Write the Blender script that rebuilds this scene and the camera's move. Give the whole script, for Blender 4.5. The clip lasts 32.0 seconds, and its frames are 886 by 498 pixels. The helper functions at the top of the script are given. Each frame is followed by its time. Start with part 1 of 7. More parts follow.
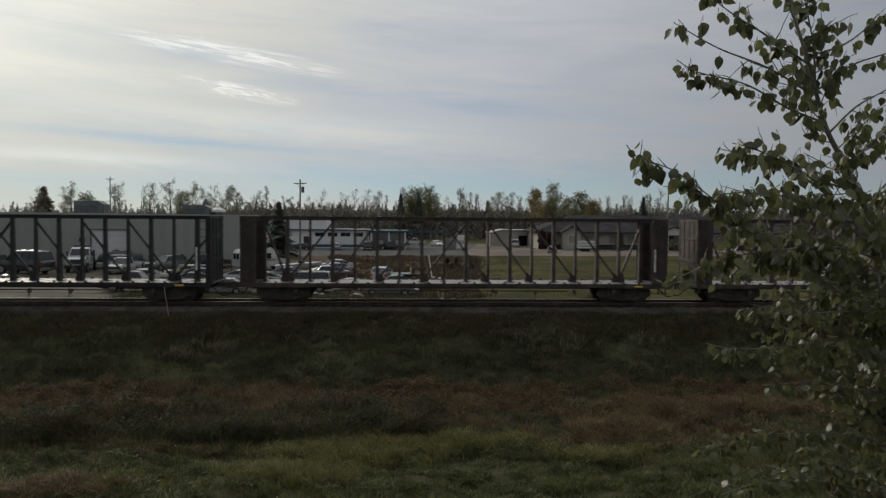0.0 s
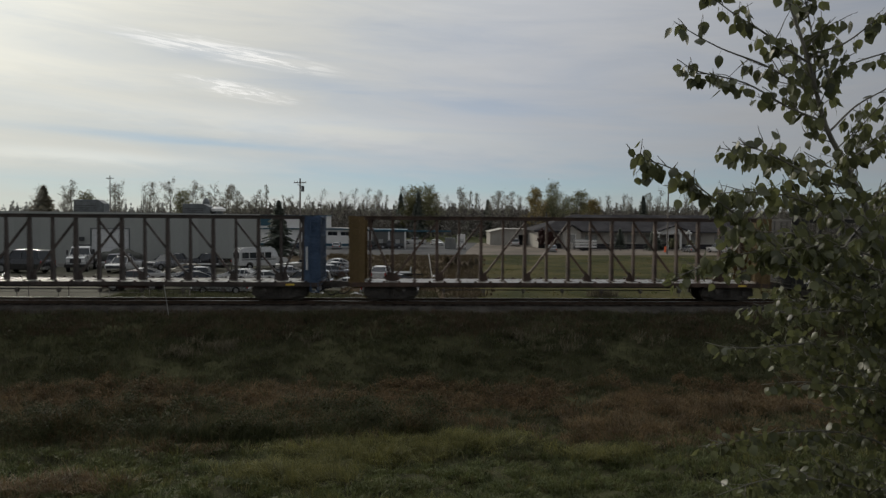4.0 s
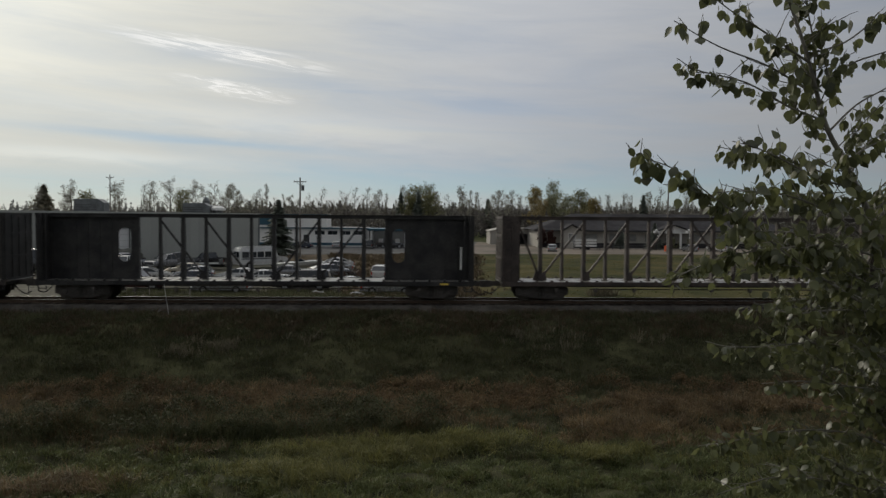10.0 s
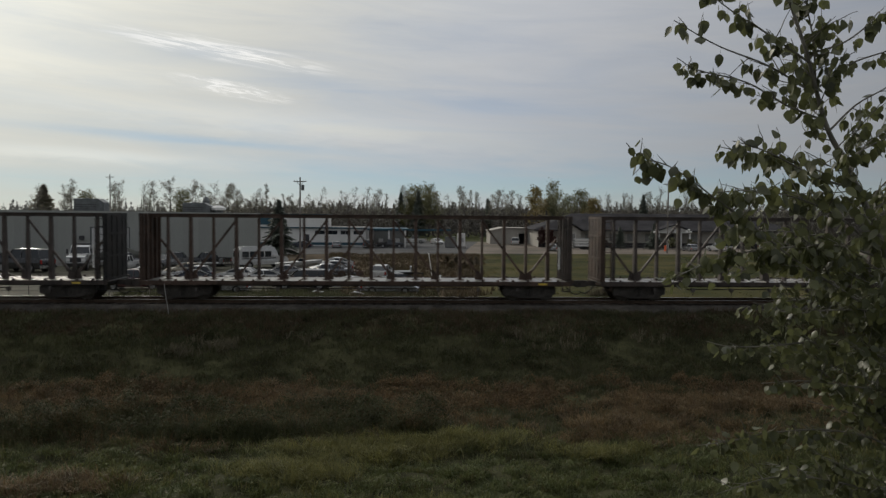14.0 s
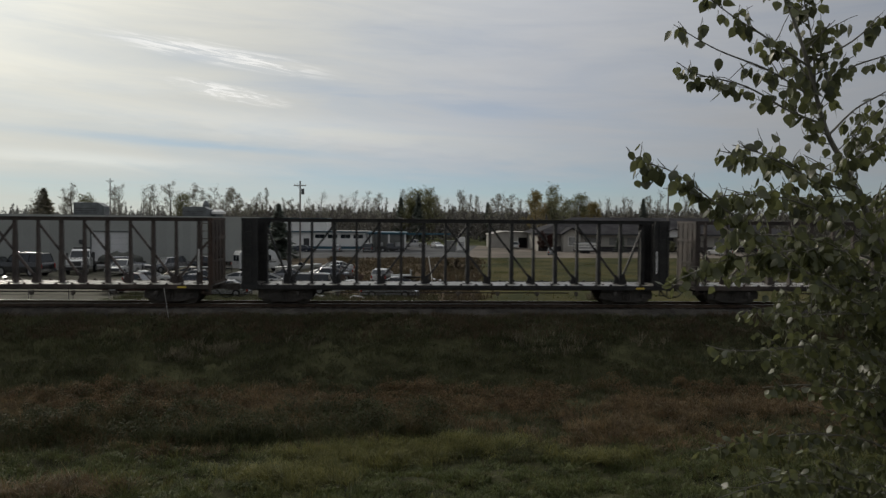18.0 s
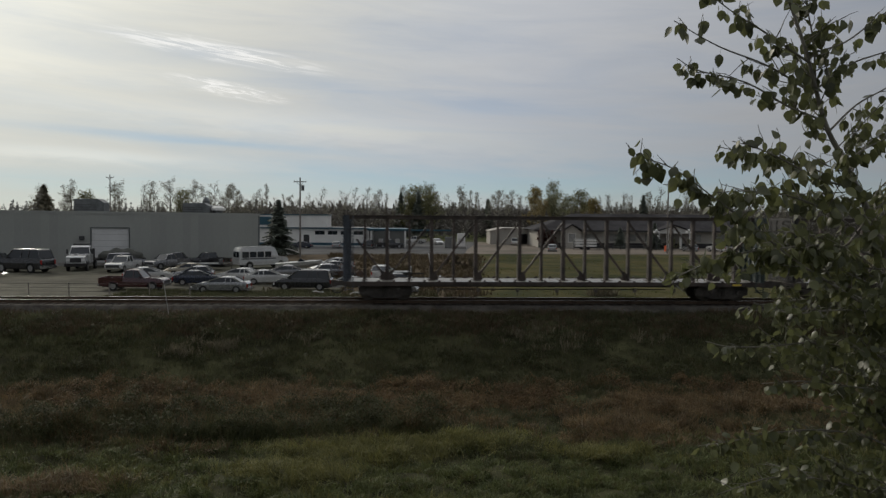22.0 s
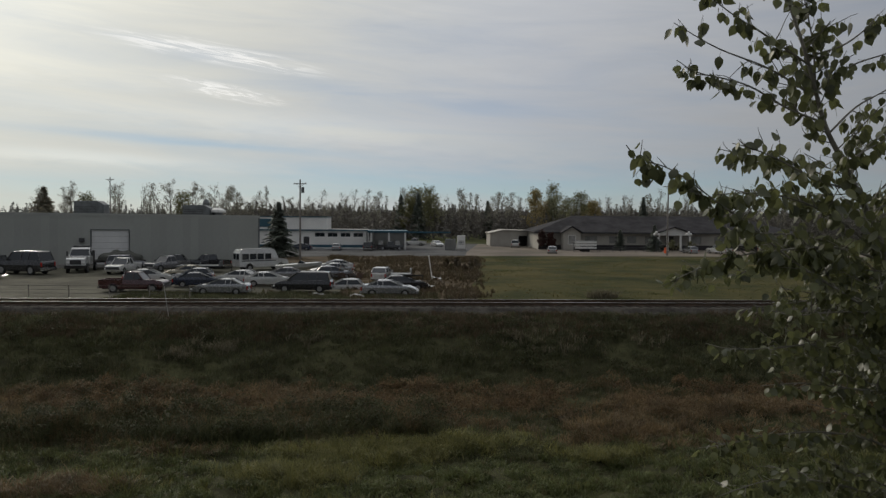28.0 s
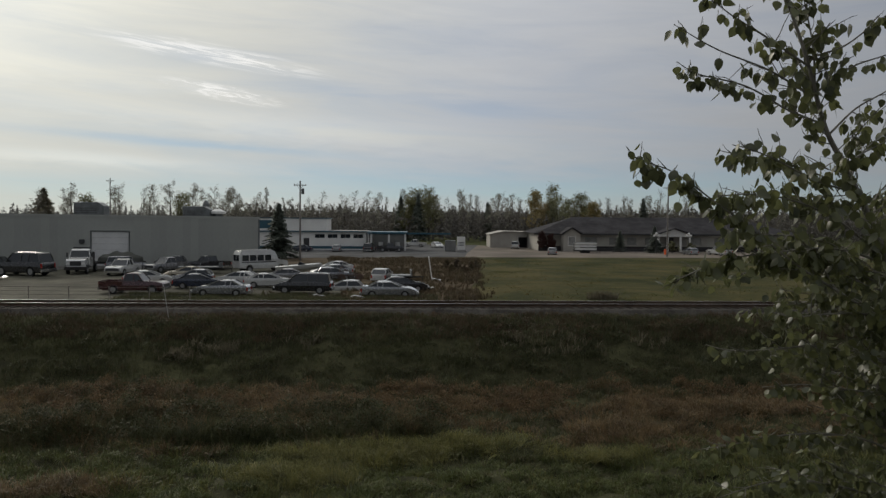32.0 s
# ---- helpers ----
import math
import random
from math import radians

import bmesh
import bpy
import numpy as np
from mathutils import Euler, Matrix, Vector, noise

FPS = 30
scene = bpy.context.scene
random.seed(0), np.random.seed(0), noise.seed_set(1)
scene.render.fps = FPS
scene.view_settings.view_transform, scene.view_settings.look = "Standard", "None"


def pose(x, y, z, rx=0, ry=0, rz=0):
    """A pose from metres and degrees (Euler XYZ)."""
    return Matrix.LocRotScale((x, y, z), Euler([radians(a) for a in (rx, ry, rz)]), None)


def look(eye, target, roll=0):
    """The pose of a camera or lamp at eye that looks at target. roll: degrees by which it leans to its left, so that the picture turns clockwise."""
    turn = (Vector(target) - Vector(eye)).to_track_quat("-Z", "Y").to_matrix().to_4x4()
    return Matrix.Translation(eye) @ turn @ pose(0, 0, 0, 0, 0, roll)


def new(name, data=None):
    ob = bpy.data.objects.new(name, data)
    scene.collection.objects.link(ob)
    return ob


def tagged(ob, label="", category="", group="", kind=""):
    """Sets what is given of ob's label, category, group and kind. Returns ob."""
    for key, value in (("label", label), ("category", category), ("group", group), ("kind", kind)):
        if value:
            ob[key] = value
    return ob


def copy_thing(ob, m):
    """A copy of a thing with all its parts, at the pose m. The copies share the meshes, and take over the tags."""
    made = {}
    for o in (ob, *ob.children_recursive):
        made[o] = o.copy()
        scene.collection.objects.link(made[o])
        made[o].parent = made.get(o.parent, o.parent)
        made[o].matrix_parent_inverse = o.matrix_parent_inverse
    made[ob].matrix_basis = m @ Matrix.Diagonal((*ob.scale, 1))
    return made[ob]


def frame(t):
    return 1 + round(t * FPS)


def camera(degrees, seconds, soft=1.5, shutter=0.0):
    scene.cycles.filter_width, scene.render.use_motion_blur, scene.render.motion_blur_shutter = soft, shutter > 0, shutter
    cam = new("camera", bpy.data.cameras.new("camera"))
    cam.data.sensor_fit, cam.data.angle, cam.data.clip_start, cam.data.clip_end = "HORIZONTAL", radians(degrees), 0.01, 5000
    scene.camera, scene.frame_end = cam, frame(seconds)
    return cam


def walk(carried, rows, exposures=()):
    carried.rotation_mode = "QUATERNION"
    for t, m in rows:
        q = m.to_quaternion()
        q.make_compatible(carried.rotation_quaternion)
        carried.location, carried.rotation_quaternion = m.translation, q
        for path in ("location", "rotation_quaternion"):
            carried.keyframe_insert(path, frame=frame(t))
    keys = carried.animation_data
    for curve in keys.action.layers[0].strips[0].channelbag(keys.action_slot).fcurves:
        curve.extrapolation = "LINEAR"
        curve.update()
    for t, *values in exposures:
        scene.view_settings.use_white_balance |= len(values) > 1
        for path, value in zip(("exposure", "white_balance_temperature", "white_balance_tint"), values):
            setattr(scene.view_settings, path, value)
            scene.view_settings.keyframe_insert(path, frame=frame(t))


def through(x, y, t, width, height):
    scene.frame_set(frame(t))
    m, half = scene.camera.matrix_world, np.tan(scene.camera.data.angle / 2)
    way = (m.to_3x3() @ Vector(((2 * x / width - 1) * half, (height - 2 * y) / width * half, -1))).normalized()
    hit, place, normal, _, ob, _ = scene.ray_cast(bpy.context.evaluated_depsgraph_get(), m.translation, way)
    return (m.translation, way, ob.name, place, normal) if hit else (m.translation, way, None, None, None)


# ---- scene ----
# Camera: stands on a grassy bank, tilts a little now and then. z = 0 is the top of the rails.
EYE = (0.0, 0.0, 4.5)
cam = camera(60.0, 32.0, soft=1.4, shutter=0.22)
TILT = [(0, -2.31), (0.5, -2.36), (1, -2.44), (1.5, -2.36), (3.5, -2.37), (5.5, -2.44), (7, -2.49), (8, -2.48), (9, -2.43),
        (9.5, -2.41), (10, -2.44), (11, -2.37), (11.5, -2.42), (12, -2.39), (13, -2.48), (14.5, -2.45), (16.5, -2.43), (17, -2.31),
        (17.5, -2.23), (18, -2.17), (18.5, -2.11), (19, -2.13), (19.5, -2.19), (20, -2.32), (21, -2.36), (22, -2.44), (23, -2.41),
        (23.5, -2.36), (25, -2.37), (25.5, -2.41), (27.5, -2.32), (28, -2.29), (28.5, -2.23), (30, -2.22), (31, -2.19), (32, -2.19)]
ROLL = 0.42
walk(cam, [(t, pose(*EYE, 90 + a) @ pose(0, 0, 0, 0, 0, ROLL)) for t, a in TILT], exposures=[(0, 0.0), (32, 0.0)])

# Track frame: s runs along the rails in the way the train goes, q across them, away from the camera.
ALPHA, TRACK_Y = 2.7, 41.8
CA, SA = math.cos(radians(ALPHA)), math.sin(radians(ALPHA))


def tq(s, q, z=0.0):
    return (s * CA - q * SA, TRACK_Y + s * SA + q * CA, z)


# ---- world and sun ----
SUN_AZ, SUN_EL = -36.0, 24.0
world = bpy.data.worlds.new("world")
scene.world = world
world.use_nodes = True
wt = world.node_tree
wt.nodes.clear()


def wire(nt, sock, v):
    if v is None:
        return
    if hasattr(v, "is_output"):
        nt.links.new(v, sock)
    else:
        sock.default_value = v


def mth(nt, op, a, b=None, c=None):
    n = nt.nodes.new("ShaderNodeMath")
    n.operation = op
    wire(nt, n.inputs[0], a)
    wire(nt, n.inputs[1], b)
    wire(nt, n.inputs[2], c)
    return n.outputs[0]


def mixc(nt, f, a, b):
    n = nt.nodes.new("ShaderNodeMix")
    n.data_type = "RGBA"
    wire(nt, n.inputs[0], f)
    wire(nt, n.inputs[6], a)
    wire(nt, n.inputs[7], b)
    return n.outputs[2]


def noise_tex(nt, vec, scale, detail=4.0, rough=0.55, dist=0.0):
    n = nt.nodes.new("ShaderNodeTexNoise")
    if vec is not None:
        nt.links.new(vec, n.inputs["Vector"])
    n.inputs["Scale"].default_value = scale
    n.inputs["Detail"].default_value = detail
    n.inputs["Roughness"].default_value = rough
    n.inputs["Distortion"].default_value = dist
    return n.outputs["Fac"]


def ramp(nt, f, lo, hi, a=0.0, b=1.0):
    n = nt.nodes.new("ShaderNodeMapRange")
    n.interpolation_type = "SMOOTHSTEP"
    wire(nt, n.inputs[0], f)
    for i, v in ((1, lo), (2, hi), (3, a), (4, b)):
        n.inputs[i].default_value = v
    return n.outputs[0]


def sky_world(nt):
    tc = nt.nodes.new("ShaderNodeTexCoord")
    sep = nt.nodes.new("ShaderNodeSeparateXYZ")
    nt.links.new(tc.outputs["Generated"], sep.inputs[0])
    x, y, z = sep.outputs
    az = mth(nt, "MULTIPLY", mth(nt, "ARCTAN2", x, y), 57.2958)
    el = mth(nt, "SUBTRACT", mth(nt, "MULTIPLY", mth(nt, "ARCSINE", z), 57.2958), 1.43)
    com = nt.nodes.new("ShaderNodeCombineXYZ")
    tilted = mth(nt, "MULTIPLY_ADD", az, 0.045, el)
    nt.links.new(mth(nt, "MULTIPLY", az, 0.035), com.inputs[0])
    nt.links.new(mth(nt, "MULTIPLY", tilted, 0.3), com.inputs[1])
    streak = noise_tex(nt, com.outputs[0], 1.6, 6.0, 0.6, 0.6)
    com2 = nt.nodes.new("ShaderNodeCombineXYZ")
    nt.links.new(mth(nt, "MULTIPLY", az, 0.12), com2.inputs[0])
    nt.links.new(mth(nt, "MULTIPLY", tilted, 0.75), com2.inputs[1])
    fine = noise_tex(nt, com2.outputs[0], 1.7, 5.0, 0.6, 0.4)
    wob = mth(nt, "MULTIPLY_ADD", fine, 1.6, -0.8)

    def blob(a0, e0, sa, se, slope):
        da = mth(nt, "SUBTRACT", az, a0)
        de = mth(nt, "ADD", mth(nt, "SUBTRACT", mth(nt, "SUBTRACT", el, e0), mth(nt, "MULTIPLY", da, slope)), mth(nt, "MULTIPLY", wob, se * 0.9))
        r = mth(nt, "ADD", mth(nt, "POWER", mth(nt, "ABSOLUTE", mth(nt, "DIVIDE", da, sa)), 2.0),
                mth(nt, "POWER", mth(nt, "ABSOLUTE", mth(nt, "DIVIDE", de, se)), 2.0))
        return mth(nt, "POWER", 2.718, mth(nt, "MULTIPLY", r, -1.0))

    # thin veil of cloud: thicker streaks and clearer, bluer lanes
    cover = mth(nt, "MULTIPLY_ADD", streak, 0.5, 0.5)
    for a0, e0, sa, se, slope, amp in ((-2, 7.2, 11, 0.8, -0.11, -0.1), (4, 6.7, 4.5, 0.6, -0.06, -0.08), (-15.8, 9.5, 7, 0.65, -0.14, -0.12),
                                       (-17.7, 3.75, 13, 0.3, -0.05, -0.19), (6, 0.9, 26, 1.5, -0.02, -0.28), (-22, 0.6, 20, 1.1, 0.0, -0.1)):
        cover = mth(nt, "ADD", cover, mth(nt, "MULTIPLY", blob(a0, e0, sa, se, slope), amp))
    cover = ramp(nt, cover, 0.1, 0.95, 0.12, 1.0)
    warm = None
    for a0, e0, sa, se, slope, amp in ((-11, 5.1, 15, 1.0, -0.06, 0.85), (-24.5, 2.5, 8.0, 0.45, -0.03, 1.0), (-24, 8.0, 10, 1.6, -0.05, 0.35), (2, 4.0, 8, 0.8, -0.08, 0.35)):
        w = mth(nt, "MULTIPLY", blob(a0, e0, sa, se, slope), amp)
        warm = w if warm is None else mth(nt, "MAXIMUM", warm, w)
    # brightness falls away from the veiled sun
    sd = Vector((math.sin(radians(SUN_AZ)) * math.cos(radians(SUN_EL)), math.cos(radians(SUN_AZ)) * math.cos(radians(SUN_EL)), math.sin(radians(SUN_EL))))
    dot = nt.nodes.new("ShaderNodeVectorMath")
    dot.operation = "DOT_PRODUCT"
    nt.links.new(tc.outputs["Generated"], dot.inputs[0])
    dot.inputs[1].default_value = sd
    d = mth(nt, "MAXIMUM", dot.outputs["Value"], 0.0)
    glow = mth(nt, "ADD", mth(nt, "MULTIPLY", mth(nt, "POWER", d, 40.0), 0.55), mth(nt, "MULTIPLY", mth(nt, "POWER", d, 2.0), 0.48))
    lum = mth(nt, "MULTIPLY", mth(nt, "ADD", glow, 0.232), mth(nt, "MULTIPLY_ADD", fine, 0.1, 0.95))
    lum = mth(nt, "MULTIPLY", lum, mth(nt, "MULTIPLY_ADD", warm, 0.2, 0.98))
    # the veil is brighter overhead than at the horizon
    lum = mth(nt, "MULTIPLY", lum, mth(nt, "MULTIPLY_ADD", mth(nt, "MULTIPLY", z, z), 1.9, 0.99))
    hue = mixc(nt, mth(nt, "MAXIMUM", mth(nt, "MULTIPLY", warm, 0.8), ramp(nt, d, 0.72, 1.0)), (0.965, 0.985, 1.018, 1), (1.0, 0.978, 0.855, 1))
    cloud = nt.nodes.new("ShaderNodeVectorMath")
    cloud.operation = "SCALE"
    nt.links.new(hue, cloud.inputs[0])
    nt.links.new(lum, cloud.inputs["Scale"])
    sky = nt.nodes.new("ShaderNodeTexSky")
    sky.sky_type = "NISHITA"
    sky.sun_disc = False
    sky.sun_elevation = radians(SUN_EL)
    sky.sun_rotation = radians(SUN_AZ)
    sky.air_density, sky.dust_density, sky.ozone_density = 0.8, 0.0, 3.0
    clear = nt.nodes.new("ShaderNodeVectorMath")
    clear.operation = "MULTIPLY"
    nt.links.new(sky.outputs[0], clear.inputs[0])
    clear.inputs[1].default_value = (0.0485, 0.0565, 0.0622)
    col = mixc(nt, cover, clear.outputs[0], cloud.outputs[0])
    bg = nt.nodes.new("ShaderNodeBackground")
    nt.links.new(col, bg.inputs[0])
    bg.inputs[1].default_value = 1.0
    out = nt.nodes.new("ShaderNodeOutputWorld")
    nt.links.new(bg.outputs[0], out.inputs[0])
    return sd


SUN_DIR = sky_world(wt)
sun_data = bpy.data.lights.new("sun", "SUN")
sun_data.energy, sun_data.angle, sun_data.color = 1.25, radians(14.0), (1.0, 0.92, 0.8)
sun = new("sun", sun_data)
sun.matrix_world = look(SUN_DIR * 300, (0, 0, 0))

# ---- materials ----
def surface(name, col, rough=0.7, metal=0.0, var=0.25, big=0.6, small=14.0, bump=0.15, tint=None, rnd=0.0, spec=0.4, space="Object", emit=0.0, trans=0.0):
    """Procedural surface: base colour varied by large stains and fine grain, with relief from the grain."""
    m = bpy.data.materials.new(name)
    m.use_nodes = True
    nt = m.node_tree
    b = nt.nodes["Principled BSDF"]
    tc = nt.nodes.new("ShaderNodeTexCoord")
    vec = tc.outputs[space]
    if space == "World":
        vec = tc.outputs["Object"]
    n1 = noise_tex(nt, vec, big, 5.0, 0.6, 0.3)
    n2 = noise_tex(nt, vec, small, 6.0, 0.65)
    dark = tuple(c * (1 - var) for c in col) + (1,)
    light = tuple(min(1, c * (1 + var)) for c in col) + (1,)
    if tint:
        light = (*tint, 1)
    c1 = mixc(nt, ramp(nt, n1, 0.3, 0.7), dark, light)
    mult = nt.nodes.new("ShaderNodeVectorMath")
    mult.operation = "SCALE"
    nt.links.new(c1, mult.inputs[0])
    k = ramp(nt, n2, 0.25, 0.75, 1 - var * 0.8, 1 + var * 0.6)
    if rnd:
        info = nt.nodes.new("ShaderNodeObjectInfo")
        k = mth(nt, "MULTIPLY", k, mth(nt, "MULTIPLY_ADD", info.outputs["Random"], 2 * rnd, 1 - rnd))
    nt.links.new(k, mult.inputs["Scale"])
    nt.links.new(mult.outputs[0], b.inputs["Base Color"])
    b.inputs["Metallic"].default_value = metal
    b.inputs["Specular IOR Level"].default_value = spec
    nt.links.new(ramp(nt, n2, 0.2, 0.8, max(0.02, rough - 0.1), min(1, rough + 0.1)), b.inputs["Roughness"])
    if bump:
        bp = nt.nodes.new("ShaderNodeBump")
        bp.inputs["Strength"].default_value = bump
        bp.inputs["Distance"].default_value = 0.03
        nt.links.new(n2, bp.inputs["Height"])
        nt.links.new(bp.outputs[0], b.inputs["Normal"])
    if trans:
        b.inputs["Transmission Weight"].default_value = trans
    if emit:
        nt.links.new(mult.outputs[0], b.inputs["Emission Color"])
        b.inputs["Emission Strength"].default_value = emit
    return m


def foliage(name, dark, light, patch=0.5, through=0.3, rough=0.6, spec=0.25, third=None, big=0.4):
    """Leaves or blades: colour varies leaf by leaf and in patches; some light comes through."""
    m = bpy.data.materials.new(name)
    m.use_nodes = True
    nt = m.node_tree
    b = nt.nodes["Principled BSDF"]
    geo = nt.nodes.new("ShaderNodeNewGeometry")
    n1 = noise_tex(nt, geo.outputs["Position"], big, 4.0, 0.6, 0.4)
    f = mth(nt, "ADD", mth(nt, "MULTIPLY", geo.outputs["Random Per Island"], 1 - patch), mth(nt, "MULTIPLY", ramp(nt, n1, 0.3, 0.7), patch))
    col = mixc(nt, f, (*dark, 1), (*light, 1))
    if third:
        n2 = noise_tex(nt, geo.outputs["Position"], big * 2.3, 3.0, 0.6, 0.2)
        g = mth(nt, "MULTIPLY", ramp(nt, n2, 0.5, 0.68), ramp(nt, geo.outputs["Random Per Island"], 0.1, 0.6))
        col = mixc(nt, g, col, (*third, 1))
    nt.links.new(col, b.inputs["Base Color"])
    b.inputs["Roughness"].default_value = rough
    b.inputs["Specular IOR Level"].default_value = spec
    tr = nt.nodes.new("ShaderNodeBsdfTranslucent")
    nt.links.new(col, tr.inputs[0])
    mx = nt.nodes.new("ShaderNodeMixShader")
    mx.inputs[0].default_value = through
    nt.links.new(b.outputs[0], mx.inputs[1])
    nt.links.new(tr.outputs[0], mx.inputs[2])
    nt.links.new(mx.outputs[0], nt.nodes["Material Output"].inputs[0])
    return m


def glass(name, col=(0.02, 0.025, 0.03), rough=0.06):
    m = bpy.data.materials.new(name)
    m.use_nodes = True
    b = m.node_tree.nodes["Principled BSDF"]
    b.inputs["Base Color"].default_value = (*col, 1)
    b.inputs["Roughness"].default_value = rough
    b.inputs["Specular IOR Level"].default_value = 0.6
    return m


M = {
    "ground": surface("ground_soil", (0.044, 0.044, 0.022), 0.95, var=0.5, big=0.35, small=9, bump=0.6, spec=0.05),
    "far_ground": surface("far_ground_grass", (0.05, 0.055, 0.02), 0.95, var=0.4, big=0.05, small=2, bump=0.4, spec=0.05),
    "gravel": surface("pale_gravel", (0.09, 0.086, 0.066), 0.95, var=0.35, big=0.18, small=8, bump=0.5, spec=0.05),
    "tan_gravel": surface("tan_gravel", (0.16, 0.138, 0.115), 0.95, var=0.25, big=0.1, small=6, bump=0.4, spec=0.05),
    "asphalt": surface("worn_asphalt", (0.085, 0.085, 0.085), 0.9, var=0.3, big=0.12, small=12, bump=0.3, spec=0.05),
    "lawn": surface("lawn_turf", (0.036, 0.05, 0.014), 0.95, var=0.45, big=0.11, small=2.5, bump=0.8, tint=(0.082, 0.07, 0.026), spec=0.05),
    "weedy": surface("dry_weedy_ground", (0.078, 0.058, 0.036), 0.95, var=0.35, big=0.3, small=7, bump=0.6, spec=0.05),
    "ballast": surface("track_ballast", (0.062, 0.057, 0.05), 0.95, var=0.4, big=1.2, small=9, bump=1.0, spec=0.05),
    "rail": surface("rail_steel", (0.1, 0.07, 0.05), 0.6, 0.5, var=0.3, big=2, small=30),
    "rail_head": surface("polished_rail_head", (0.5, 0.49, 0.48), 0.4, 0.9, var=0.15, big=2, small=40, bump=0.03),
    "tie": surface("creosoted_wood", (0.035, 0.028, 0.022), 0.9, var=0.4, big=3, small=30, bump=0.5, rnd=0.35, spec=0.05),
    "wall_grey": surface("grey_metal_cladding", (0.35, 0.36, 0.335), 0.6, var=0.07, big=0.12, small=3, bump=0.05),
    "wall_white": surface("white_siding", (0.72, 0.71, 0.68), 0.6, var=0.08, big=0.2, small=5, bump=0.06),
    "wall_beige": surface("beige_stucco", (0.36, 0.34, 0.3), 0.8, var=0.12, big=0.3, small=9, bump=0.15),
    "wall_blue": surface("teal_blue_panel", (0.03, 0.09, 0.125), 0.5, var=0.12, big=0.3, small=6),
    "roof_dark": surface("dark_shingle", (0.045, 0.043, 0.045), 0.9, var=0.3, big=0.5, small=9, bump=0.5, spec=0.05),
    "roof_flat": surface("weathered_flat_roof", (0.2, 0.2, 0.19), 0.9, var=0.2, big=0.3, small=8),
    "door_white": surface("white_door_panel", (0.66, 0.66, 0.65), 0.5, var=0.06, big=0.4, small=4),
    "trim_dark": surface("dark_trim", (0.05, 0.05, 0.052), 0.6, var=0.2, big=1, small=9),
    "hvac": surface("galvanised_duct", (0.14, 0.15, 0.152), 0.5, 0.3, var=0.2, big=1, small=7),
    "concrete": surface("weathered_concrete", (0.3, 0.29, 0.27), 0.9, var=0.2, big=0.8, small=10, bump=0.3),
    "pole": surface("grey_weathered_pole", (0.22, 0.2, 0.18), 0.9, var=0.3, big=2, small=20, bump=0.3),
    "bark": surface("grey_bark", (0.15, 0.138, 0.12), 0.9, var=0.35, big=4, small=30, bump=0.5),
    "dark_bark": surface("brown_bark", (0.06, 0.048, 0.038), 0.9, var=0.35, big=4, small=30, bump=0.5),
    "tarp": surface("dark_tarpaulin", (0.05, 0.052, 0.042), 0.6, var=0.3, big=1.2, small=10, bump=0.3),
    # house panes lightened by colour to look reflecting, with nothing hung behind
    "pale_pane": surface("pale_window_pane", (0.26, 0.26, 0.25), 0.15, var=0.15, big=1.5, small=8, bump=0.02, spec=0.6),
    "twig_bark": surface("young_poplar_bark", (0.15, 0.14, 0.115), 0.8, var=0.3, big=6, small=40, bump=0.3),
    "window": glass("dark_window_glass"),
    "tyre": surface("tyre_rubber", (0.018, 0.018, 0.018), 0.85, var=0.25, big=3, small=20),
    "rim": surface("wheel_rim_metal", (0.4, 0.4, 0.4), 0.35, 0.8, var=0.15, big=4, small=20),
    "lamp": surface("headlamp_lens", (0.7, 0.7, 0.68), 0.15, var=0.05, big=5, small=20, bump=0),
    "tail": surface("red_tail_lens", (0.3, 0.02, 0.015), 0.2, var=0.1, big=5, small=20, bump=0),
    "under": surface("dark_underside", (0.033, 0.031, 0.029), 0.9, var=0.3, big=2, small=15),
    "chrome": surface("bright_bumper", (0.6, 0.6, 0.6), 0.2, 0.9, var=0.1, big=2, small=15, bump=0.02),
    "orange": surface("orange_plastic", (0.75, 0.12, 0.03), 0.6, var=0.1),
    "wire": surface("fence_wire", (0.14, 0.13, 0.12), 0.6, 0.5, var=0.2),
    "deck": surface("worn_steel_deck", (0.2, 0.19, 0.175), 0.36, 0.5, var=0.3, big=0.8, small=9),
    "truck_steel": surface("grimy_cast_steel", (0.095, 0.085, 0.076), 0.8, 0.2, var=0.35, big=2, small=16),
    "wheel_steel": surface("wheel_tread_steel", (0.09, 0.08, 0.07), 0.5, 0.7, var=0.3, big=3, small=18),
    "reflector": surface("yellow_reflective_label", (0.7, 0.5, 0.08), 0.5, var=0.1),
    "pale_mark": surface("pale_stencil_paint", (0.75, 0.74, 0.7), 0.7, var=0.2),
}
PAINT = {n: surface("car_paint_" + n, c, 0.24, {"silver": 0.6, "grey": 0.6, "beige": 0.5}.get(n, 0.1), var=0.1, big=1.0, small=9, bump=0.02, spec=0.7) for n, c in {
    "white": (0.5, 0.5, 0.485), "silver": (0.36, 0.365, 0.37), "grey": (0.24, 0.24, 0.25), "black": (0.02, 0.02, 0.022), "red": (0.055, 0.012, 0.015),
    "blue": (0.03, 0.06, 0.15), "green": (0.03, 0.07, 0.05), "beige": (0.42, 0.38, 0.3), "navy": (0.02, 0.028, 0.05)}.items()}
for coated in PAINT.values():
    coated.node_tree.nodes["Principled BSDF"].inputs["Coat Weight"].default_value = 0.8
    coated.node_tree.nodes["Principled BSDF"].inputs["Coat Roughness"].default_value = 0.07
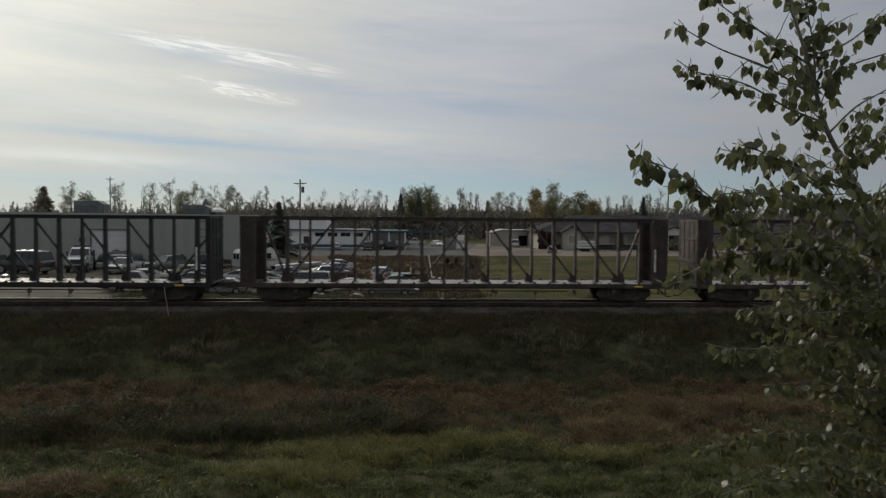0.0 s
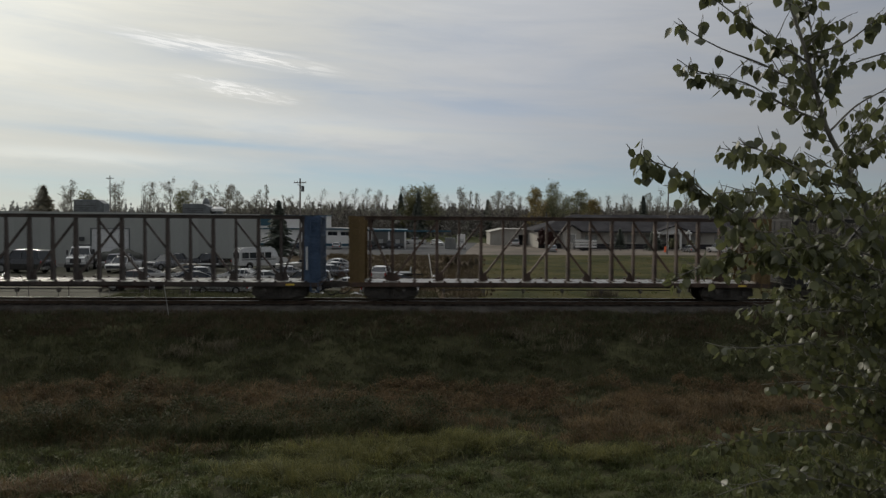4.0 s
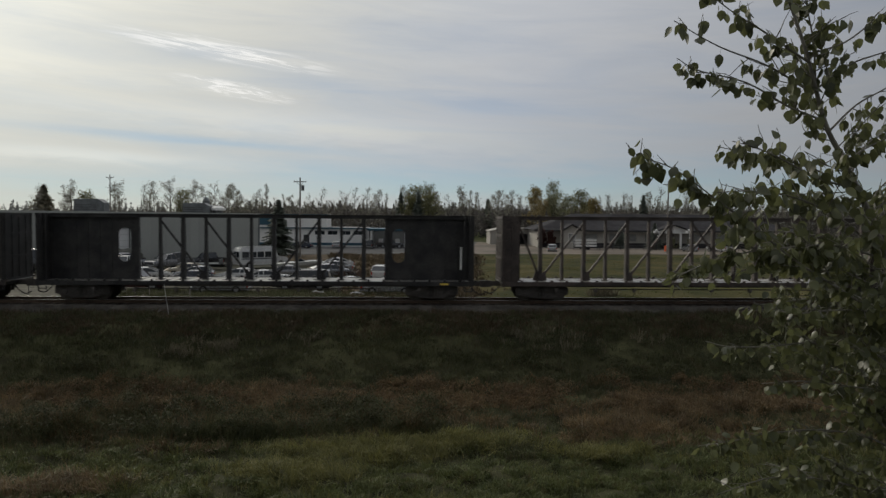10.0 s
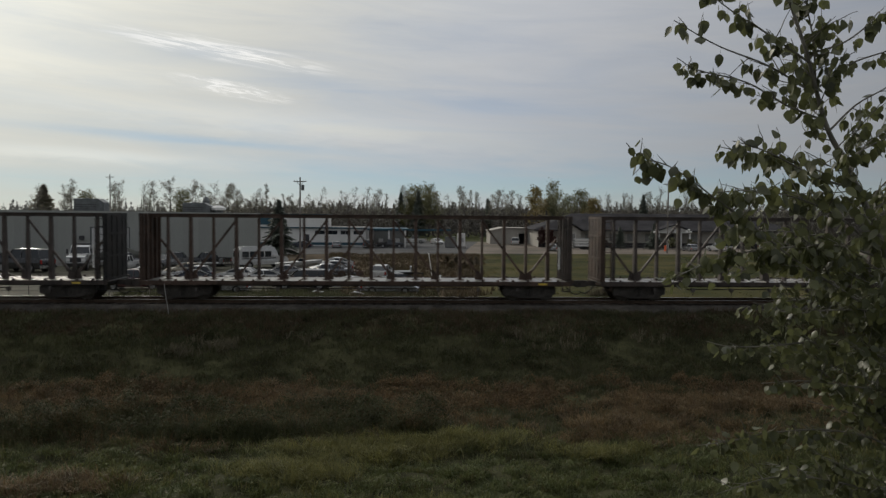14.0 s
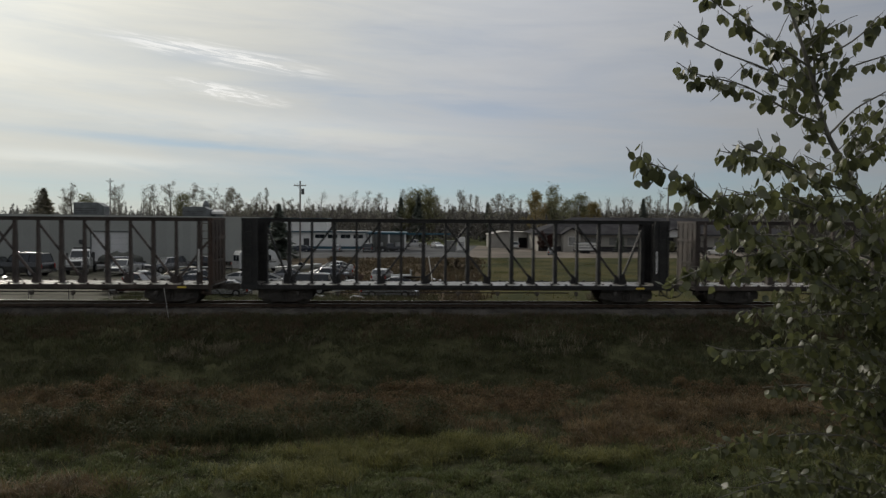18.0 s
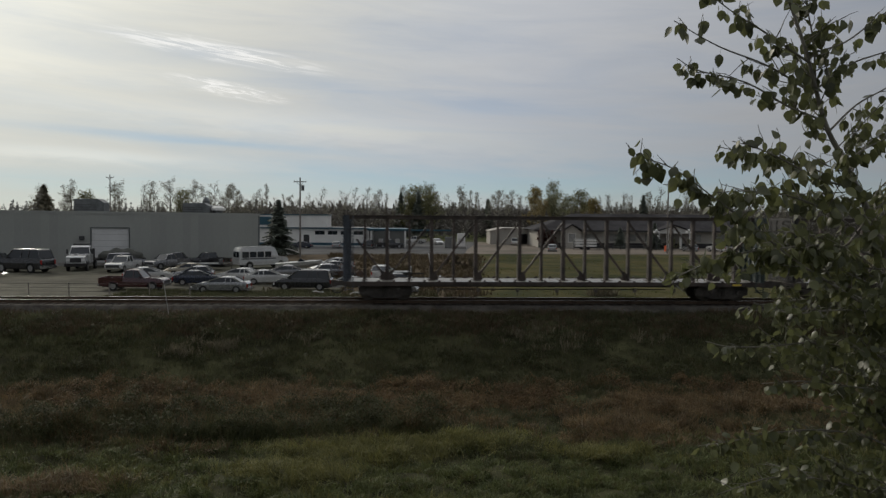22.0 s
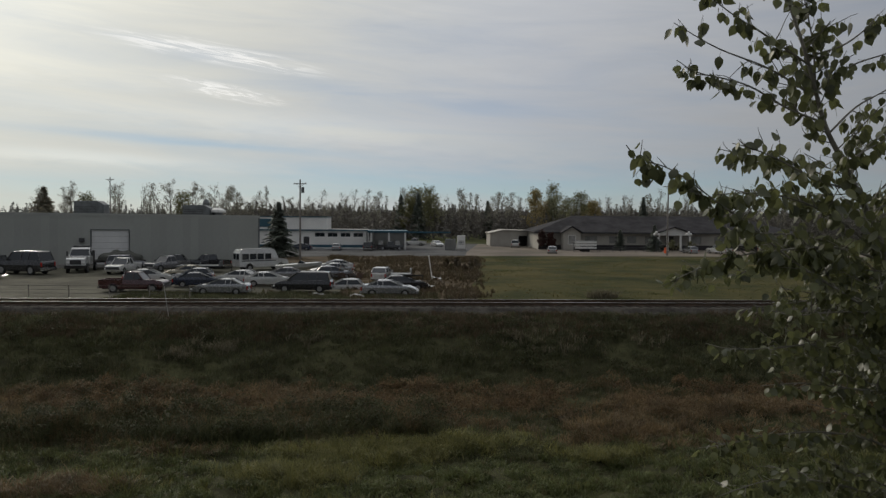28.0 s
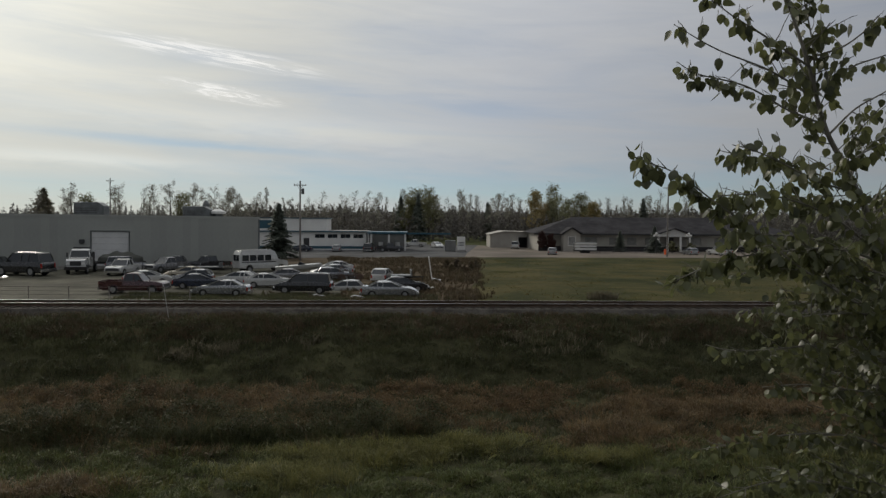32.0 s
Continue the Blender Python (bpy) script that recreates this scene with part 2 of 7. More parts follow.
CARPAINT = {n: surface("railcar_paint_" + n, c, 0.6, 0.1, var=0.4, big=0.9, small=11, bump=0.2, tint=t) for n, c, t in (
    ("brown", (0.068, 0.056, 0.05), (0.105, 0.082, 0.07)), ("orange", (0.24, 0.165, 0.06), (0.17, 0.11, 0.05)), ("blue", (0.05, 0.092, 0.17), (0.085, 0.135, 0.22)),
    ("black", (0.03, 0.03, 0.031), (0.05, 0.047, 0.044)), ("slate", (0.075, 0.092, 0.115), (0.125, 0.137, 0.158)), ("rust", (0.08, 0.054, 0.042), (0.12, 0.078, 0.058)),
    ("green", (0.05, 0.076, 0.072), (0.08, 0.1, 0.095)))}


# ---- mesh helpers ----
def box(bm, lo, hi, m=None):
    g = bmesh.ops.create_cube(bm, size=1.0)
    c = [(a + b) / 2 for a, b in zip(lo, hi)]
    d = [abs(b - a) for a, b in zip(lo, hi)]
    t = Matrix.Translation(c) @ Matrix.Diagonal((*d, 1))
    bmesh.ops.transform(bm, matrix=(m @ t) if m else t, verts=g["verts"])
    return g["verts"]


def beam(bm, a, b, w, h=None, sides=0, w2=None):
    """A bar from a to b: square, or round with that many sides; w2 its width at b."""
    a, b = Vector(a), Vector(b)
    d = b - a
    m = Matrix.Translation((a + b) / 2) @ d.to_track_quat("Z", "X").to_matrix().to_4x4()
    if sides:
        bmesh.ops.create_cone(bm, cap_ends=True, segments=sides, radius1=w / 2, radius2=(w2 if w2 is not None else w) / 2, depth=d.length, matrix=m)
    else:
        g = bmesh.ops.create_cube(bm, size=1.0)
        bmesh.ops.transform(bm, matrix=m @ Matrix.Diagonal((w, h or w, d.length, 1)), verts=g["verts"])


def tube(bm, pts, r0, r1, sides=6):
    """One closed tapering tube along the points."""
    pts = [Vector(p) for p in pts]
    n = len(pts)
    rings = []
    side = None
    for i, p in enumerate(pts):
        d = (pts[min(i + 1, n - 1)] - pts[max(i - 1, 0)]).normalized()
        side = d.orthogonal().normalized() if side is None else (side - d * side.dot(d)).normalized()
        up = d.cross(side)
        r = r0 + (r1 - r0) * i / (n - 1)
        rings.append([bm.verts.new(p + (side * math.cos(a) + up * math.sin(a)) * r) for a in [2 * math.pi * k / sides for k in range(sides)]])
    for a, b in zip(rings, rings[1:]):
        for k in range(sides):
            bm.faces.new((a[k], a[(k + 1) % sides], b[(k + 1) % sides], b[k]))
    bm.faces.new(list(reversed(rings[0])))
    bm.faces.new(rings[-1])


def prism(bm, pts, w0, w1=None, axis="y"):
    """A closed outline (x, z) drawn across y from w0 to w1."""
    w1 = -w0 if w1 is None else w1
    a = [bm.verts.new((x, w0, z)) for x, z in pts]
    b = [bm.verts.new((x, w1, z)) for x, z in pts]
    n = len(pts)
    bm.faces.new(a)
    bm.faces.new(list(reversed(b)))
    for i in range(n):
        bm.faces.new((a[i], b[i], b[(i + 1) % n], a[(i + 1) % n]))
    return a + b


def mesh_of(name, bm, mats, smooth=False, bevel=0.0):
    if bevel:
        bmesh.ops.bevel(bm, geom=[e for e in bm.edges if e.calc_length() > bevel * 3], offset=bevel, segments=1, affect="EDGES", clamp_overlap=True)
    bmesh.ops.recalc_face_normals(bm, faces=bm.faces)
    me = bpy.data.meshes.new(name)
    bm.to_mesh(me)
    bm.free()
    for mt in (mats if isinstance(mats, (list, tuple)) else [mats]):
        me.materials.append(mt)
    if smooth:
        me.shade_smooth()
    return me


def link(name, me, parent=None, label="", m=None, mat=None):
    ob = new(name, me)
    if m is not None:
        ob.matrix_basis = m
    if parent is not None:
        ob.parent = parent
    if label:
        ob["label"] = label
    if mat is not None:
        ob.material_slots[0].link = "OBJECT"
        ob.material_slots[0].material = mat
    return ob


def part(name, bm, mat, parent=None, label="", m=None, smooth=False, bevel=0.0):
    return link(name, mesh_of(name, bm, mat, smooth, bevel), parent, label, m)


def thing(name, m, label, category, group="", kind=""):
    ob = new(name)
    ob.empty_display_size = 0.3
    ob.matrix_basis = m
    return tagged(ob, label, category, group, kind)


def raw(name, verts, faces, mat, parent=None, smooth=False):
    me = bpy.data.meshes.new(name)
    me.from_pydata(verts, [], faces)
    me.materials.append(mat)
    if smooth:
        me.shade_smooth()
    ob = new(name, me)
    if parent is not None:
        ob.parent = parent
    return ob

# ---- land ----
YARD = -2.2
PROFILE = [(-900, 3.2), (-60, 3.0), (-41, 2.92), (-39.5, 2.76), (-23, -2.83), (-18, -2.9), (-10.5, -2.82), (-8.6, -2.52), (-4.6, -1.02), (-3.4, -0.66), (-2.4, -0.5),
           (2.4, -0.5), (3.6, -0.7), (8.5, YARD), (4000, YARD)]


def land_z(s, q):
    z = float(np.interp(q, [a for a, b in PROFILE], [b for a, b in PROFILE]))
    if -41 < q < -2.6 and abs(s) < 120:
        k = min(1.0, (-2.6 - q) / 3.0, (q + 41) / 6.0)
        z += k * (0.16 * noise.noise((s * 0.35, q * 0.5, 1.7)) + 0.15 * noise.noise((s * 1.1, q * 1.3, 4.2)) + 0.05 * noise.noise((s * 2.6, q * 2.6, 8.1)) + (0.13 * noise.noise((s * 1.7, q * 2.3, 6.3)) if q < -9 else 0.0))
    return z


def build_land():
    ss = [-3500, -1200, -500, -220, -120] + [i * 0.45 for i in range(-140, 141)] + [120, 220, 500, 1200, 3500]
    qs = [-900, -300, -120, -60, -48] + [-42 + i * 0.5 for i in range(0, 80)] + [-2.4, 2.4, 3.6, 6, 8.5, 12, 20, 40, 80, 160, 400, 1200, 3900]
    verts = [tq(s, q, land_z(s, q)) for q in qs for s in ss]
    n = len(ss)
    faces = [(j * n + i, j * n + i + 1, (j + 1) * n + i + 1, (j + 1) * n + i) for j in range(len(qs) - 1) for i in range(n - 1)]
    ob = raw("ground", verts, faces, M["ground"], smooth=True)
    ob.data.materials.append(M["far_ground"])
    for p in ob.data.polygons:
        p.material_index = 1 if p.index // (n - 1) >= 88 else 0
    return tagged(ob, "grassy ground with a track embankment and a flat yard", "ground", kind="structure")


def sheet(name, label, outline, z, mat, cat):
    bm = bmesh.new()
    vs = [bm.verts.new((x, y, z)) for x, y in outline]
    bm.faces.new(vs)
    bmesh.ops.triangulate(bm, faces=bm.faces)
    ob = part(name, bm, mat)
    return tagged(ob, label, cat, kind="structure")


build_land()
sheet("yard_surface", "pale packed gravel yard with parked vehicles", [(-101.9, 62.2), (-23.2, 57.0), (-9.6, 59.6), (-9.0, 78.9), (-15.3, 94.1), (-25.7, 109.0), (-27.2, 130.9), (-127.4, 144.8)], YARD + 0.02, M["gravel"], "yard")
sheet("road", "worn grey asphalt road and forecourt", [(-257.9, 128.9), (-27.1, 129.9), (3.94, 136.7), (4.79, 153.3), (9.1, 201.2), (-47.9, 223.6), (-319.5, 223.6)], YARD + 0.03, M["asphalt"], "road")
sheet("driveway", "pale tan gravel driveway beside the shed", [(3.94, 136.7), (121.3, 146.9), (231.5, 151.1), (241.3, 168.9), (84.7, 166.6), (21.5, 173.6), (20.8, 188.3), (9.1, 201.2), (4.79, 153.3)], YARD + 0.035, M["tan_gravel"], "driveway")
sheet("lawn", "mown green lawn beyond the railway", [(2.54, 58.3), (173.0, 64.9), (217.6, 150.7), (121.2, 146.5), (5.6, 135.9), (5.9, 125.2), (4.59, 114.2), (5.1, 103.9), (3.76, 94.1), (3.9, 84.8), (2.79, 76.0), (3.16, 67.6)], YARD + 0.025, M["lawn"], "lawn")
sheet("weed_patch", "brown weedy ground between yard and lawn", [(-9.5, 59.6), (3.18, 58.3), (3.71, 67.6), (3.35, 76.0), (4.47, 84.8), (4.35, 94.1), (5.7, 103.9), (5.2, 114.2), (6.5, 125.2), (5.5, 136.1), (-27.1, 129.5), (-25.6, 109.0), (-15.2, 94.1), (-8.9, 78.9)], YARD + 0.015, M["weedy"], "weeds")


# ---- railway ----
def build_track():
    tr = thing("railway_track", pose(*tq(0, 0), 0, 0, ALPHA), "single railway track with rusty rails on ballast", "railway track", kind="structure")
    bm = bmesh.new()
    prism(bm, [(2.5, -0.62), (1.75, -0.2), (-1.75, -0.2), (-2.5, -0.62)], -400, 400)
    bmesh.ops.rotate(bm, verts=bm.verts, matrix=Matrix.Rotation(radians(90), 3, "Z"))
    part("ballast_bed", bm, M["ballast"], tr)
    for q in (-0.7525, 0.7525):
        bm = bmesh.new()
        out = [(-0.07, -0.172), (-0.07, -0.16), (-0.012, -0.14), (-0.012, -0.045), (-0.036, -0.034), (-0.036, -0.004)]
        prism(bm, [(-(q + u), v) for u, v in out] + [(-(q - u), v) for u, v in reversed(out)], -400, 400)
        bmesh.ops.rotate(bm, verts=bm.verts, matrix=Matrix.Rotation(radians(90), 3, "Z"))
        r = part("rail", bm, M["rail"], tr)
        bm = bmesh.new()
        box(bm, (-400, -q - 0.03, -0.0035), (400, -q + 0.03, 0.0))
        part("rail_head", bm, M["rail_head"], r, "polished running surface")
    bm = bmesh.new()
    box(bm, (-0.11, -1.3, -0.36), (0.11, 1.3, -0.18))
    me = mesh_of("tie", bm, M["tie"], bevel=0.012)
    for i in range(-75, 76):
        link("tie", me, tr, m=pose(i * 0.53, 0.03 * math.sin(i * 7.1), 0, 0, 0, 0.6 * math.sin(i * 3.3)))
    rng = random.Random(3)
    vs, fs = [], []
    for i in range(9000):
        s, q = rng.uniform(-42, 42), rng.uniform(-2.6, 1.0)
        z = -0.2 if q > -1.75 else -0.2 - (-1.75 - q) / 0.75 * 0.42
        if any(abs(q - c) < 0.09 for c in (-0.7525, 0.7525)):
            continue
        r = rng.uniform(0.025, 0.055)
        b = len(vs)
        for dx, dy, dz in ((-1, -0.6, 0), (1, -0.7, 0), (0.2, 1, 0), (0.1, 0.1, 1.1)):
            vs.append((s + dx * r * rng.uniform(0.6, 1.1), q + dy * r, z + dz * r * rng.uniform(0.6, 1.1) - 0.006))
        fs += [(b, b + 1, b + 3), (b + 1, b + 2, b + 3), (b + 2, b, b + 3)]
    st = raw("ballast_stones", vs, fs, M["ballast"], tr)
    tagged(st, kind="stuff")


build_track()

# ---- the train: empty centerbeam flatcars ----
PITCH, SPEED = 24.07, 13.37
HALF, DECK, TOPZ = 11.3, 1.02, 4.53
NODES = [(i - 8.5) * 1.205 for i in range(18)]
RC = {}


def cached(key, make):
    if key not in RC:
        RC[key] = make()
    return RC[key]


def post_mesh(w):
    def make():
        bm = bmesh.new()
        a = [(-w * 0.46, -0.18), (w * 0.46, -0.18), (w * 0.46, 0.18), (-w * 0.46, 0.18)]
        b = [(-w * 0.4, -0.09), (w * 0.4, -0.09), (w * 0.4, 0.09), (-w * 0.4, 0.09)]
        lo = [bm.verts.new((x, y, DECK)) for x, y in a]
        hi = [bm.verts.new((x, y, TOPZ - 0.18)) for x, y in b]
        for i in range(4):
            bm.faces.new((lo[i], lo[(i + 1) % 4], hi[(i + 1) % 4], hi[i]))
        # foot plate
        box(bm, (-w * 1.1, -0.34, DECK), (w * 1.1, 0.34, DECK + 0.03))
        return mesh_of("post", bm, M["under"])
    return cached(("post", w), make)


def diag_mesh(span, wide=0.13, full=False):
    def make():
        bm = bmesh.new()
        rise = 1.0 if full else min(1.0, abs(span) / 2.5)
        zt = DECK + 0.05 + (TOPZ - 0.25 - DECK) * rise
        beam(bm, (0, 0, DECK + 0.05), (span, 0, zt), 0.1, wide)
        g = 0.34 if span > 0 else -0.34
        prism(bm, [(-0.3 * g, DECK + 0.02), (g * 1.15, DECK + 0.02), (g * 0.75, DECK + 0.55), (0.05 * g, DECK + 0.3)], 0.03)
        if rise == 1.0:
            prism(bm, [(span - g * 0.9, TOPZ - 0.2), (span + 0.1 * g, TOPZ - 0.2), (span, TOPZ - 0.62), (span - g * 0.5, TOPZ - 0.62)], 0.03)
        return mesh_of("diagonal", bm, M["under"])
    return cached(("diag", round(span, 3), wide, full), make)


def end_mesh(kind):
    """A bulkhead at +x: outer face at HALF. thin: ribbed plate; wing: with side panels; closed: with long panelled sides."""
    def make():
        bm = bmesh.new()
        x1, x0 = HALF, HALF - 0.1
        box(bm, (x0, -1.38, DECK - 0.2), (x1 - 0.03, 1.38, TOPZ - 0.02))
        for y in (-1.41, -0.72, 0.0, 0.72, 1.29):
            box(bm, (x0 - 0.14, y, DECK), (x1, y + 0.12, TOPZ))
        for z in (DECK + 0.02, 2.2, 3.4, TOPZ - 0.14):
            box(bm, (x0 + 0.01, -1.4, z), (x1 + 0.02, 1.4, z + 0.12))
        if kind == "wing":
            for y in (-1.42, 1.38):
                prism(bm, [(x0 - 0.74, DECK), (x0 - 0.14, DECK), (x0 - 0.14, TOPZ - 0.03), (x0 - 0.68, TOPZ - 0.03), (x0 - 0.74, TOPZ - 0.3)], y, y + 0.05)
                for i in range(9):
                    z = DECK + 0.3 + i * 0.36
                    box(bm, (x0 - 0.64, y - 0.03, z), (x0 - 0.22, y, z + 0.045))
        if kind == "closed":
            xa = HALF - 4.7
            hx, hz0, hz1, hr = HALF - 4.0, 1.95, 3.8, 0.33
            for y in (-0.03,):
                prism(bm, [(hx + hr, DECK - 0.25), (x0, DECK - 0.25), (x0, TOPZ - 0.02), (hx + hr, TOPZ - 0.02)], y, y + 0.05)
                prism(bm, [(xa, DECK - 0.1), (hx - hr, DECK - 0.1), (hx - hr, TOPZ - 0.02), (xa, TOPZ - 0.02)], y, y + 0.05)
                for up, zc in ((1, hz1 - hr), (-1, hz0 + hr)):
                    arc = [(hx + hr * math.cos(a), zc + up * hr * math.sin(a)) for a in [math.pi * i / 8 for i in range(9)]]
                    edge = TOPZ - 0.02 if up > 0 else DECK - 0.25
                    for (xa1, za), (xb, zb) in zip(arc, arc[1:]):
                        prism(bm, [(xa1, za), (xa1, edge), (xb, edge), (xb, zb)], y, y + 0.05)
                for i in range(5):
                    xx = xa + 1.35 + i * 0.62
                    box(bm, (xx, y - 0.03, DECK), (xx + 0.06, y + 0.08, TOPZ - 0.1))
        return mesh_of("bulkhead", bm, M["under"])
    return cached(("end", kind), make)


def ladder_mesh():
    def make():
        bm = bmesh.new()
        for x in (-0.2, 0.2):
            box(bm, (x - 0.02, -0.03, 0.55), (x + 0.02, 0.02, TOPZ - 0.05))
        for i in range(10):
            box(bm, (-0.2, -0.02, 0.62 + i * 0.4), (0.2, 0.01, 0.65 + i * 0.4))
        return mesh_of("ladder", bm, M["under"])
    return cached("ladder", make)


def simple(key, fill, bevel=0.0):
    def make():
        bm = bmesh.new()
        fill(bm)
        return mesh_of(key, bm, M["under"], bevel=bevel)
    return cached(key, make)


def deck_fill(bm):
    top = []
    for i in range(46):
        x = -HALF + 0.4 + i * 0.493
        top += [(x, DECK), (x + 0.005, DECK + 0.022), (x + 0.085, DECK + 0.022), (x + 0.09, DECK)]
    prism(bm, [(-HALF, DECK - 0.06), (-HALF, DECK)] + top + [(HALF, DECK), (HALF, DECK - 0.06)], -1.4, 1.4)


def sill_fill(bm):
    prism(bm, [(-HALF, DECK + 0.03), (HALF, DECK + 0.03), (HALF, DECK - 0.2), (HALF - 3.3, DECK - 0.2), (HALF - 3.7, DECK - 0.17), (-HALF + 3.7, DECK - 0.17),
               (-HALF + 3.3, DECK - 0.2), (-HALF, DECK - 0.2)], -0.04, 0.04)
    for i in range(28):
        x = -HALF + 0.7 + i * 0.8
        box(bm, (x, -0.09, DECK - 0.16), (x + 0.1, 0.0, DECK - 0.03))
        # strap anchors standing up at the deck's edge
        box(bm, (x + 0.3, -0.05, DECK), (x + 0.42, 0.03, DECK + 0.11))


def center_fill(bm):
    box(bm, (-HALF + 0.2, -0.22, 0.68), (HALF - 0.2, 0.22, DECK - 0.06))
    for i in range(9):
        x = -8 + i * 2
        box(bm, (x, -1.3, 0.8), (x + 0.12, 1.3, DECK - 0.07))
    beam(bm, (-6.5, -0.95, 0.62), (6.0, -0.95, 0.62), 0.06, sides=6)


def winch_fill(bm):
    box(bm, (-0.07, -0.12, -0.2), (0.07, 0.1, 0.0))
    beam(bm, (0, -0.14, -0.1), (0, 0.12, -0.1), 0.14, sides=8)
    box(bm, (-0.015, -0.05, -0.42), (0.015, -0.02, -0.1))


def coupler_fill(bm):
    box(bm, (HALF - 0.3, -0.1, 0.72), (HALF + 0.5, 0.1, 0.98))
    box(bm, (HALF + 0.45, -0.19, 0.66), (HALF + 0.76, 0.17, 1.02))


def hose_fill(bm):
    tube(bm, [(HALF - 0.1 + 0.85 * t / 8, -0.34, 0.72 - 0.45 * math.sin(math.pi * t / 8 * 0.75)) for t in range(9)], 0.03, 0.03, 6)


def step_fill(bm):
    box(bm, (HALF - 0.5, -1.42, 0.5), (HALF - 0.06, -1.34, 0.55))
    box(bm, (HALF - 0.5, -1.42, 0.5), (HALF - 0.46, -1.38, 0.95))
    box(bm, (HALF - 0.1, -1.42, 0.5), (HALF - 0.06, -1.38, 0.95))


def frame_fill(bm):
    prism(bm, [(-1.42, 0.7), (-1.25, 0.8), (-0.55, 0.84), (-0.3, 0.92), (0.3, 0.92), (0.55, 0.84), (1.25, 0.8), (1.42, 0.7), (1.4, 0.34), (0.9, 0.26), (0.5, 0.14),
               (-0.5, 0.14), (-0.9, 0.26), (-1.4, 0.34)], -0.09, 0.09)
    for x in (-0.16, 0.0, 0.16):
        beam(bm, (x, -0.11, 0.25), (x, -0.11, 0.62), 0.11, sides=8)
    for x in (-0.89, 0.89):
        beam(bm, (x, -0.19, 0.46), (x, 0.1, 0.46), 0.26, sides=10)


def bolster_fill(bm):
    box(bm, (-0.24, -1.0, 0.42), (0.24, 1.0, 0.84))
    box(bm, (-1.1, -0.7, 0.36), (1.1, -0.62, 0.5))
    box(bm, (-1.1, 0.62, 0.36), (1.1, 0.7, 0.5))
    beam(bm, (0, 0, 0.5), (0, 0, 1.0), 0.5, sides=10)


def wheel_fill(bm):
    beam(bm, (0, -0.95, 0), (0, 0.95, 0), 0.16, sides=8)
    for y in (-0.75, 0.75):
        k = 1 if y > 0 else -1
        beam(bm, (0, y - 0.07, 0), (0, y + 0.07, 0), 0.915, sides=28)
        beam(bm, (0, y - 0.1 * k - 0.02, 0), (0, y - 0.1 * k + 0.02, 0), 0.97, sides=28)
        beam(bm, (0, y + 0.07 * k, 0), (0, y + 0.09 * k, 0), 0.3, sides=10)
        for i in range(5):
            a = i * 2 * math.pi / 5
            box(bm, (0.25 * math.cos(a) - 0.03, y + 0.06 * k - 0.02, 0.25 * math.sin(a) - 0.03), (0.25 * math.cos(a) + 0.03, y + 0.06 * k + 0.02, 0.25 * math.sin(a) + 0.03))


WHEELSETS = []


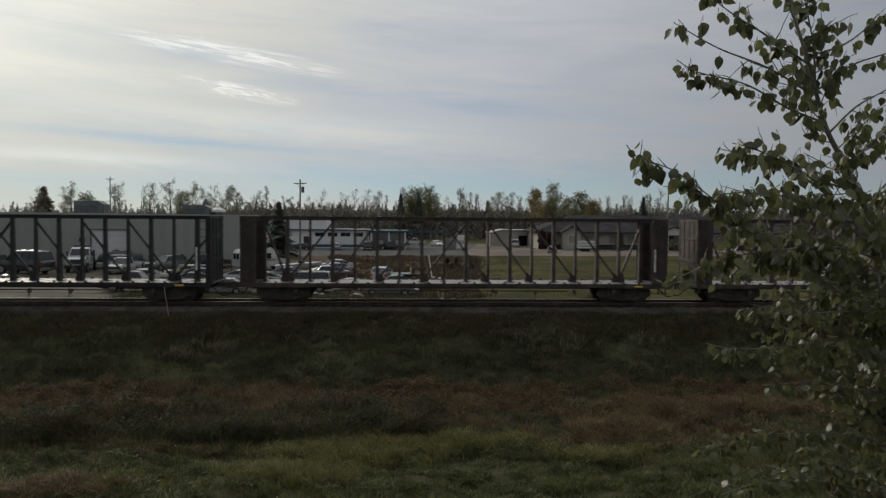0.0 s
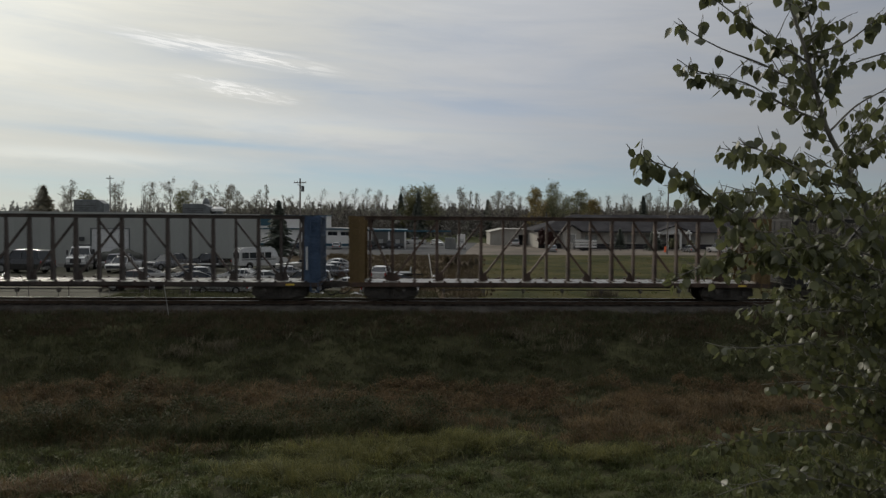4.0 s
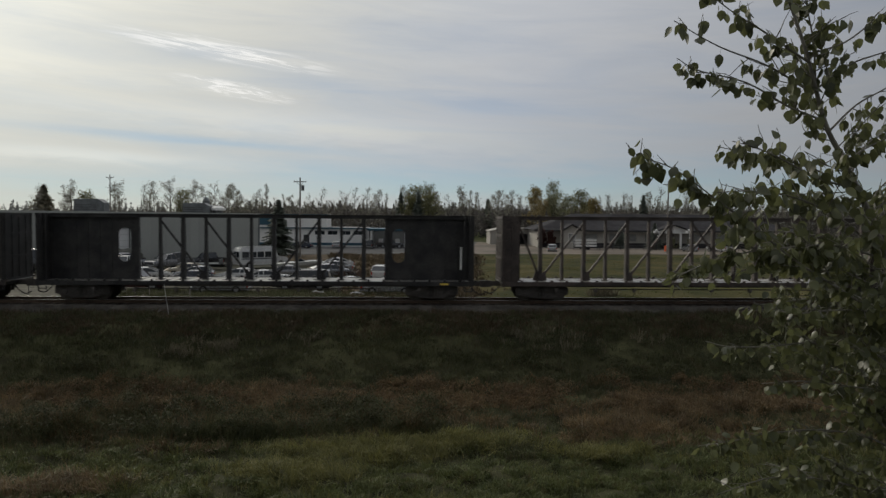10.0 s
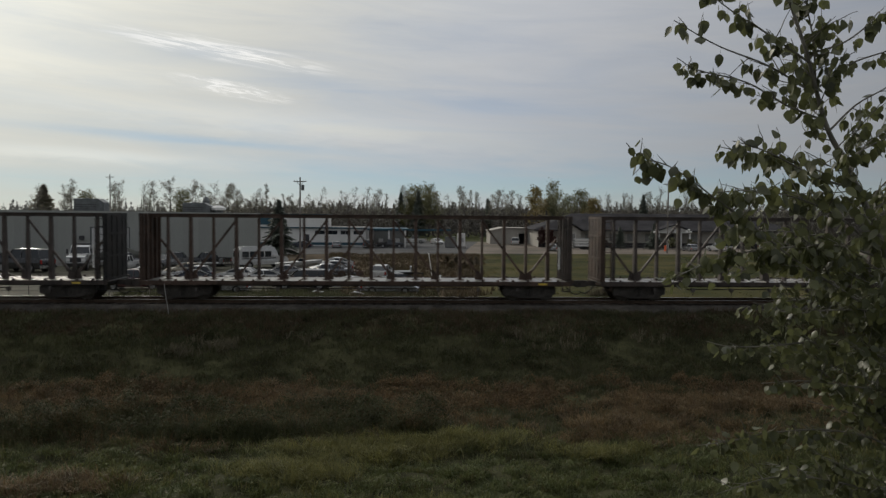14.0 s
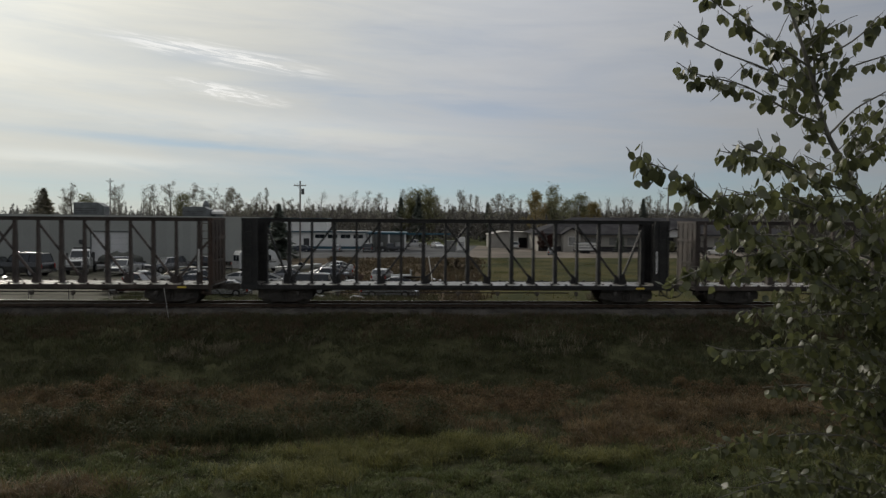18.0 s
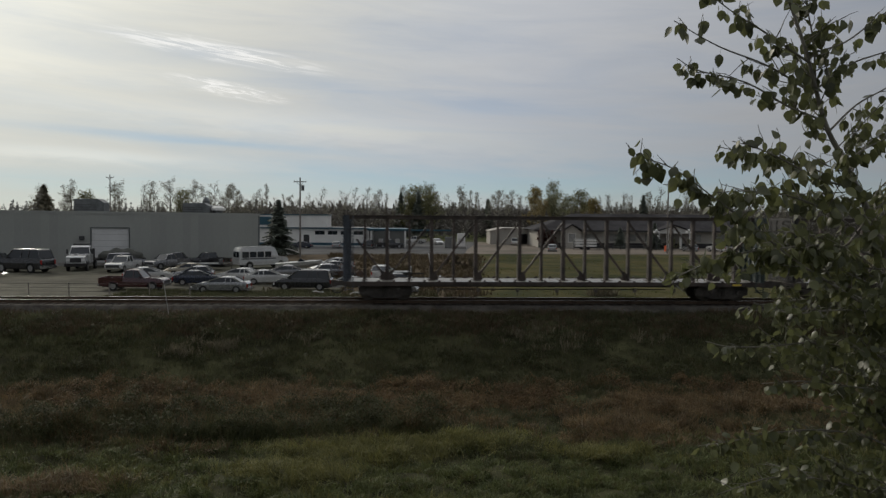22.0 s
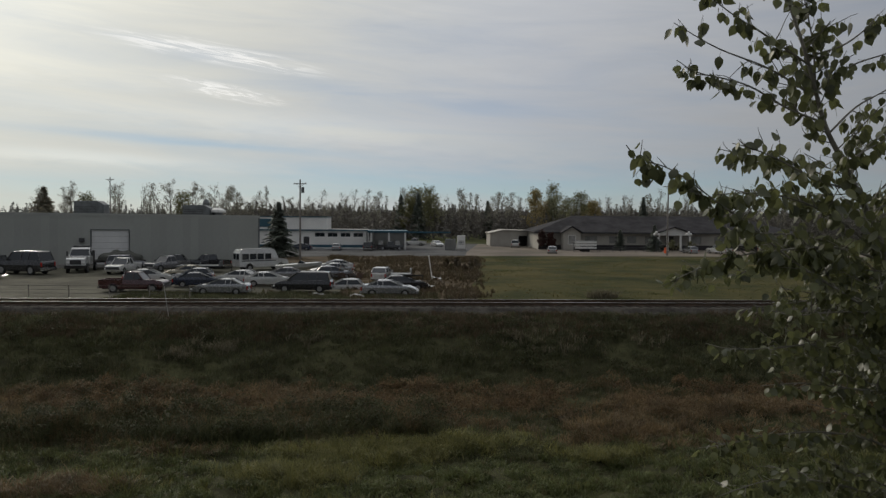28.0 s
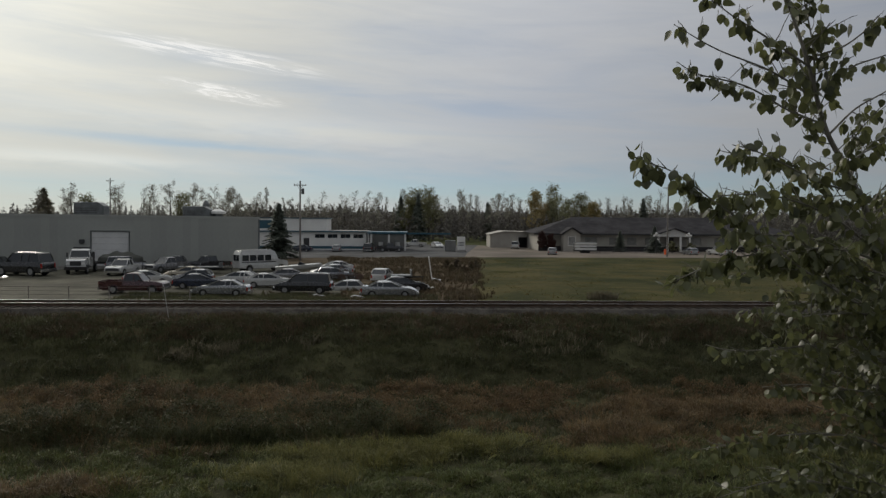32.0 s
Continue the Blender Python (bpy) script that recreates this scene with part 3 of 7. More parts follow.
def flatcar(k, paint, ends, end_paints, post_w, label, flip=False, inner=None):
    body, e_front, e_rear = CARPAINT[paint], CARPAINT[end_paints[0]], CARPAINT[end_paints[1]]
    car = thing("centerbeam_flatcar", pose(*tq(0, 0), 0, 0, ALPHA), label, "freight car", "train of empty centerbeam flatcars")
    link("deck", simple("deck", deck_fill), car, "worn bare deck", mat=M["deck"])
    for y in (-1.44, 1.44):
        link("side_sill", simple("side_sill", sill_fill), car, m=pose(0, y, 0, 0, 0, 0), mat=body)
    link("center_sill", simple("center_sill", center_fill), car, mat=M["truck_steel"])
    link("top_chord", simple("top_chord", lambda bm: (box(bm, (-HALF, -0.2, TOPZ - 0.2), (HALF, 0.2, TOPZ)), box(bm, (-HALF, -0.26, TOPZ - 0.035), (HALF, 0.26, TOPZ - 0.005)))), car, mat=body)
    for i in range(18):
        if ends[0 if NODES[i] > 0 else 1] == "closed" and abs(NODES[i]) > HALF - 4.6:
            continue
        w = post_w * (1.25 if i % 2 else 0.85)
        link("post", post_mesh(round(w, 3)), car, m=pose(NODES[i], 0, 0), mat=body)
    step = NODES[1] - NODES[0]
    for i in ((2, 4, 6) if flip else (1, 3, 5, 7)):
        for sign, foot in ((1, NODES[i]), (-1, NODES[17 - i])):
            if ends[1 if sign > 0 else 0] == "closed" and i < 3:
                continue
            if flip:
                link("diagonal", diag_mesh(-sign * 2 * step), car, m=pose(foot + sign * 2 * step, 0, 0), mat=body)
                continue
            link("diagonal", diag_mesh(sign * 2 * step), car, m=pose(foot, 0, 0), mat=body)
            if i == 1:
                full = ends[1 if sign > 0 else 0] == "wing"
                link("diagonal", diag_mesh(-sign * (step + (0.1 if full else 0.45)), full=full), car, m=pose(foot, 0, 0), mat=body)
    for sign, kind, mt in ((1, ends[0], e_front), (-1, ends[1], e_rear)):
        turn = pose(0, 0, 0, 0, 0, 0 if sign > 0 else 180)
        b = link("bulkhead", end_mesh(kind), car, m=turn, mat=mt)
        link("ladder", ladder_mesh(), b, m=pose(HALF - 0.32, -1.46 if sign > 0 else 1.46, 0), mat=mt)
        link("coupler", simple("coupler", coupler_fill), car, m=turn, mat=M["truck_steel"])
        link("air_hose", simple("air_hose", hose_fill), car, m=turn, mat=M["tyre"])
        link("step", simple("step", step_fill), car, m=turn, mat=mt)
        tk = link("truck", simple("truck", bolster_fill), car, "grimy cast steel truck", m=pose(sign * (HALF - 2.2), 0, 0), mat=M["truck_steel"])
        for y in (-1.0, 1.0):
            link("side_frame", simple("side_frame", frame_fill), tk, m=pose(0, y, 0, 0, 0, 0 if y < 0 else 180), mat=M["truck_steel"])
        for x in (-0.89, 0.89):
            w = link("wheelset", simple("wheelset", wheel_fill), tk, m=pose(x, 0, 0.4575), mat=M["wheel_steel"])
            WHEELSETS.append((w, x, k))
    for i in range(9):
        link("winch", simple("winch", winch_fill), car, m=pose(-8.4 + i * 2.1, -1.42, DECK - 0.3), mat=M["truck_steel"])
    link("reflector", simple("reflector", lambda bm: box(bm, (-0.25, -0.012, -0.05), (0.25, 0.0, 0.05))), car, "yellow reflective label", m=pose(HALF - 1.6, -1.486, DECK - 0.1), mat=M["reflector"])
    link("reflector", simple("mark", lambda bm: box(bm, (-0.04, -0.012, -0.6), (0.04, 0.0, 0.6))), car, "pale stencilled bar", m=pose(HALF - 0.7, -1.486 if ends[0] != "thin" else -1.44, 2.3), mat=M["pale_mark"])
    return car


DARK = "dark brown empty centerbeam flatcar rolling on the track"
SPECS = {
    -3: ("brown", ("wing", "wing"), ("brown", "brown"), 0.17, DARK),
    -2: ("brown", ("wing", "wing"), ("brown", "brown"), 0.17, "dark brown centerbeam flatcar with ladders on its bulkheads"),
    -1: ("black", ("thin", "wing"), ("black", "black"), 0.17, "nearly black empty centerbeam flatcar rolling on the track"),
    0: ("rust", ("wing", "wing"), ("orange", "orange"), 0.15, "rusty centerbeam flatcar with orange yellow bulkheads"),
    1: ("brown", ("wing", "wing"), ("blue", "blue"), 0.17, "brown centerbeam flatcar with faded blue bulkheads"),
    2: ("black", ("thin", "thin"), ("black", "slate"), 0.3, "black centerbeam flatcar with broad heavy posts"),
    3: ("brown", ("wing", "wing"), ("brown", "brown"), 0.18, DARK),
    4: ("black", ("closed", "closed"), ("black", "black"), 0.2, "black centerbeam flatcar with panelled ends and oval openings", True),
    5: ("brown", ("thin", "thin"), ("black", "rust"), 0.16, "dark brown centerbeam flatcar with a rusty rear bulkhead"),
    6: ("rust", ("thin", "thin"), ("brown", "rust"), 0.16, "rust brown empty centerbeam flatcar rolling on the track"),
    7: ("brown", ("thin", "thin"), ("black", "brown"), 0.17, DARK),
    8: ("black", ("wing", "wing"), ("black", "black"), 0.18, "black empty centerbeam flatcar with ladders on its bulkheads"),
    9: ("brown", ("thin", "thin"), ("rust", "black"), 0.18, "dark brown centerbeam flatcar with a worn bright deck"),
    10: ("brown", ("thin", "thin"), ("green", "slate"), 0.18, "last centerbeam flatcar, brown with a dark green front bulkhead"),
}
TRAIN = {k: flatcar(k, *spec) for k, spec in SPECS.items()}


# how far each car runs ahead of or behind its even place, from slack in the couplers
SLACK = {-2: -0.15, -1: -0.2, 0: 0.15, 1: 0.15, 2: 0.22, 3: 0.22, 4: 0.2, 5: 0.16, 6: 0.08, 7: -0.06, 8: -0.02, 9: -0.04, 10: -0.1}


def car_s(k, t):
    """How far along the track the middle of car k is at t."""
    return -47.34 + SPEED * t - PITCH * k + SLACK.get(k, 0.0)


# ---- buildings ----
def wall_box(parent, name, lo, hi, mat, label="", bevel=0.0):
    bm = bmesh.new()
    box(bm, lo, hi)
    return part(name, bm, mat, parent, label, bevel=bevel)


def opening_wall(bm, x0, x1, z0, z1, y0, y1, holes):
    """A wall along x with rectangular holes (x0, x1, z0, z1) cut through it."""
    xs = sorted({x0, x1, *[h[0] for h in holes], *[h[1] for h in holes]})
    zs = sorted({z0, z1, *[h[2] for h in holes], *[h[3] for h in holes]})
    for xa, xb in zip(xs, xs[1:]):
        for za, zb in zip(zs, zs[1:]):
            cx, cz = (xa + xb) / 2, (za + zb) / 2
            if not any(h[0] < cx < h[1] and h[2] < cz < h[3] for h in holes):
                box(bm, (xa, y0, za), (xb, y1, zb))
    bmesh.ops.remove_doubles(bm, verts=bm.verts, dist=0.001)


def window(parent, x0, x1, z0, z1, y, mat="wall_white", bars=1, pane="window"):
    w = new("window")
    w.parent = parent
    bm = bmesh.new()
    t = 0.07
    for lo, hi in (((x0, z0), (x1, z0 + t)), ((x0, z1 - t), (x1, z1)), ((x0, z0 + t), (x0 + t, z1 - t)), ((x1 - t, z0 + t), (x1, z1 - t))):
        box(bm, (lo[0], y - 0.03, lo[1]), (hi[0], y + 0.06, hi[1]))
    part("frame", bm, M[mat], w)
    n = bars + 1
    for i in range(n):
        a, b = x0 + t + i * (x1 - x0 - 2 * t) / n, x0 + t + (i + 1) * (x1 - x0 - 2 * t) / n
        wall_box(w, "pane", (a + 0.015, y + 0.01, z0 + t), (b - 0.015, y + 0.03, z1 - t), M[pane])
    return w


def warehouse():
    """Long grey clad hall; its long side faces the railway. Local x runs from its right corner to the left."""
    b = thing("warehouse", pose(-25.4, 105.9, YARD - 0.06, 0, 0.35, 19.4), "long grey metal clad warehouse with a white loading door", "building")
    L, H = 71.0, 6.9
    door = (-21.2, -16.65, 0.0, 4.83)
    bm = bmesh.new()
    opening_wall(bm, -L, 0, 0, H, 0, 0.25, [door])
    box(bm, (-L, 0.25, 0), (-L + 0.25, 29, H - 0.6))
    box(bm, (-0.25, 0.25, 0), (0, 29, H - 0.6))
    box(bm, (-L, 29, 0), (0, 29.25, H - 0.75))
    part("wall", bm, M["wall_grey"], b)
    me = None
    for i in range(71):
        if me is None:
            bm = bmesh.new()
            prism(bm, [(-0.48, 0), (0.48, 0), (0.48, 0.02), (-0.48, 0.02)], 0.0, 0.02)
            box(bm, (-0.495, -0.012, 0.35), (0.47, 0.0, H - 0.3))
            for r in (-0.3, 0.05, 0.35):
                prism(bm, [(r - 0.03, 0.35), (r + 0.03, 0.35), (r + 0.03, H - 0.3), (r - 0.03, H - 0.3)], -0.03, -0.012)
            me = mesh_of("panel", bm, surface("grey_wall_panel", (0.35, 0.36, 0.335), 0.6, var=0.06, big=0.15, small=3, bump=0.04, rnd=0.05))
        x = -0.5 - i
        if door[0] - 0.6 < x < door[1] + 0.6:
            continue
        link("panel", me, b, m=pose(x, 0, 0))
    wall_box(b, "roof", (-L + 0.26, 0.26, H - 0.75), (-0.26, 28.99, H - 0.65), M["roof_flat"])
    wall_box(b, "parapet_trim", (-L, -0.06, H - 0.28), (0.06, 0.24, H + 0.05), M["wall_grey"])
    wall_box(b, "corner_trim", (-0.16, -0.06, 0), (0.05, 0.1, H - 0.29), M["hvac"])
    wall_box(b, "plinth", (-L, -0.08, -0.8), (0.05, 0.0, 0.34), M["concrete"])
    d = new("loading_door")
    d.parent = b
    for i in range(6):
        z = i * 4.78 / 6
        wall_box(d, "panel", (door[0] + 0.05, 0.1, z + 0.015), (door[1] - 0.05, 0.16, z + 4.78 / 6 - 0.01), M["door_white"], bevel=0.012)
    bm = bmesh.new()
    box(bm, (door[0] - 0.1, -0.06, 0), (door[0], 0.1, 4.91))
    box(bm, (door[1], -0.06, 0), (door[1] + 0.1, 0.1, 4.91))
    box(bm, (door[0], -0.06, 4.81), (door[1], 0.1, 4.91))
    part("frame", bm, M["hvac"], d)
    bm = bmesh.new()
    box(bm, (-22.6, -0.3, 3.28), (-21.95, -0.03, 3.76))
    box(bm, (-22.5, -0.42, 3.22), (-22.05, -0.2, 3.46))
    part("wall_lamp", bm, M["trim_dark"], b, bevel=0.03)
    return b


def hvac(x, y, z, w, h, label):
    t = thing("rooftop_unit", pose(x, y, z), label, "ventilation unit")
    bm = bmesh.new()
    prism(bm, [(-w / 2, 0.1), (w / 2, 0.1), (w / 2, h * 0.78), (w * 0.3, h), (-w / 2, h)], 1.0)
    part("housing", bm, M["hvac"], t, bevel=0.04)
    for i in range(5):
        wall_box(t, "louvre", (-w / 2 + 0.2, -1.04, 0.3 + i * h * 0.13), (w / 4, -1.0, 0.36 + i * h * 0.13), M["trim_dark"])
    wall_box(t, "curb", (-w / 2 + 0.1, -0.9, 0), (w / 2 - 0.1, 0.9, 0.1), M["roof_flat"])


def station():
    """White and blue roadside garage with an upper storey and a canopy on posts."""
    b = thing("service_station", pose(-40.2, 164.0, YARD, 0, 0, 3.0), "white and blue roadside garage with a flat canopy", "building")
    b.scale = (1.37, 1.35, 1.22)
    holes = [(9.2 + i * 2.0, 9.2 + i * 2.0 + 1.65, 2.05, 2.85) for i in range(4)] + [(7.5, 8.4, 0, 2.1)]
    bm = bmesh.new()
    opening_wall(bm, 0, 17.3, 0, 3.2, 0, 0.25, holes)
    box(bm, (0, 0.25, 0), (0.25, 12, 3.2))
    box(bm, (17.05, 0.25, 0), (17.3, 12, 3.2))
    box(bm, (0, 12, 0), (17.3, 12.25, 3.2))
    part("wall", bm, M["wall_white"], b)
    for h in holes[:4]:
        window(b, h[0], h[1], h[2], h[3], 0.1)
    wall_box(b, "door", (7.5, 0.08, 0), (8.4, 0.14, 2.1), M["trim_dark"])
    wall_box(b, "roof", (-0.2, -0.25, 3.2), (17.5, 12.3, 3.35), M["roof_flat"])
    wall_box(b, "fascia", (-0.25, -0.31, 3.15), (17.55, -0.25, 3.36), M["wall_blue"])
    wall_box(b, "stripe", (0, -0.03, 0.25), (17.3, 0.0, 0.7), M["wall_blue"], "dark blue painted stripe")
    bm = bmesh.new()
    box(bm, (0.2, 1, 3.35), (11.0, 9, 5.5))
    part("upper_storey", bm, M["wall_white"], b, bevel=0.03)
    wall_box(b, "blue_panel", (0.2, 0.94, 3.75), (2.4, 1.0, 5.2), M["wall_blue"])
    wall_box(b, "upper_trim", (0.1, 0.9, 5.5), (11.1, 9.1, 5.66), M["wall_blue"])
    window(b, 2.5, 3.3, 3.7, 4.6, 0.97)
    wall_box(b, "canopy", (17.6, -3.5, 2.95), (23.8, 5, 3.3), M["wall_blue"], bevel=0.04)
    for x, y in ((18.2, -3.2), (20.9, -3.2), (23.4, -3.2), (18.2, 4.6), (23.4, 4.6)):
        wall_box(b, "canopy_post", (x - 0.12, y - 0.12, 0), (x + 0.12, y + 0.12, 2.94), M["wall_white"])
    for x in (19.6, 22.2):
        bm = bmesh.new()
        box(bm, (x - 0.35, -1.2, 0), (x + 0.35, -0.7, 1.5))
        box(bm, (x - 0.28, -1.25, 0.8), (x + 0.28, -1.2, 1.3))
        part("fuel_pump", bm, M["wall_white"], b, bevel=0.04)
    wall_box(b, "back_wall", (17.4, 7, 0), (23.5, 7.3, 2.9), M["roof_flat"])
    wall_box(b, "back_fascia", (17.4, 6.8, 2.7), (31, 6.95, 3.0), M["wall_blue"])


def shed(name, x, y, w, dp, h, hr, ang, label):
    b = thing(name, pose(x, y, YARD, 0, 0, ang), label, "building")
    hole = (w * 0.64, w * 0.94, 0, h * 0.78)
    bm = bmesh.new()
    opening_wall(bm, 0, w, 0, h, 0, 0.2, [hole])
    box(bm, (0, 0.2, 0), (0.2, dp, h))
    box(bm, (w - 0.2, 0.2, 0), (w, dp, h))
    box(bm, (0, dp, 0), (w, dp + 0.2, h))
    part("wall", bm, M["wall_beige"], b)
    bm = bmesh.new()
    prism(bm, [(-0.3, h - 0.05), (w * 0.3, hr), (w + 0.3, hr - 0.15), (w + 0.3, hr - 0.3), (w * 0.3, hr - 0.15), (-0.3, h - 0.2)], -0.35, dp + 0.5)
    part("roof", bm, M["wall_beige"], b, "pale metal roof")
    bm = bmesh.new()
    prism(bm, [(0, h), (w, h), (w, hr - 0.31), (w * 0.3, hr - 0.16)], 0.02, 0.18)
    part("gable", bm, M["wall_beige"], b)
    wall_box(b, "inner_wall", (hole[0] - 0.3, 3.5, 0), (hole[1] + 0.3, 3.6, h - 0.1), M["trim_dark"])
    wall_box(b, "door_trim", (hole[0] - 0.1, -0.04, 0), (hole[0] + 0.02, 0.0, hole[3] + 0.1), M["wall_white"])


def long_house():
    """Single storey building with a wide hipped roof, a gabled bay and a columned porch."""
    b = thing("long_house", pose(21.0, 168.9, YARD, 0, 0, 1.5), "long single storey building with a dark hipped roof", "house")
    b.scale = (1.42, 1.42, 1.42)
    L, D, H, R = 40.0, 13.0, 2.75, 5.3
    holes = [(7.2, 9.2, 0.95, 2.2), (11.0, 12.6, 0.95, 2.2), (13.8, 15.4, 0.95, 2.2), (16.6, 18.0, 0.95, 2.2), (23.5, 25.5, 0.95, 2.2), (27.5, 29.5, 0.95, 2.2), (32, 34, 0.95, 2.2)]
    bm = bmesh.new()
    opening_wall(bm, 0, L, 0, H, 0, 0.3, holes)
    box(bm, (0, 0.3, 0), (0.3, D, H))
    box(bm, (L - 0.3, 0.3, 0), (L, D, H))
    box(bm, (0, D, 0), (L, D + 0.3, H))
    part("wall", bm, M["wall_beige"], b)
    for h in holes:
        window(b, *h, 0.1, "wall_beige", pane="pale_pane")
    # dark strip along the foot of the front wall
    wall_box(b, "dark_base", (-0.02, -0.06, 0), (L + 0.02, -0.0, 0.75), M["roof_dark"])
    bm = bmesh.new()
    e = 0.8
    lo = [bm.verts.new(p) for p in ((-e, -e, H), (L + e, -e, H), (L + e, D + e, H), (-e, D + e, H))]
    r0, r1 = bm.verts.new((6.5, D / 2, R)), bm.verts.new((L - 6.5, D / 2, R))
    for f in ((lo[0], lo[1], r1, r0), (lo[2], lo[3], r0, r1), (lo[3], lo[0], r0), (lo[1], lo[2], r1), (lo[3], lo[2], lo[1], lo[0])):
        bm.faces.new(f)
    part("roof", bm, M["roof_dark"], b)
    wall_box(b, "fascia", (-e, -e - 0.03, H - 0.22), (L + e, -e, H + 0.02), M["trim_dark"])
    for gx, gw, name in ((3.5, 2.6, "bay"), (18.0, 5.0, "porch")):
        bay = new(name)
        bay.parent = b
        gy = -2.2
        bm = bmesh.new()
        prism(bm, [(gx - 0.35, H - 0.15), (gx + gw / 2, H + 0.8), (gx + gw + 0.35, H - 0.15), (gx + gw + 0.35, H + 0.02), (gx + gw / 2, H + 0.98), (gx - 0.35, H + 0.02)], gy - 0.4, 3.2)
        part("gable_roof", bm, M["roof_dark"], bay)
        bm = bmesh.new()
        prism(bm, [(gx, H - 0.1), (gx + gw, H - 0.1), (gx + gw / 2, H + 0.76)], gy, gy + 0.2)
        part("gable", bm, M["wall_beige"] if name == "bay" else M["wall_white"], bay)
        if name == "bay":
            bm = bmesh.new()
            opening_wall(bm, gx, gx + gw, 0, H - 0.1, gy, gy + 0.2, [(gx + 0.7, gx + gw - 0.7, 0.9, 2.3)])
            box(bm, (gx, gy + 0.2, 0), (gx + 0.2, 0, H - 0.1))
            box(bm, (gx + gw - 0.2, gy + 0.2, 0), (gx + gw, 0, H - 0.1))
            part("bay_wall", bm, M["wall_beige"], bay)
            window(bay, gx + 0.7, gx + gw - 0.7, 0.9, 2.3, gy + 0.05, pane="pale_pane").name = "bay_window"
        else:
            for x in (gx + 0.1, gx + 1.5, gx + gw - 1.5, gx + gw - 0.1):
                wall_box(bay, "column", (x - 0.14, gy - 0.05, 0), (x + 0.14, gy + 0.23, H - 0.1), M["wall_white"])
            wall_box(bay, "beam", (gx, gy, H - 0.4), (gx + gw, gy + 0.2, H - 0.1), M["wall_white"])
            wall_box(bay, "entrance_door", (gx + 1.9, -0.05, 0), (gx + 3.1, 0.0, 2.2), M["trim_dark"])


warehouse()
hvac(-54.0, 118, 4.17, 4.6, 2.6, "grey rooftop ventilation unit with a sloped hood")
hvac(-39.4, 123.4, 4.08, 4.3, 2.25, "low grey rooftop ventilation unit")


def roof_vent(x, y, z, r, h, label):
    t = thing("roof_vent", pose(x, y, z), label, "roof vent")
    bm = bmesh.new()
    beam(bm, (0, 0, 0), (0, 0, h * 0.6), r * 1.3, sides=14)
    part("pipe", bm, M["hvac"], t)
    bm = bmesh.new()
    beam(bm, (0, 0, h * 0.6), (0, 0, h * 0.8), r * 2.0, sides=14)
    beam(bm, (0, 0, h * 0.8), (0, 0, h), r * 2.0, sides=14, w2=r * 0.8)
    part("cap", bm, M["wall_white"] if r > 0.6 else M["hvac"], t, "rounded cap")


roof_vent(-36.5, 124.3, 4.06, 1.27, 1.85, "low white domed roof vent")
roof_vent(-38.8, 125.7, 4.06, 0.58, 3.3, "grey capped roof vent beside the ventilation unit")
station()
shed("garage_shed", 11.4, 185.7, 10.6, 11.8, 3.3, 4.05, 1, "beige shed with an open bay and a white roof")
long_house()

# ---- vehicles ----
VC = {}


def taper(bm, pts, wz, ends=0.0):
    """Closed (x, z) outline drawn across y, its half width wz(z)."""
    lo, hi = min(p[0] for p in pts), max(p[0] for p in pts)
    k = lambda x: 1 - ends * abs((2 * x - lo - hi) / (hi - lo)) ** 5
    tmp = bmesh.new()
    a = [tmp.verts.new((x, 1.0, z)) for x, z in pts]
    b = [tmp.verts.new((x, -1.0, z)) for x, z in pts]
    n = len(pts)
    tmp.faces.new(a)
    tmp.faces.new(list(reversed(b)))
    for i in range(n):
        tmp.faces.new((a[i], b[i], b[(i + 1) % n], a[(i + 1) % n]))
    # cut the sides into strips, so that they curve evenly
    cuts = [((0, 0, z), (0, 0, 1)) for z in (0.45, 0.75)]
    if ends:
        cuts += [((lo + f * (hi - lo), 0, 0), (1, 0, 0)) for f in (0.03, 0.09, 0.18, 0.3, 0.7, 0.82, 0.91, 0.97)] + [((0, 0, 0), (0, 1, 0))]
    for co, no in cuts:
        bmesh.ops.bisect_plane(tmp, geom=tmp.verts[:] + tmp.edges[:] + tmp.faces[:], plane_co=co, plane_no=no, dist=0.0005)
    for v in tmp.verts:
        v.co.y *= wz(v.co.z) * k(v.co.x)
    me = bpy.data.meshes.new("outline")
    tmp.to_mesh(me)
    tmp.free()
    bm.from_mesh(me)
    bpy.data.meshes.remove(me)


def arch(xc, r, z0):
    return [(xc + r * math.cos(a), z0 + r * math.sin(a)) for a in [math.pi - math.pi * i / 6 for i in range(7)]]


# length, width, belt heights (rear, cabin rear, cabin front, nose), cabin (rear foot, rear top, front top, front foot), roof height, wheel x (rear, front), wheel radius
KIND = {
    "sedan": (4.8, 1.8, (0.93, 0.98, 0.93, 0.68), (0.55, 1.3, 2.5, 3.55), 1.4, (0.95, 3.75), 0.31, 0.2),
    "hatch": (4.2, 1.72, (0.92, 0.95, 0.92, 0.72), (0.1, 0.55, 2.05, 3.1), 1.45, (0.75, 3.25), 0.3, 0.2),
    "suv": (5.0, 1.95, (1.1, 1.12, 1.1, 0.92), (0.12, 0.35, 3.0, 3.6), 1.82, (1.05, 4.0), 0.37, 0.28),
    "van": (5.1, 1.98, (1.1, 1.12, 1.06, 0.84), (0.1, 0.28, 3.0, 3.95), 1.84, (1.0, 4.1), 0.35, 0.25),
    "pickup": (5.6, 1.98, (1.15, 1.15, 1.15, 1.05), (2.1, 2.25, 3.35, 3.95), 1.85, (1.25, 4.65), 0.39, 0.32),
}


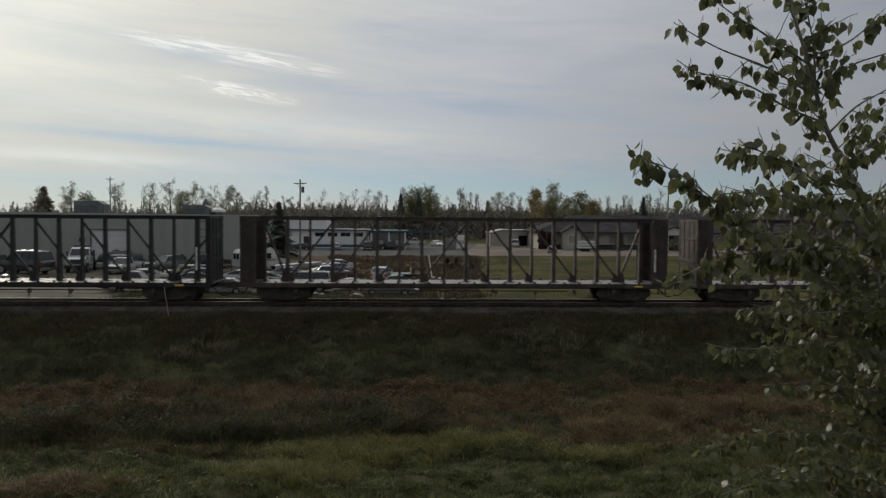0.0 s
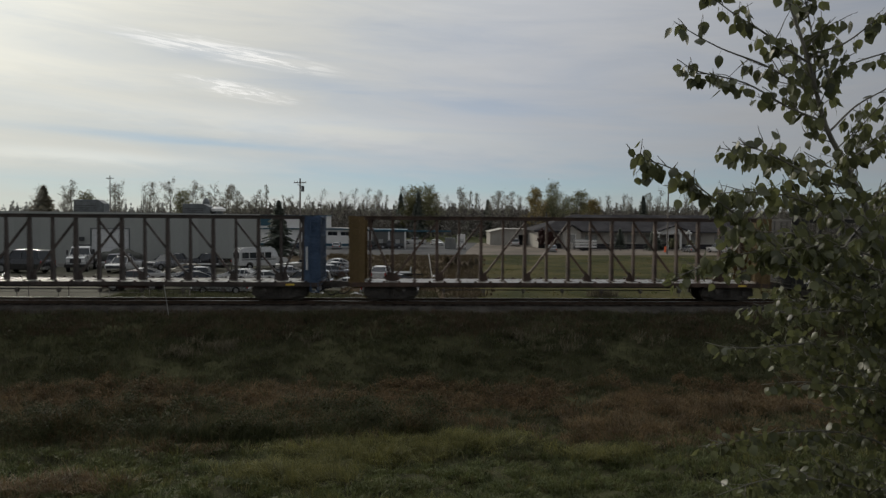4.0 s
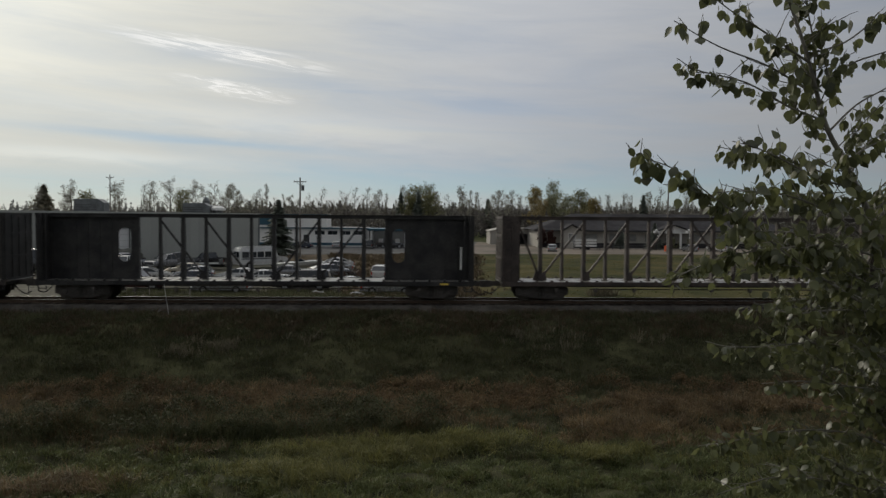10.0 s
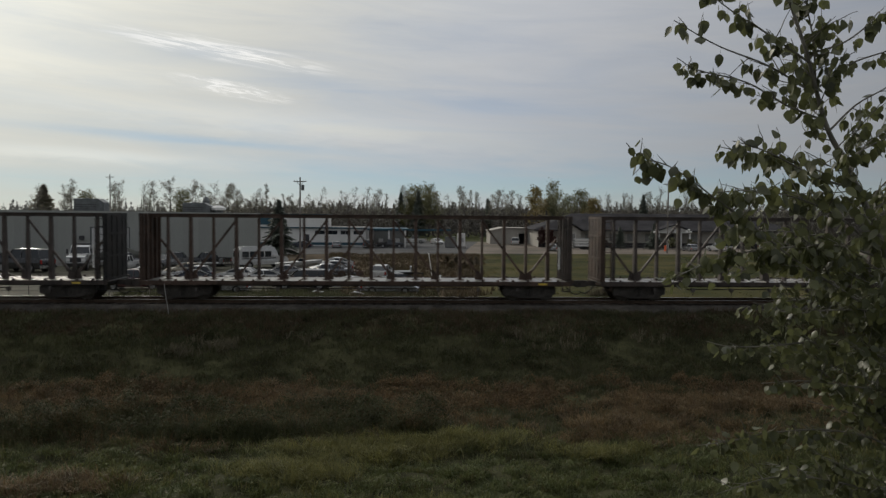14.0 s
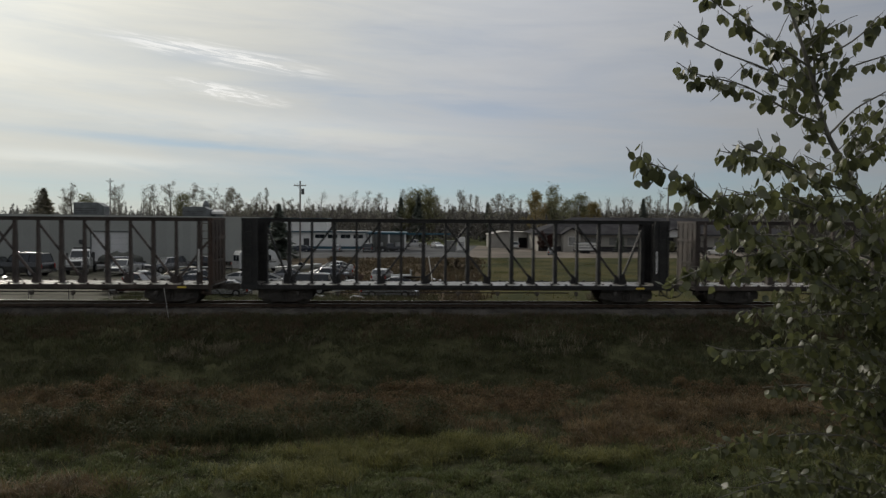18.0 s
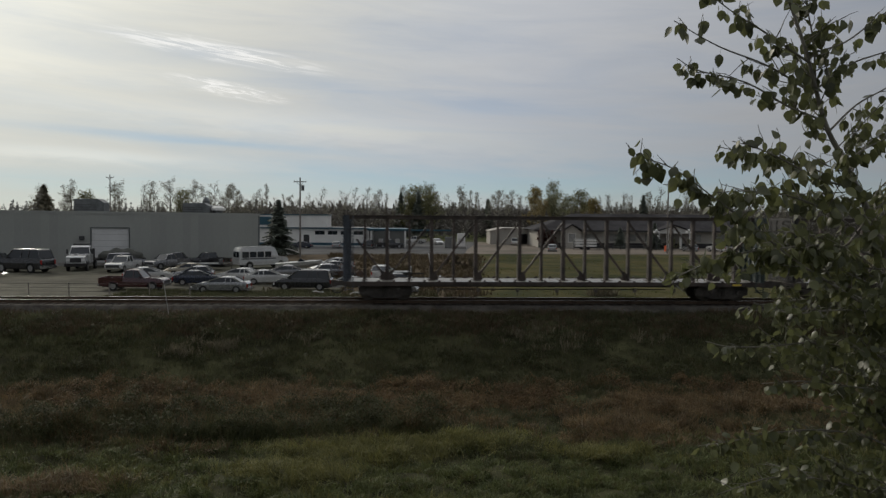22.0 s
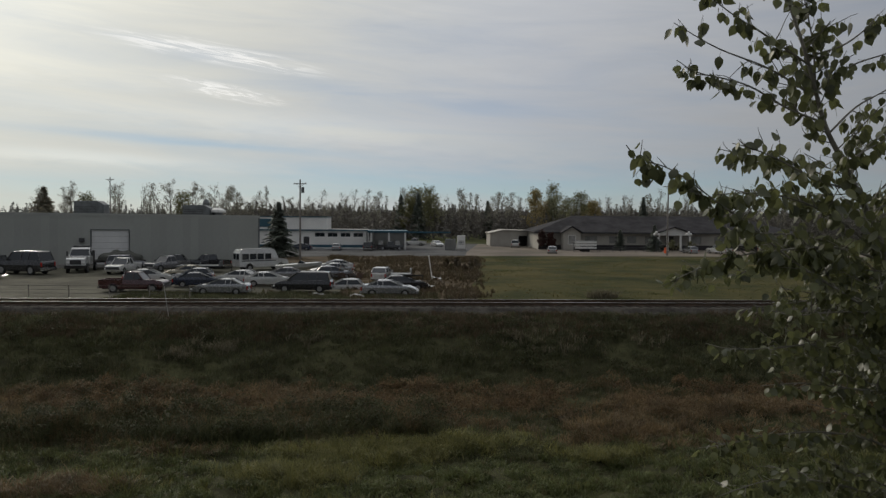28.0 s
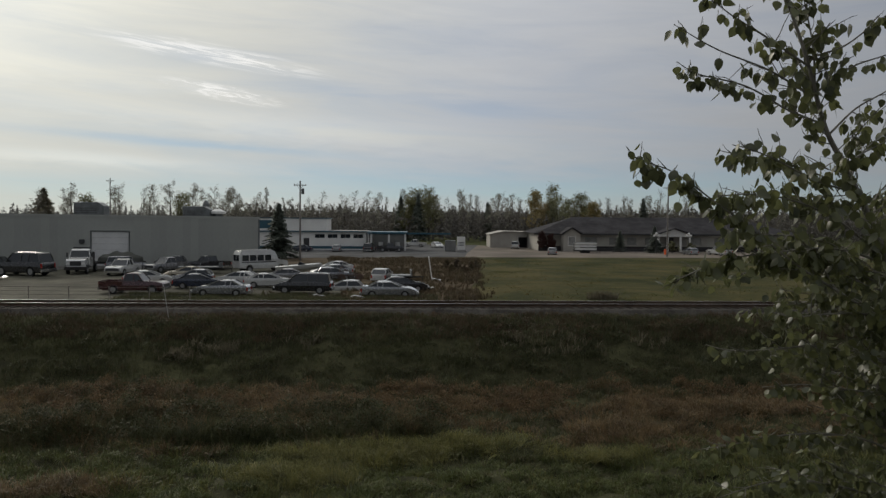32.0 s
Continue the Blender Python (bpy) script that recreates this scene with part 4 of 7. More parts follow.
def vehicle_mesh(kind, what, fill):
    key = (kind, what)
    if key not in VC:
        bm = bmesh.new()
        res = fill(bm)
        bev = {"body": 0.07, "roof": 0.03}.get(what, 0.0)
        VC[key] = mesh_of(what, bm, M["under"], bevel=bev)
        if what in ("body", "roof"):
            VC[key].shade_smooth()
            VC[key].set_sharp_from_angle(angle=radians(32))
    return VC[key]


def vehicle(kind, paint, x, y, rz, label, z=YARD, name=None, scale=1.0, sink=0.0, cat=None):
    L, W, (b0, b1, b2, b3), (c0, c1, c2, c3), H, (w0, w1), R, G = KIND[kind]
    hw = W / 2
    v = thing(name or {"sedan": "sedan", "hatch": "hatchback", "suv": "suv", "van": "van", "pickup": "pickup_truck"}[kind],
              pose(x, y, z - sink, 0, 0, rz) @ pose(-L / 2, 0, 0), label, cat or {"pickup": "pickup truck", "van": "van", "suv": "car"}.get(kind, "car"), "parked vehicles")
    pt = PAINT[paint]
    vm = lambda what, fill: vehicle_mesh(kind, what, fill)

    def body(bm):
        low = arch(w0, R + 0.07, G + 0.06) + arch(w1, R + 0.07, G + 0.06)
        top = [(L - 0.04, G + 0.1), (L, G + 0.2), (L, 0.55 * b3 + 0.1), (L - 0.06, b3 - 0.1), (L - 0.22, b3), ((L + c3) / 2, b3 * 0.38 + b2 * 0.62 + 0.02), (c3, b2)]
        if kind == "pickup":
            top += [(c0, b1), (c0 - 0.02, 0.72), (0.1, 0.72), (0.02, 0.6)]
        else:
            top += [(c0, b1), (c0 * 0.5, (b0 + b1) / 2 + 0.015), (0.12, b0), (0.0, b0 - 0.14), (0.0, G + 0.25)]
        taper(bm, [(0.03, G + 0.1)] + low + top, lambda z: hw - max(0, z - 0.75) * 0.16 - max(0, 0.45 - z) * 0.2, 0.13 if kind in ("sedan", "hatch", "van") else 0.06)
        if kind == "pickup":
            for s in (-1, 1):
                box(bm, (0.06, s * (hw - 0.03), 0.7), (c0 - 0.02, s * (hw - 0.13), b1))
            box(bm, (0.0, -hw + 0.03, 0.6), (0.09, hw - 0.03, b1))

    wz = lambda z: hw - 0.075 - max(0, z - b1) * 0.3

    def cabin(bm):
        taper(bm, [(c0 + 0.04, b1 - 0.03), (c1 + 0.05, H - 0.05), (c2 - 0.05, H - 0.05), (c3 - 0.05, b2 - 0.03)], wz)

    def roof(bm):
        taper(bm, [(c1 - 0.03, H - 0.1), (c1 + 0.1, H - 0.03), (c1 + 0.4, H + 0.01), ((c1 + c2) / 2, H + 0.035), (c2 - 0.35, H + 0.01), (c2 + 0.06, H - 0.1)], lambda z: wz(z) + 0.02 - max(0, z - H + 0.04) * 1.2)

    def pillar(bm, xa, xb, w, s):
        beam(bm, (xa, s * (wz(b1) + 0.005), b1 - 0.02), (xb, s * (wz(H - 0.06) + 0.008), H - 0.05), w, 0.05)

    link("body", vm("body", body), v, mat=pt)
    cab = link("cabin_glass", vm("cabin_glass", cabin), v, "dark window glass", mat=M["window"])
    link("roof", vm("roof", roof), v, mat=pt)
    mid = [(c0 + c3) / 2 + 0.0] if kind in ("pickup", "hatch") else [c1 + (c2 - c1) * 0.48, c1 + (c2 - c1) * 0.1] if kind == "sedan" else [c2 - 0.95, c1 + 0.95]
    for i, (xa, xb, w) in enumerate([(c0 + 0.06, c1 + 0.06, 0.12), (c3 - 0.06, c2 - 0.04, 0.08)] + [(m, m - 0.03, 0.1) for m in mid]):
        for s in (-1, 1):
            link("pillar", vm("pillar%d_%d" % (i, s), lambda bm: pillar(bm, xa, xb, w, s)), v, mat=pt)
    for xw in (w0, w1):
        for s in (-1, 1):
            def tyre(bm):
                beam(bm, (0, -0.1, 0), (0, 0.1, 0), 2 * R, sides=16)

            def rim(bm):
                beam(bm, (0, 0.06, 0), (0, 0.115, 0), 1.25 * R, sides=12)
                beam(bm, (0, 0.1, 0), (0, 0.135, 0), 0.4 * R, sides=8)
            ty = link("tyre", vm("tyre", tyre), v, m=pose(xw, s * (hw - 0.13), R, 0, 0, 0 if s > 0 else 180), mat=M["tyre"])
            link("rim", vm("rim", rim), ty, mat=M["rim"])
    link("underbody", vm("underbody", lambda bm: box(bm, (0.2, -hw + 0.3, G - 0.02), (L - 0.2, hw - 0.3, 0.6))), v, mat=M["under"])
    bump = M["chrome"] if kind in ("pickup", "suv") else pt
    link("front_bumper", vm("front_bumper", lambda bm: box(bm, (L - 0.06, -hw + 0.04, G + 0.06), (L + 0.1, hw - 0.04, G + 0.28))), v, mat=bump)
    link("rear_bumper", vm("rear_bumper", lambda bm: box(bm, (-0.1, -hw + 0.04, G + 0.06), (0.06, hw - 0.04, G + 0.28))), v, mat=bump)
    link("grille", vm("grille", lambda bm: box(bm, (L - 0.07, -hw * (0.8 if kind in ("suv", "pickup") else 0.55), b3 * 0.56), (L + 0.035, hw * (0.8 if kind in ("suv", "pickup") else 0.55), b3 * 0.85))), v, mat=M["trim_dark"])
    for s in (-1, 1):
        link("headlight", vm("headlight", lambda bm: box(bm, (-0.09, -0.16, -0.08), (0.025, 0.16, 0.08))), v, m=pose(L, s * hw * 0.76, b3 * 0.72), mat=M["lamp"])
        link("tail_light", vm("tail_light", lambda bm: box(bm, (-0.02, -0.07, -0.16), (0.08, 0.07, 0.16))), v, m=pose(0, s * (hw - 0.13), b0 - 0.28), mat=M["tail"])
        link("mirror", vm("mirror", lambda bm: box(bm, (-0.06, -0.1, -0.07), (0.05, 0.1, 0.07))), v, m=pose(c3 - 0.35, s * (hw + 0.05), b2 + 0.06), mat=pt)
    return v


def bus(x, y, rz):
    b = thing("small_bus", pose(x, y, YARD, 0, 0, rz) @ pose(-3.2, 0, 0), "white short bus with a rounded roof", "bus", "parked vehicles")
    bm = bmesh.new()
    prof = [(0, 0.55), (0, 2.2), (0.25, 2.65), (0.9, 2.78), (4.2, 2.78), (4.7, 2.6), (5.0, 2.0), (5.15, 1.55), (6.3, 1.4), (6.5, 1.1), (6.5, 0.55)]
    taper(bm, prof + list(reversed(arch(5.5, 0.48, 0.5))) + list(reversed(arch(1.3, 0.48, 0.5))), lambda z: 1.08 - max(0, z - 1.8) * 0.22)
    part("body", bm, PAINT["white"], b, bevel=0.06)
    for s in (-1, 1):
        for i in range(4):
            xx = 0.35 + i * 1.0
            bm = bmesh.new()
            box(bm, (xx, s * 1.09 - 0.03, 1.45), (xx + 0.8, s * 1.05 + 0.03, 2.15))
            part("side_window", bm, M["window"], b)
        for xw in (1.3, 5.5):
            bm = bmesh.new()
            beam(bm, (xw, s * 0.85, 0.42), (xw, s * 1.08, 0.42), 0.84, sides=16)
            ty = part("tyre", bm, M["tyre"], b)
            bm = bmesh.new()
            beam(bm, (xw, s * 1.0, 0.42), (xw, s * 1.1, 0.42), 0.45, sides=12)
            part("rim", bm, M["rim"], ty)
    for s in (-1, 1):
        bm = bmesh.new()
        box(bm, (-0.03, 0.1 if s > 0 else -0.8, 1.45), (0.04, 0.8 if s > 0 else -0.1, 2.15))
        part("rear_window", bm, M["window"], b)
    bm = bmesh.new()
    taper(bm, [(4.77, 2.5), (5.12, 1.62), (5.16, 1.62), (4.81, 2.5)], lambda z: 0.85)
    part("windscreen", bm, M["window"], b)
    wall_box(b, "bumper", (6.45, -1.05, 0.5), (6.62, 1.05, 0.75), M["chrome"], bevel=0.02)
    wall_box(b, "stripe", (0.3, -1.1, 1.22), (4.8, -1.07, 1.32), M["trim_dark"])
    return b


def boat(x, y, rz):
    t = thing("motor_boat", pose(x, y, YARD, 0, 0, rz), "pale motor boat on a low trailer", "boat", "parked vehicles")
    bm = bmesh.new()
    rings = []
    for i in range(9):
        u = i / 8
        w = 0.95 * math.sqrt(max(0.0, 1 - u ** 3)) + 0.02
        zt, zb = 1.25 + 0.35 * u, 0.55 + 0.6 * u ** 3
        rings.append([bm.verts.new((-2.6 + 5.2 * u, yy, zz)) for yy, zz in ((-w, zt), (-w * 0.85, (zt + zb) / 2), (0, zb), (w * 0.85, (zt + zb) / 2), (w, zt), (w * 0.7, zt + 0.05), (-w * 0.7, zt + 0.05))])
    for a, b in zip(rings, rings[1:]):
        for i in range(7):
            bm.faces.new((a[i], a[(i + 1) % 7], b[(i + 1) % 7], b[i]))
    bm.faces.new(rings[0])
    bm.faces.new(list(reversed(rings[-1])))
    part("hull", bm, PAINT["white"], t, smooth=False)
    bm = bmesh.new()
    taper(bm, [(-0.2, 1.3), (0.1, 1.75), (0.3, 1.75), (0.9, 1.42)], lambda z: 0.6)
    part("windshield", bm, M["window"], t)
    bm = bmesh.new()
    box(bm, (-2.4, -0.7, 0.4), (2.4, -0.62, 0.5))
    box(bm, (-2.4, 0.62, 0.4), (2.4, 0.7, 0.5))
    box(bm, (2.3, -0.66, 0.4), (2.4, 0.66, 0.5))
    box(bm, (2.4, -0.05, 0.4), (3.8, 0.05, 0.5))
    box(bm, (-1.2, -0.9, 0.25), (-1.1, 0.9, 0.56))
    beam(bm, (3.7, 0, 0), (3.7, 0, 0.45), 0.07, sides=6)
    part("trailer_frame", bm, M["under"], t)
    for s in (-1, 1):
        bm = bmesh.new()
        beam(bm, (-1.15, s * 0.85, 0.3), (-1.15, s * 1.02, 0.3), 0.6, sides=14)
        part("tyre", bm, M["tyre"], t)


def work_truck(x, y, rz):
    """A medium work truck with a bonnet, a tall cab and a flat body behind it."""
    t = thing("work_truck", pose(x, y, YARD, 0, 0, rz) @ pose(-3.6, 0, 0), "white work truck with a dark grille and roof bar", "truck", "parked vehicles")
    bm = bmesh.new()
    taper(bm, [(4.2, 0.75), (4.2, 1.75), (4.35, 1.8), (5.9, 1.62), (6.1, 1.5), (6.15, 0.8)], lambda z: 1.02 - max(0, z - 1.3) * 0.18, 0.05)
    part("bonnet", bm, PAINT["white"], t, bevel=0.05)
    bm = bmesh.new()
    taper(bm, [(2.7, 0.75), (2.7, 1.75), (4.3, 1.75), (4.3, 0.75)], lambda z: 1.08)
    part("cab", bm, PAINT["white"], t, bevel=0.04)
    bm = bmesh.new()
    taper(bm, [(2.8, 1.74), (2.85, 2.5), (3.75, 2.5), (4.22, 1.74)], lambda z: 1.05 - max(0, z - 1.75) * 0.2)
    part("cab_glass", bm, M["window"], t, "dark window glass")
    bm = bmesh.new()
    taper(bm, [(2.72, 2.46), (2.85, 2.62), (3.6, 2.64), (3.85, 2.46)], lambda z: 0.95)
    part("cab_roof", bm, PAINT["white"], t, bevel=0.03)
    for s in (-1, 1):
        bm = bmesh.new()
        beam(bm, (4.2, s * 1.04, 1.74), (3.76, s * 0.9, 2.5), 0.1, 0.06)
        beam(bm, (2.8, s * 1.05, 1.74), (2.86, s * 0.91, 2.5), 0.12, 0.06)
        part("pillar", bm, PAINT["white"], t)
        wall_box(t, "mirror", (4.0, s * 1.3 - 0.08, 1.75), (4.1, s * 1.3 + 0.08, 2.25), M["trim_dark"])
        wall_box(t, "headlight", (6.08, s * 0.75 - 0.17, 1.08), (6.18, s * 0.75 + 0.17, 1.3), M["lamp"])
        wall_box(t, "wheel_arch", (4.75, s * 1.0 - 0.12, 0.7), (5.85, s * 1.0 + 0.12, 1.05), M["trim_dark"], bevel=0.06)
        for xw in (5.3, 1.2):
            bm = bmesh.new()
            beam(bm, (xw, s * 0.82, 0.45), (xw, s * 1.06, 0.45), 0.9, sides=18)
            ty = part("tyre", bm, M["tyre"], t)
            bm = bmesh.new()
            beam(bm, (xw, s * 1.0, 0.45), (xw, s * 1.08, 0.45), 0.5, sides=12)
            part("rim", bm, M["rim"], ty)
    wall_box(t, "grille", (6.12, -0.55, 0.95), (6.2, 0.55, 1.42), M["trim_dark"])
    wall_box(t, "bumper", (6.1, -1.1, 0.5), (6.32, 1.1, 0.85), M["under"], bevel=0.03)
    wall_box(t, "roof_bar", (3.0, -0.85, 2.68), (3.3, 0.85, 2.84), M["trim_dark"], bevel=0.03)
    wall_box(t, "flat_body", (-0.6, -1.2, 0.95), (2.6, 1.2, 1.12), M["under"])
    wall_box(t, "headboard", (2.5, -1.2, 1.13), (2.6, 1.2, 2.3), M["under"])
    wall_box(t, "chassis", (-0.5, -0.45, 0.55), (5.9, 0.45, 0.9), M["under"])
    return t


def tarped_load(x, y, rz):
    """A trailer with a rounded heap under a dark tarpaulin."""
    t = thing("covered_trailer", pose(x, y, YARD, 0, 0, rz), "trailer with a rounded load under a dark tarpaulin", "trailer", "parked vehicles")
    bm = bmesh.new()
    rings = []
    for i in range(13):
        u = i / 12
        w = 1.15 * math.sin(math.pi * (0.06 + 0.88 * u)) ** 0.35
        h = 1.25 * math.sin(math.pi * (0.08 + 0.84 * u)) ** 0.6 * (1 + 0.12 * math.sin(i * 1.7))
        rings.append([bm.verts.new((-2.6 + 5.2 * u, w * math.cos(a), 1.1 + h * math.sin(a) ** 0.8)) for a in [math.pi * j / 10 for j in range(11)]])
    for p, q in zip(rings, rings[1:]):
        for j in range(10):
            bm.faces.new((p[j], q[j], q[j + 1], p[j + 1]))
    bm.faces.new(rings[0])
    bm.faces.new(list(reversed(rings[-1])))
    part("tarpaulin", bm, M["tarp"], t, smooth=True)
    wall_box(t, "deck", (-2.8, -1.2, 0.85), (2.8, 1.2, 1.08), M["under"])
    for s in (-1, 1):
        for dx in (-0.6, 0.4):
            bm = bmesh.new()
            beam(bm, (dx, s * 0.95, 0.42), (dx, s * 1.15, 0.42), 0.84, sides=14)
            part("tyre", bm, M["tyre"], t)
    wall_box(t, "drawbar", (2.8, -0.06, 0.7), (4.0, 0.06, 0.85), M["under"])
    wall_box(t, "jack", (3.8, -0.05, 0), (3.9, 0.05, 0.69), M["under"])


def slat_trailer(x, y, rz):
    """A stock trailer with wide white side boards."""
    t = thing("stock_trailer", pose(x, y, YARD, 0, 0, rz), "white stock trailer with slatted side boards", "trailer", "parked vehicles")
    wall_box(t, "deck", (-2.2, -1.0, 0.55), (2.2, 1.0, 0.66), M["under"])
    for s in (-1, 1):
        for z in (0.68, 1.25, 1.82):
            wall_box(t, "side_board", (-2.2, s * 1.0 - 0.03, z), (2.2, s * 1.0 + 0.03, z + 0.36), M["wall_white"], bevel=0.01)
        for dx in (-2.1, -0.7, 0.7, 2.1):
            wall_box(t, "side_post", (dx - 0.05, s * 0.93 - 0.03, 0.67), (dx + 0.05, s * 0.93 + 0.03, 2.2), M["hvac"])
        for dx in (-0.45, 0.45):
            bm = bmesh.new()
            beam(bm, (dx, s * 0.85, 0.36), (dx, s * 1.08, 0.36), 0.72, sides=14)
            part("tyre", bm, M["tyre"], t)
    wall_box(t, "roof", (-2.2, -1.0, 2.2), (2.2, 1.0, 2.26), M["hvac"])
    wall_box(t, "drawbar", (2.2, -0.05, 0.5), (3.3, 0.05, 0.62), M["under"])
    wall_box(t, "jack", (3.1, -0.05, 0), (3.2, 0.05, 0.49), M["under"])


def flat_trailer(x, y, rz, L=5.0, mat="hvac", label="grey flat deck trailer parked in the yard"):
    t = thing("flat_trailer", pose(x, y, YARD, 0, 0, rz), label, "trailer", "parked vehicles")
    wall_box(t, "deck", (-L / 2, -1.1, 0.72), (L / 2, 1.1, 0.85), M[mat], bevel=0.02)
    wall_box(t, "headboard", (L / 2 - 0.1, -1.1, 0.86), (L / 2, 1.1, 1.35), M[mat])
    bm = bmesh.new()
    box(bm, (-L / 2, -0.5, 0.5), (L / 2, -0.4, 0.71))
    box(bm, (-L / 2, 0.4, 0.5), (L / 2, 0.5, 0.71))
    box(bm, (L / 2, -0.06, 0.55), (L / 2 + 1.3, 0.06, 0.68))
    beam(bm, (L / 2 + 1.2, 0, 0), (L / 2 + 1.2, 0, 0.6), 0.08, sides=6)
    part("chassis", bm, M["under"], t)
    for s in (-1, 1):
        for dx in (-0.9, -0.1):
            bm = bmesh.new()
            beam(bm, (dx, s * 0.85, 0.34), (dx, s * 1.05, 0.34), 0.68, sides=14)
            part("tyre", bm, M["tyre"], t)


for row in (
    ("suv", "black", -47.0, 87.0, 168, "black four wheel drive parked on gravel"),
    ("pickup", "black", -54.2, 93.3, 10, "black pickup truck parked on gravel"),
    ("pickup", "white", -37.4, 89.7, -92, "white pickup truck facing the railway"),
    ("suv", "grey", -39.8, 96.6, 20, "dark wagon parked in front of the loading door"),
    ("pickup", "grey", -34.1, 94.9, -120, "dark grey pickup truck among parked cars"),
    ("pickup", "black", -34.1, 98.6, 15, "black pickup truck near the warehouse wall"),
    ("pickup", "black", -30.3, 99.2, 160, "black pickup truck with a bare bed"),
    ("pickup", "red", -27.2, 67.6, 1, "dark red pickup truck with a long bed"),
    ("sedan", "white", -29.6, 77.1, 15, "white sedan parked behind the red pickup"),
    ("sedan", "beige", -28.1, 83.9, -160, "pale beige sedan parked in the yard"),
    ("hatch", "silver", -25.7, 78.6, 188, "silver hatchback with glinting windscreen"),
    ("sedan", "navy", -23.2, 73.1, 8, "dark blue sedan parked in the yard"),
    ("sedan", "silver", -19.1, 66.1, 181, "silver sedan parked next to the tracks"),
    ("sedan", "white", -20.5, 76.8, 170, "white sedan parked between other cars"),
    ("sedan", "white", -16.9, 74.5, 12, "white sedan half hidden by a dark van"),
    ("sedan", "grey", -17.0, 81.5, 190, "grey sedan parked in the yard"),
    ("van", "black", -12.5, 68.9, 180, "dark van with a pale roof edge"),
    ("sedan", "silver", -13.1, 89.7, 205, "silver sedan with a bright windscreen"),
    ("sedan", "white", -13.7, 96.6, 195, "white sedan parked at the yard edge"),
    ("hatch", "grey", -11.8, 83.6, 15, "grey hatchback at the yard edge"),
    ("sedan", "silver", -4.56, 65.9, 0, "pale silver sedan parked by the tracks"),
    ("sedan", "black", -3.75, 71.2, 8, "dark sedan parked in brown weeds"),
    ("hatch", "white", -6.5, 82.7, 82, "small white car standing in brown weeds"),
    ("hatch", "silver", -21.7, 157.0, 92, "silver hatchback on the forecourt"),
    ("suv", "black", -15.2, 157.5, 88, "dark four wheel drive on the forecourt"),
    ("sedan", "navy", -29.0, 156.0, 175, "dark sedan in front of the white garage"),
    ("pickup", "black", -11.0, 159.6, 5, "black pickup truck at the canopy"),
    ("pickup", "white", -6.8, 187.0, 170, "white pickup truck beyond the canopy"),
    ("sedan", "white", -1.46, 182.0, -70, "white sedan beside the forecourt"),
    ("suv", "white", 16.9, 179.8, 85, "white four wheel drive at the open bay"),
    ("hatch", "silver", 21.3, 149.9, 85, "silver hatchback on the driveway"),
    ("pickup", "grey", 66.6, 154.6, 5, "grey pickup truck beside the drive"),
    ("hatch", "silver", 49.6, 154.1, 100, "silver four wheel drive by the porch"),
    ("pickup", "white", 54.9, 152.4, 110, "white pickup truck beside the lawn"),
    ("sedan", "white", 76.8, 154.4, 175, "white sedan far along the drive"),
):
    v = vehicle(*row)
    if row[5] in ("black four wheel drive parked on gravel",):
        v.scale = (1.28, 1.28, 1.48)
vehicle("hatch", "white", -9.5, 72.3, 184, "scrapped white hatchback sunk in weeds by the tracks", sink=0.5)
bus(-23.0, 96.6, 38)
work_truck(-43.2, 91.6, -77).scale = (1.08, 1.08, 1.1)
tarped_load(-41.0, 97.5, 8)
boat(-16.4, 87.2, 12)
flat_trailer(-4.42, 81.1, 6, 2.2, "hvac", "low grey trailer standing in brown weeds")
flat_trailer(-29.3, 92.5, 5)
slat_trailer(29.3, 158.5, 3)

# ---- woods ----
def blades(name, count, area, h, w, mat, seed, lean=0.35, clump=0, spread=0.06, comb=0.0):
    """Grass: bent tapering blades over area(rng) -> (x, y, z, height factor)."""
    rng = random.Random(seed)
    vs, fs = [], []
    made = 0
    while made < count:
        p = area(rng)
        if p is None:
            continue
        cx, cy, cz, k = p
        way = rng.uniform(0, 6.283)
        for _ in range(max(1, clump)):
            made += 1
            x = cx + (rng.gauss(0, spread) if clump else 0)
            y = cy + (rng.gauss(0, spread) if clump else 0)
            hh = h * k * rng.uniform(0.5, 1.3)
            a = way + rng.gauss(0, 0.5) if rng.random() < comb else rng.uniform(0, 6.283)
            d = rng.uniform(0.1, 1.0) * lean * hh
            dx, dy = math.cos(a) * d, math.sin(a) * d
            hh *= 1.0 / math.sqrt(1 + (d / hh) ** 2)
            ww = w * rng.uniform(0.6, 1.4)
            wa = rng.uniform(0, 6.283)
            wx, wy = math.cos(wa) * ww / 2, math.sin(wa) * ww / 2
            b = len(vs)
            vs += [(x - wx, y - wy, cz - 0.03), (x + wx, y + wy, cz - 0.03), (x - wx * 0.8 + dx * 0.35, y - wy * 0.8 + dy * 0.35, cz + hh * 0.6), (x + wx * 0.8 + dx * 0.35, y + wy * 0.8 + dy * 0.35, cz + hh * 0.6), (x + dx, y + dy, cz + hh * 0.95)]
            fs += [(b, b + 1, b + 3, b + 2), (b + 2, b + 3, b + 4)]
    ob = raw(name, vs, fs, mat)
    return tagged(ob, kind="stuff")


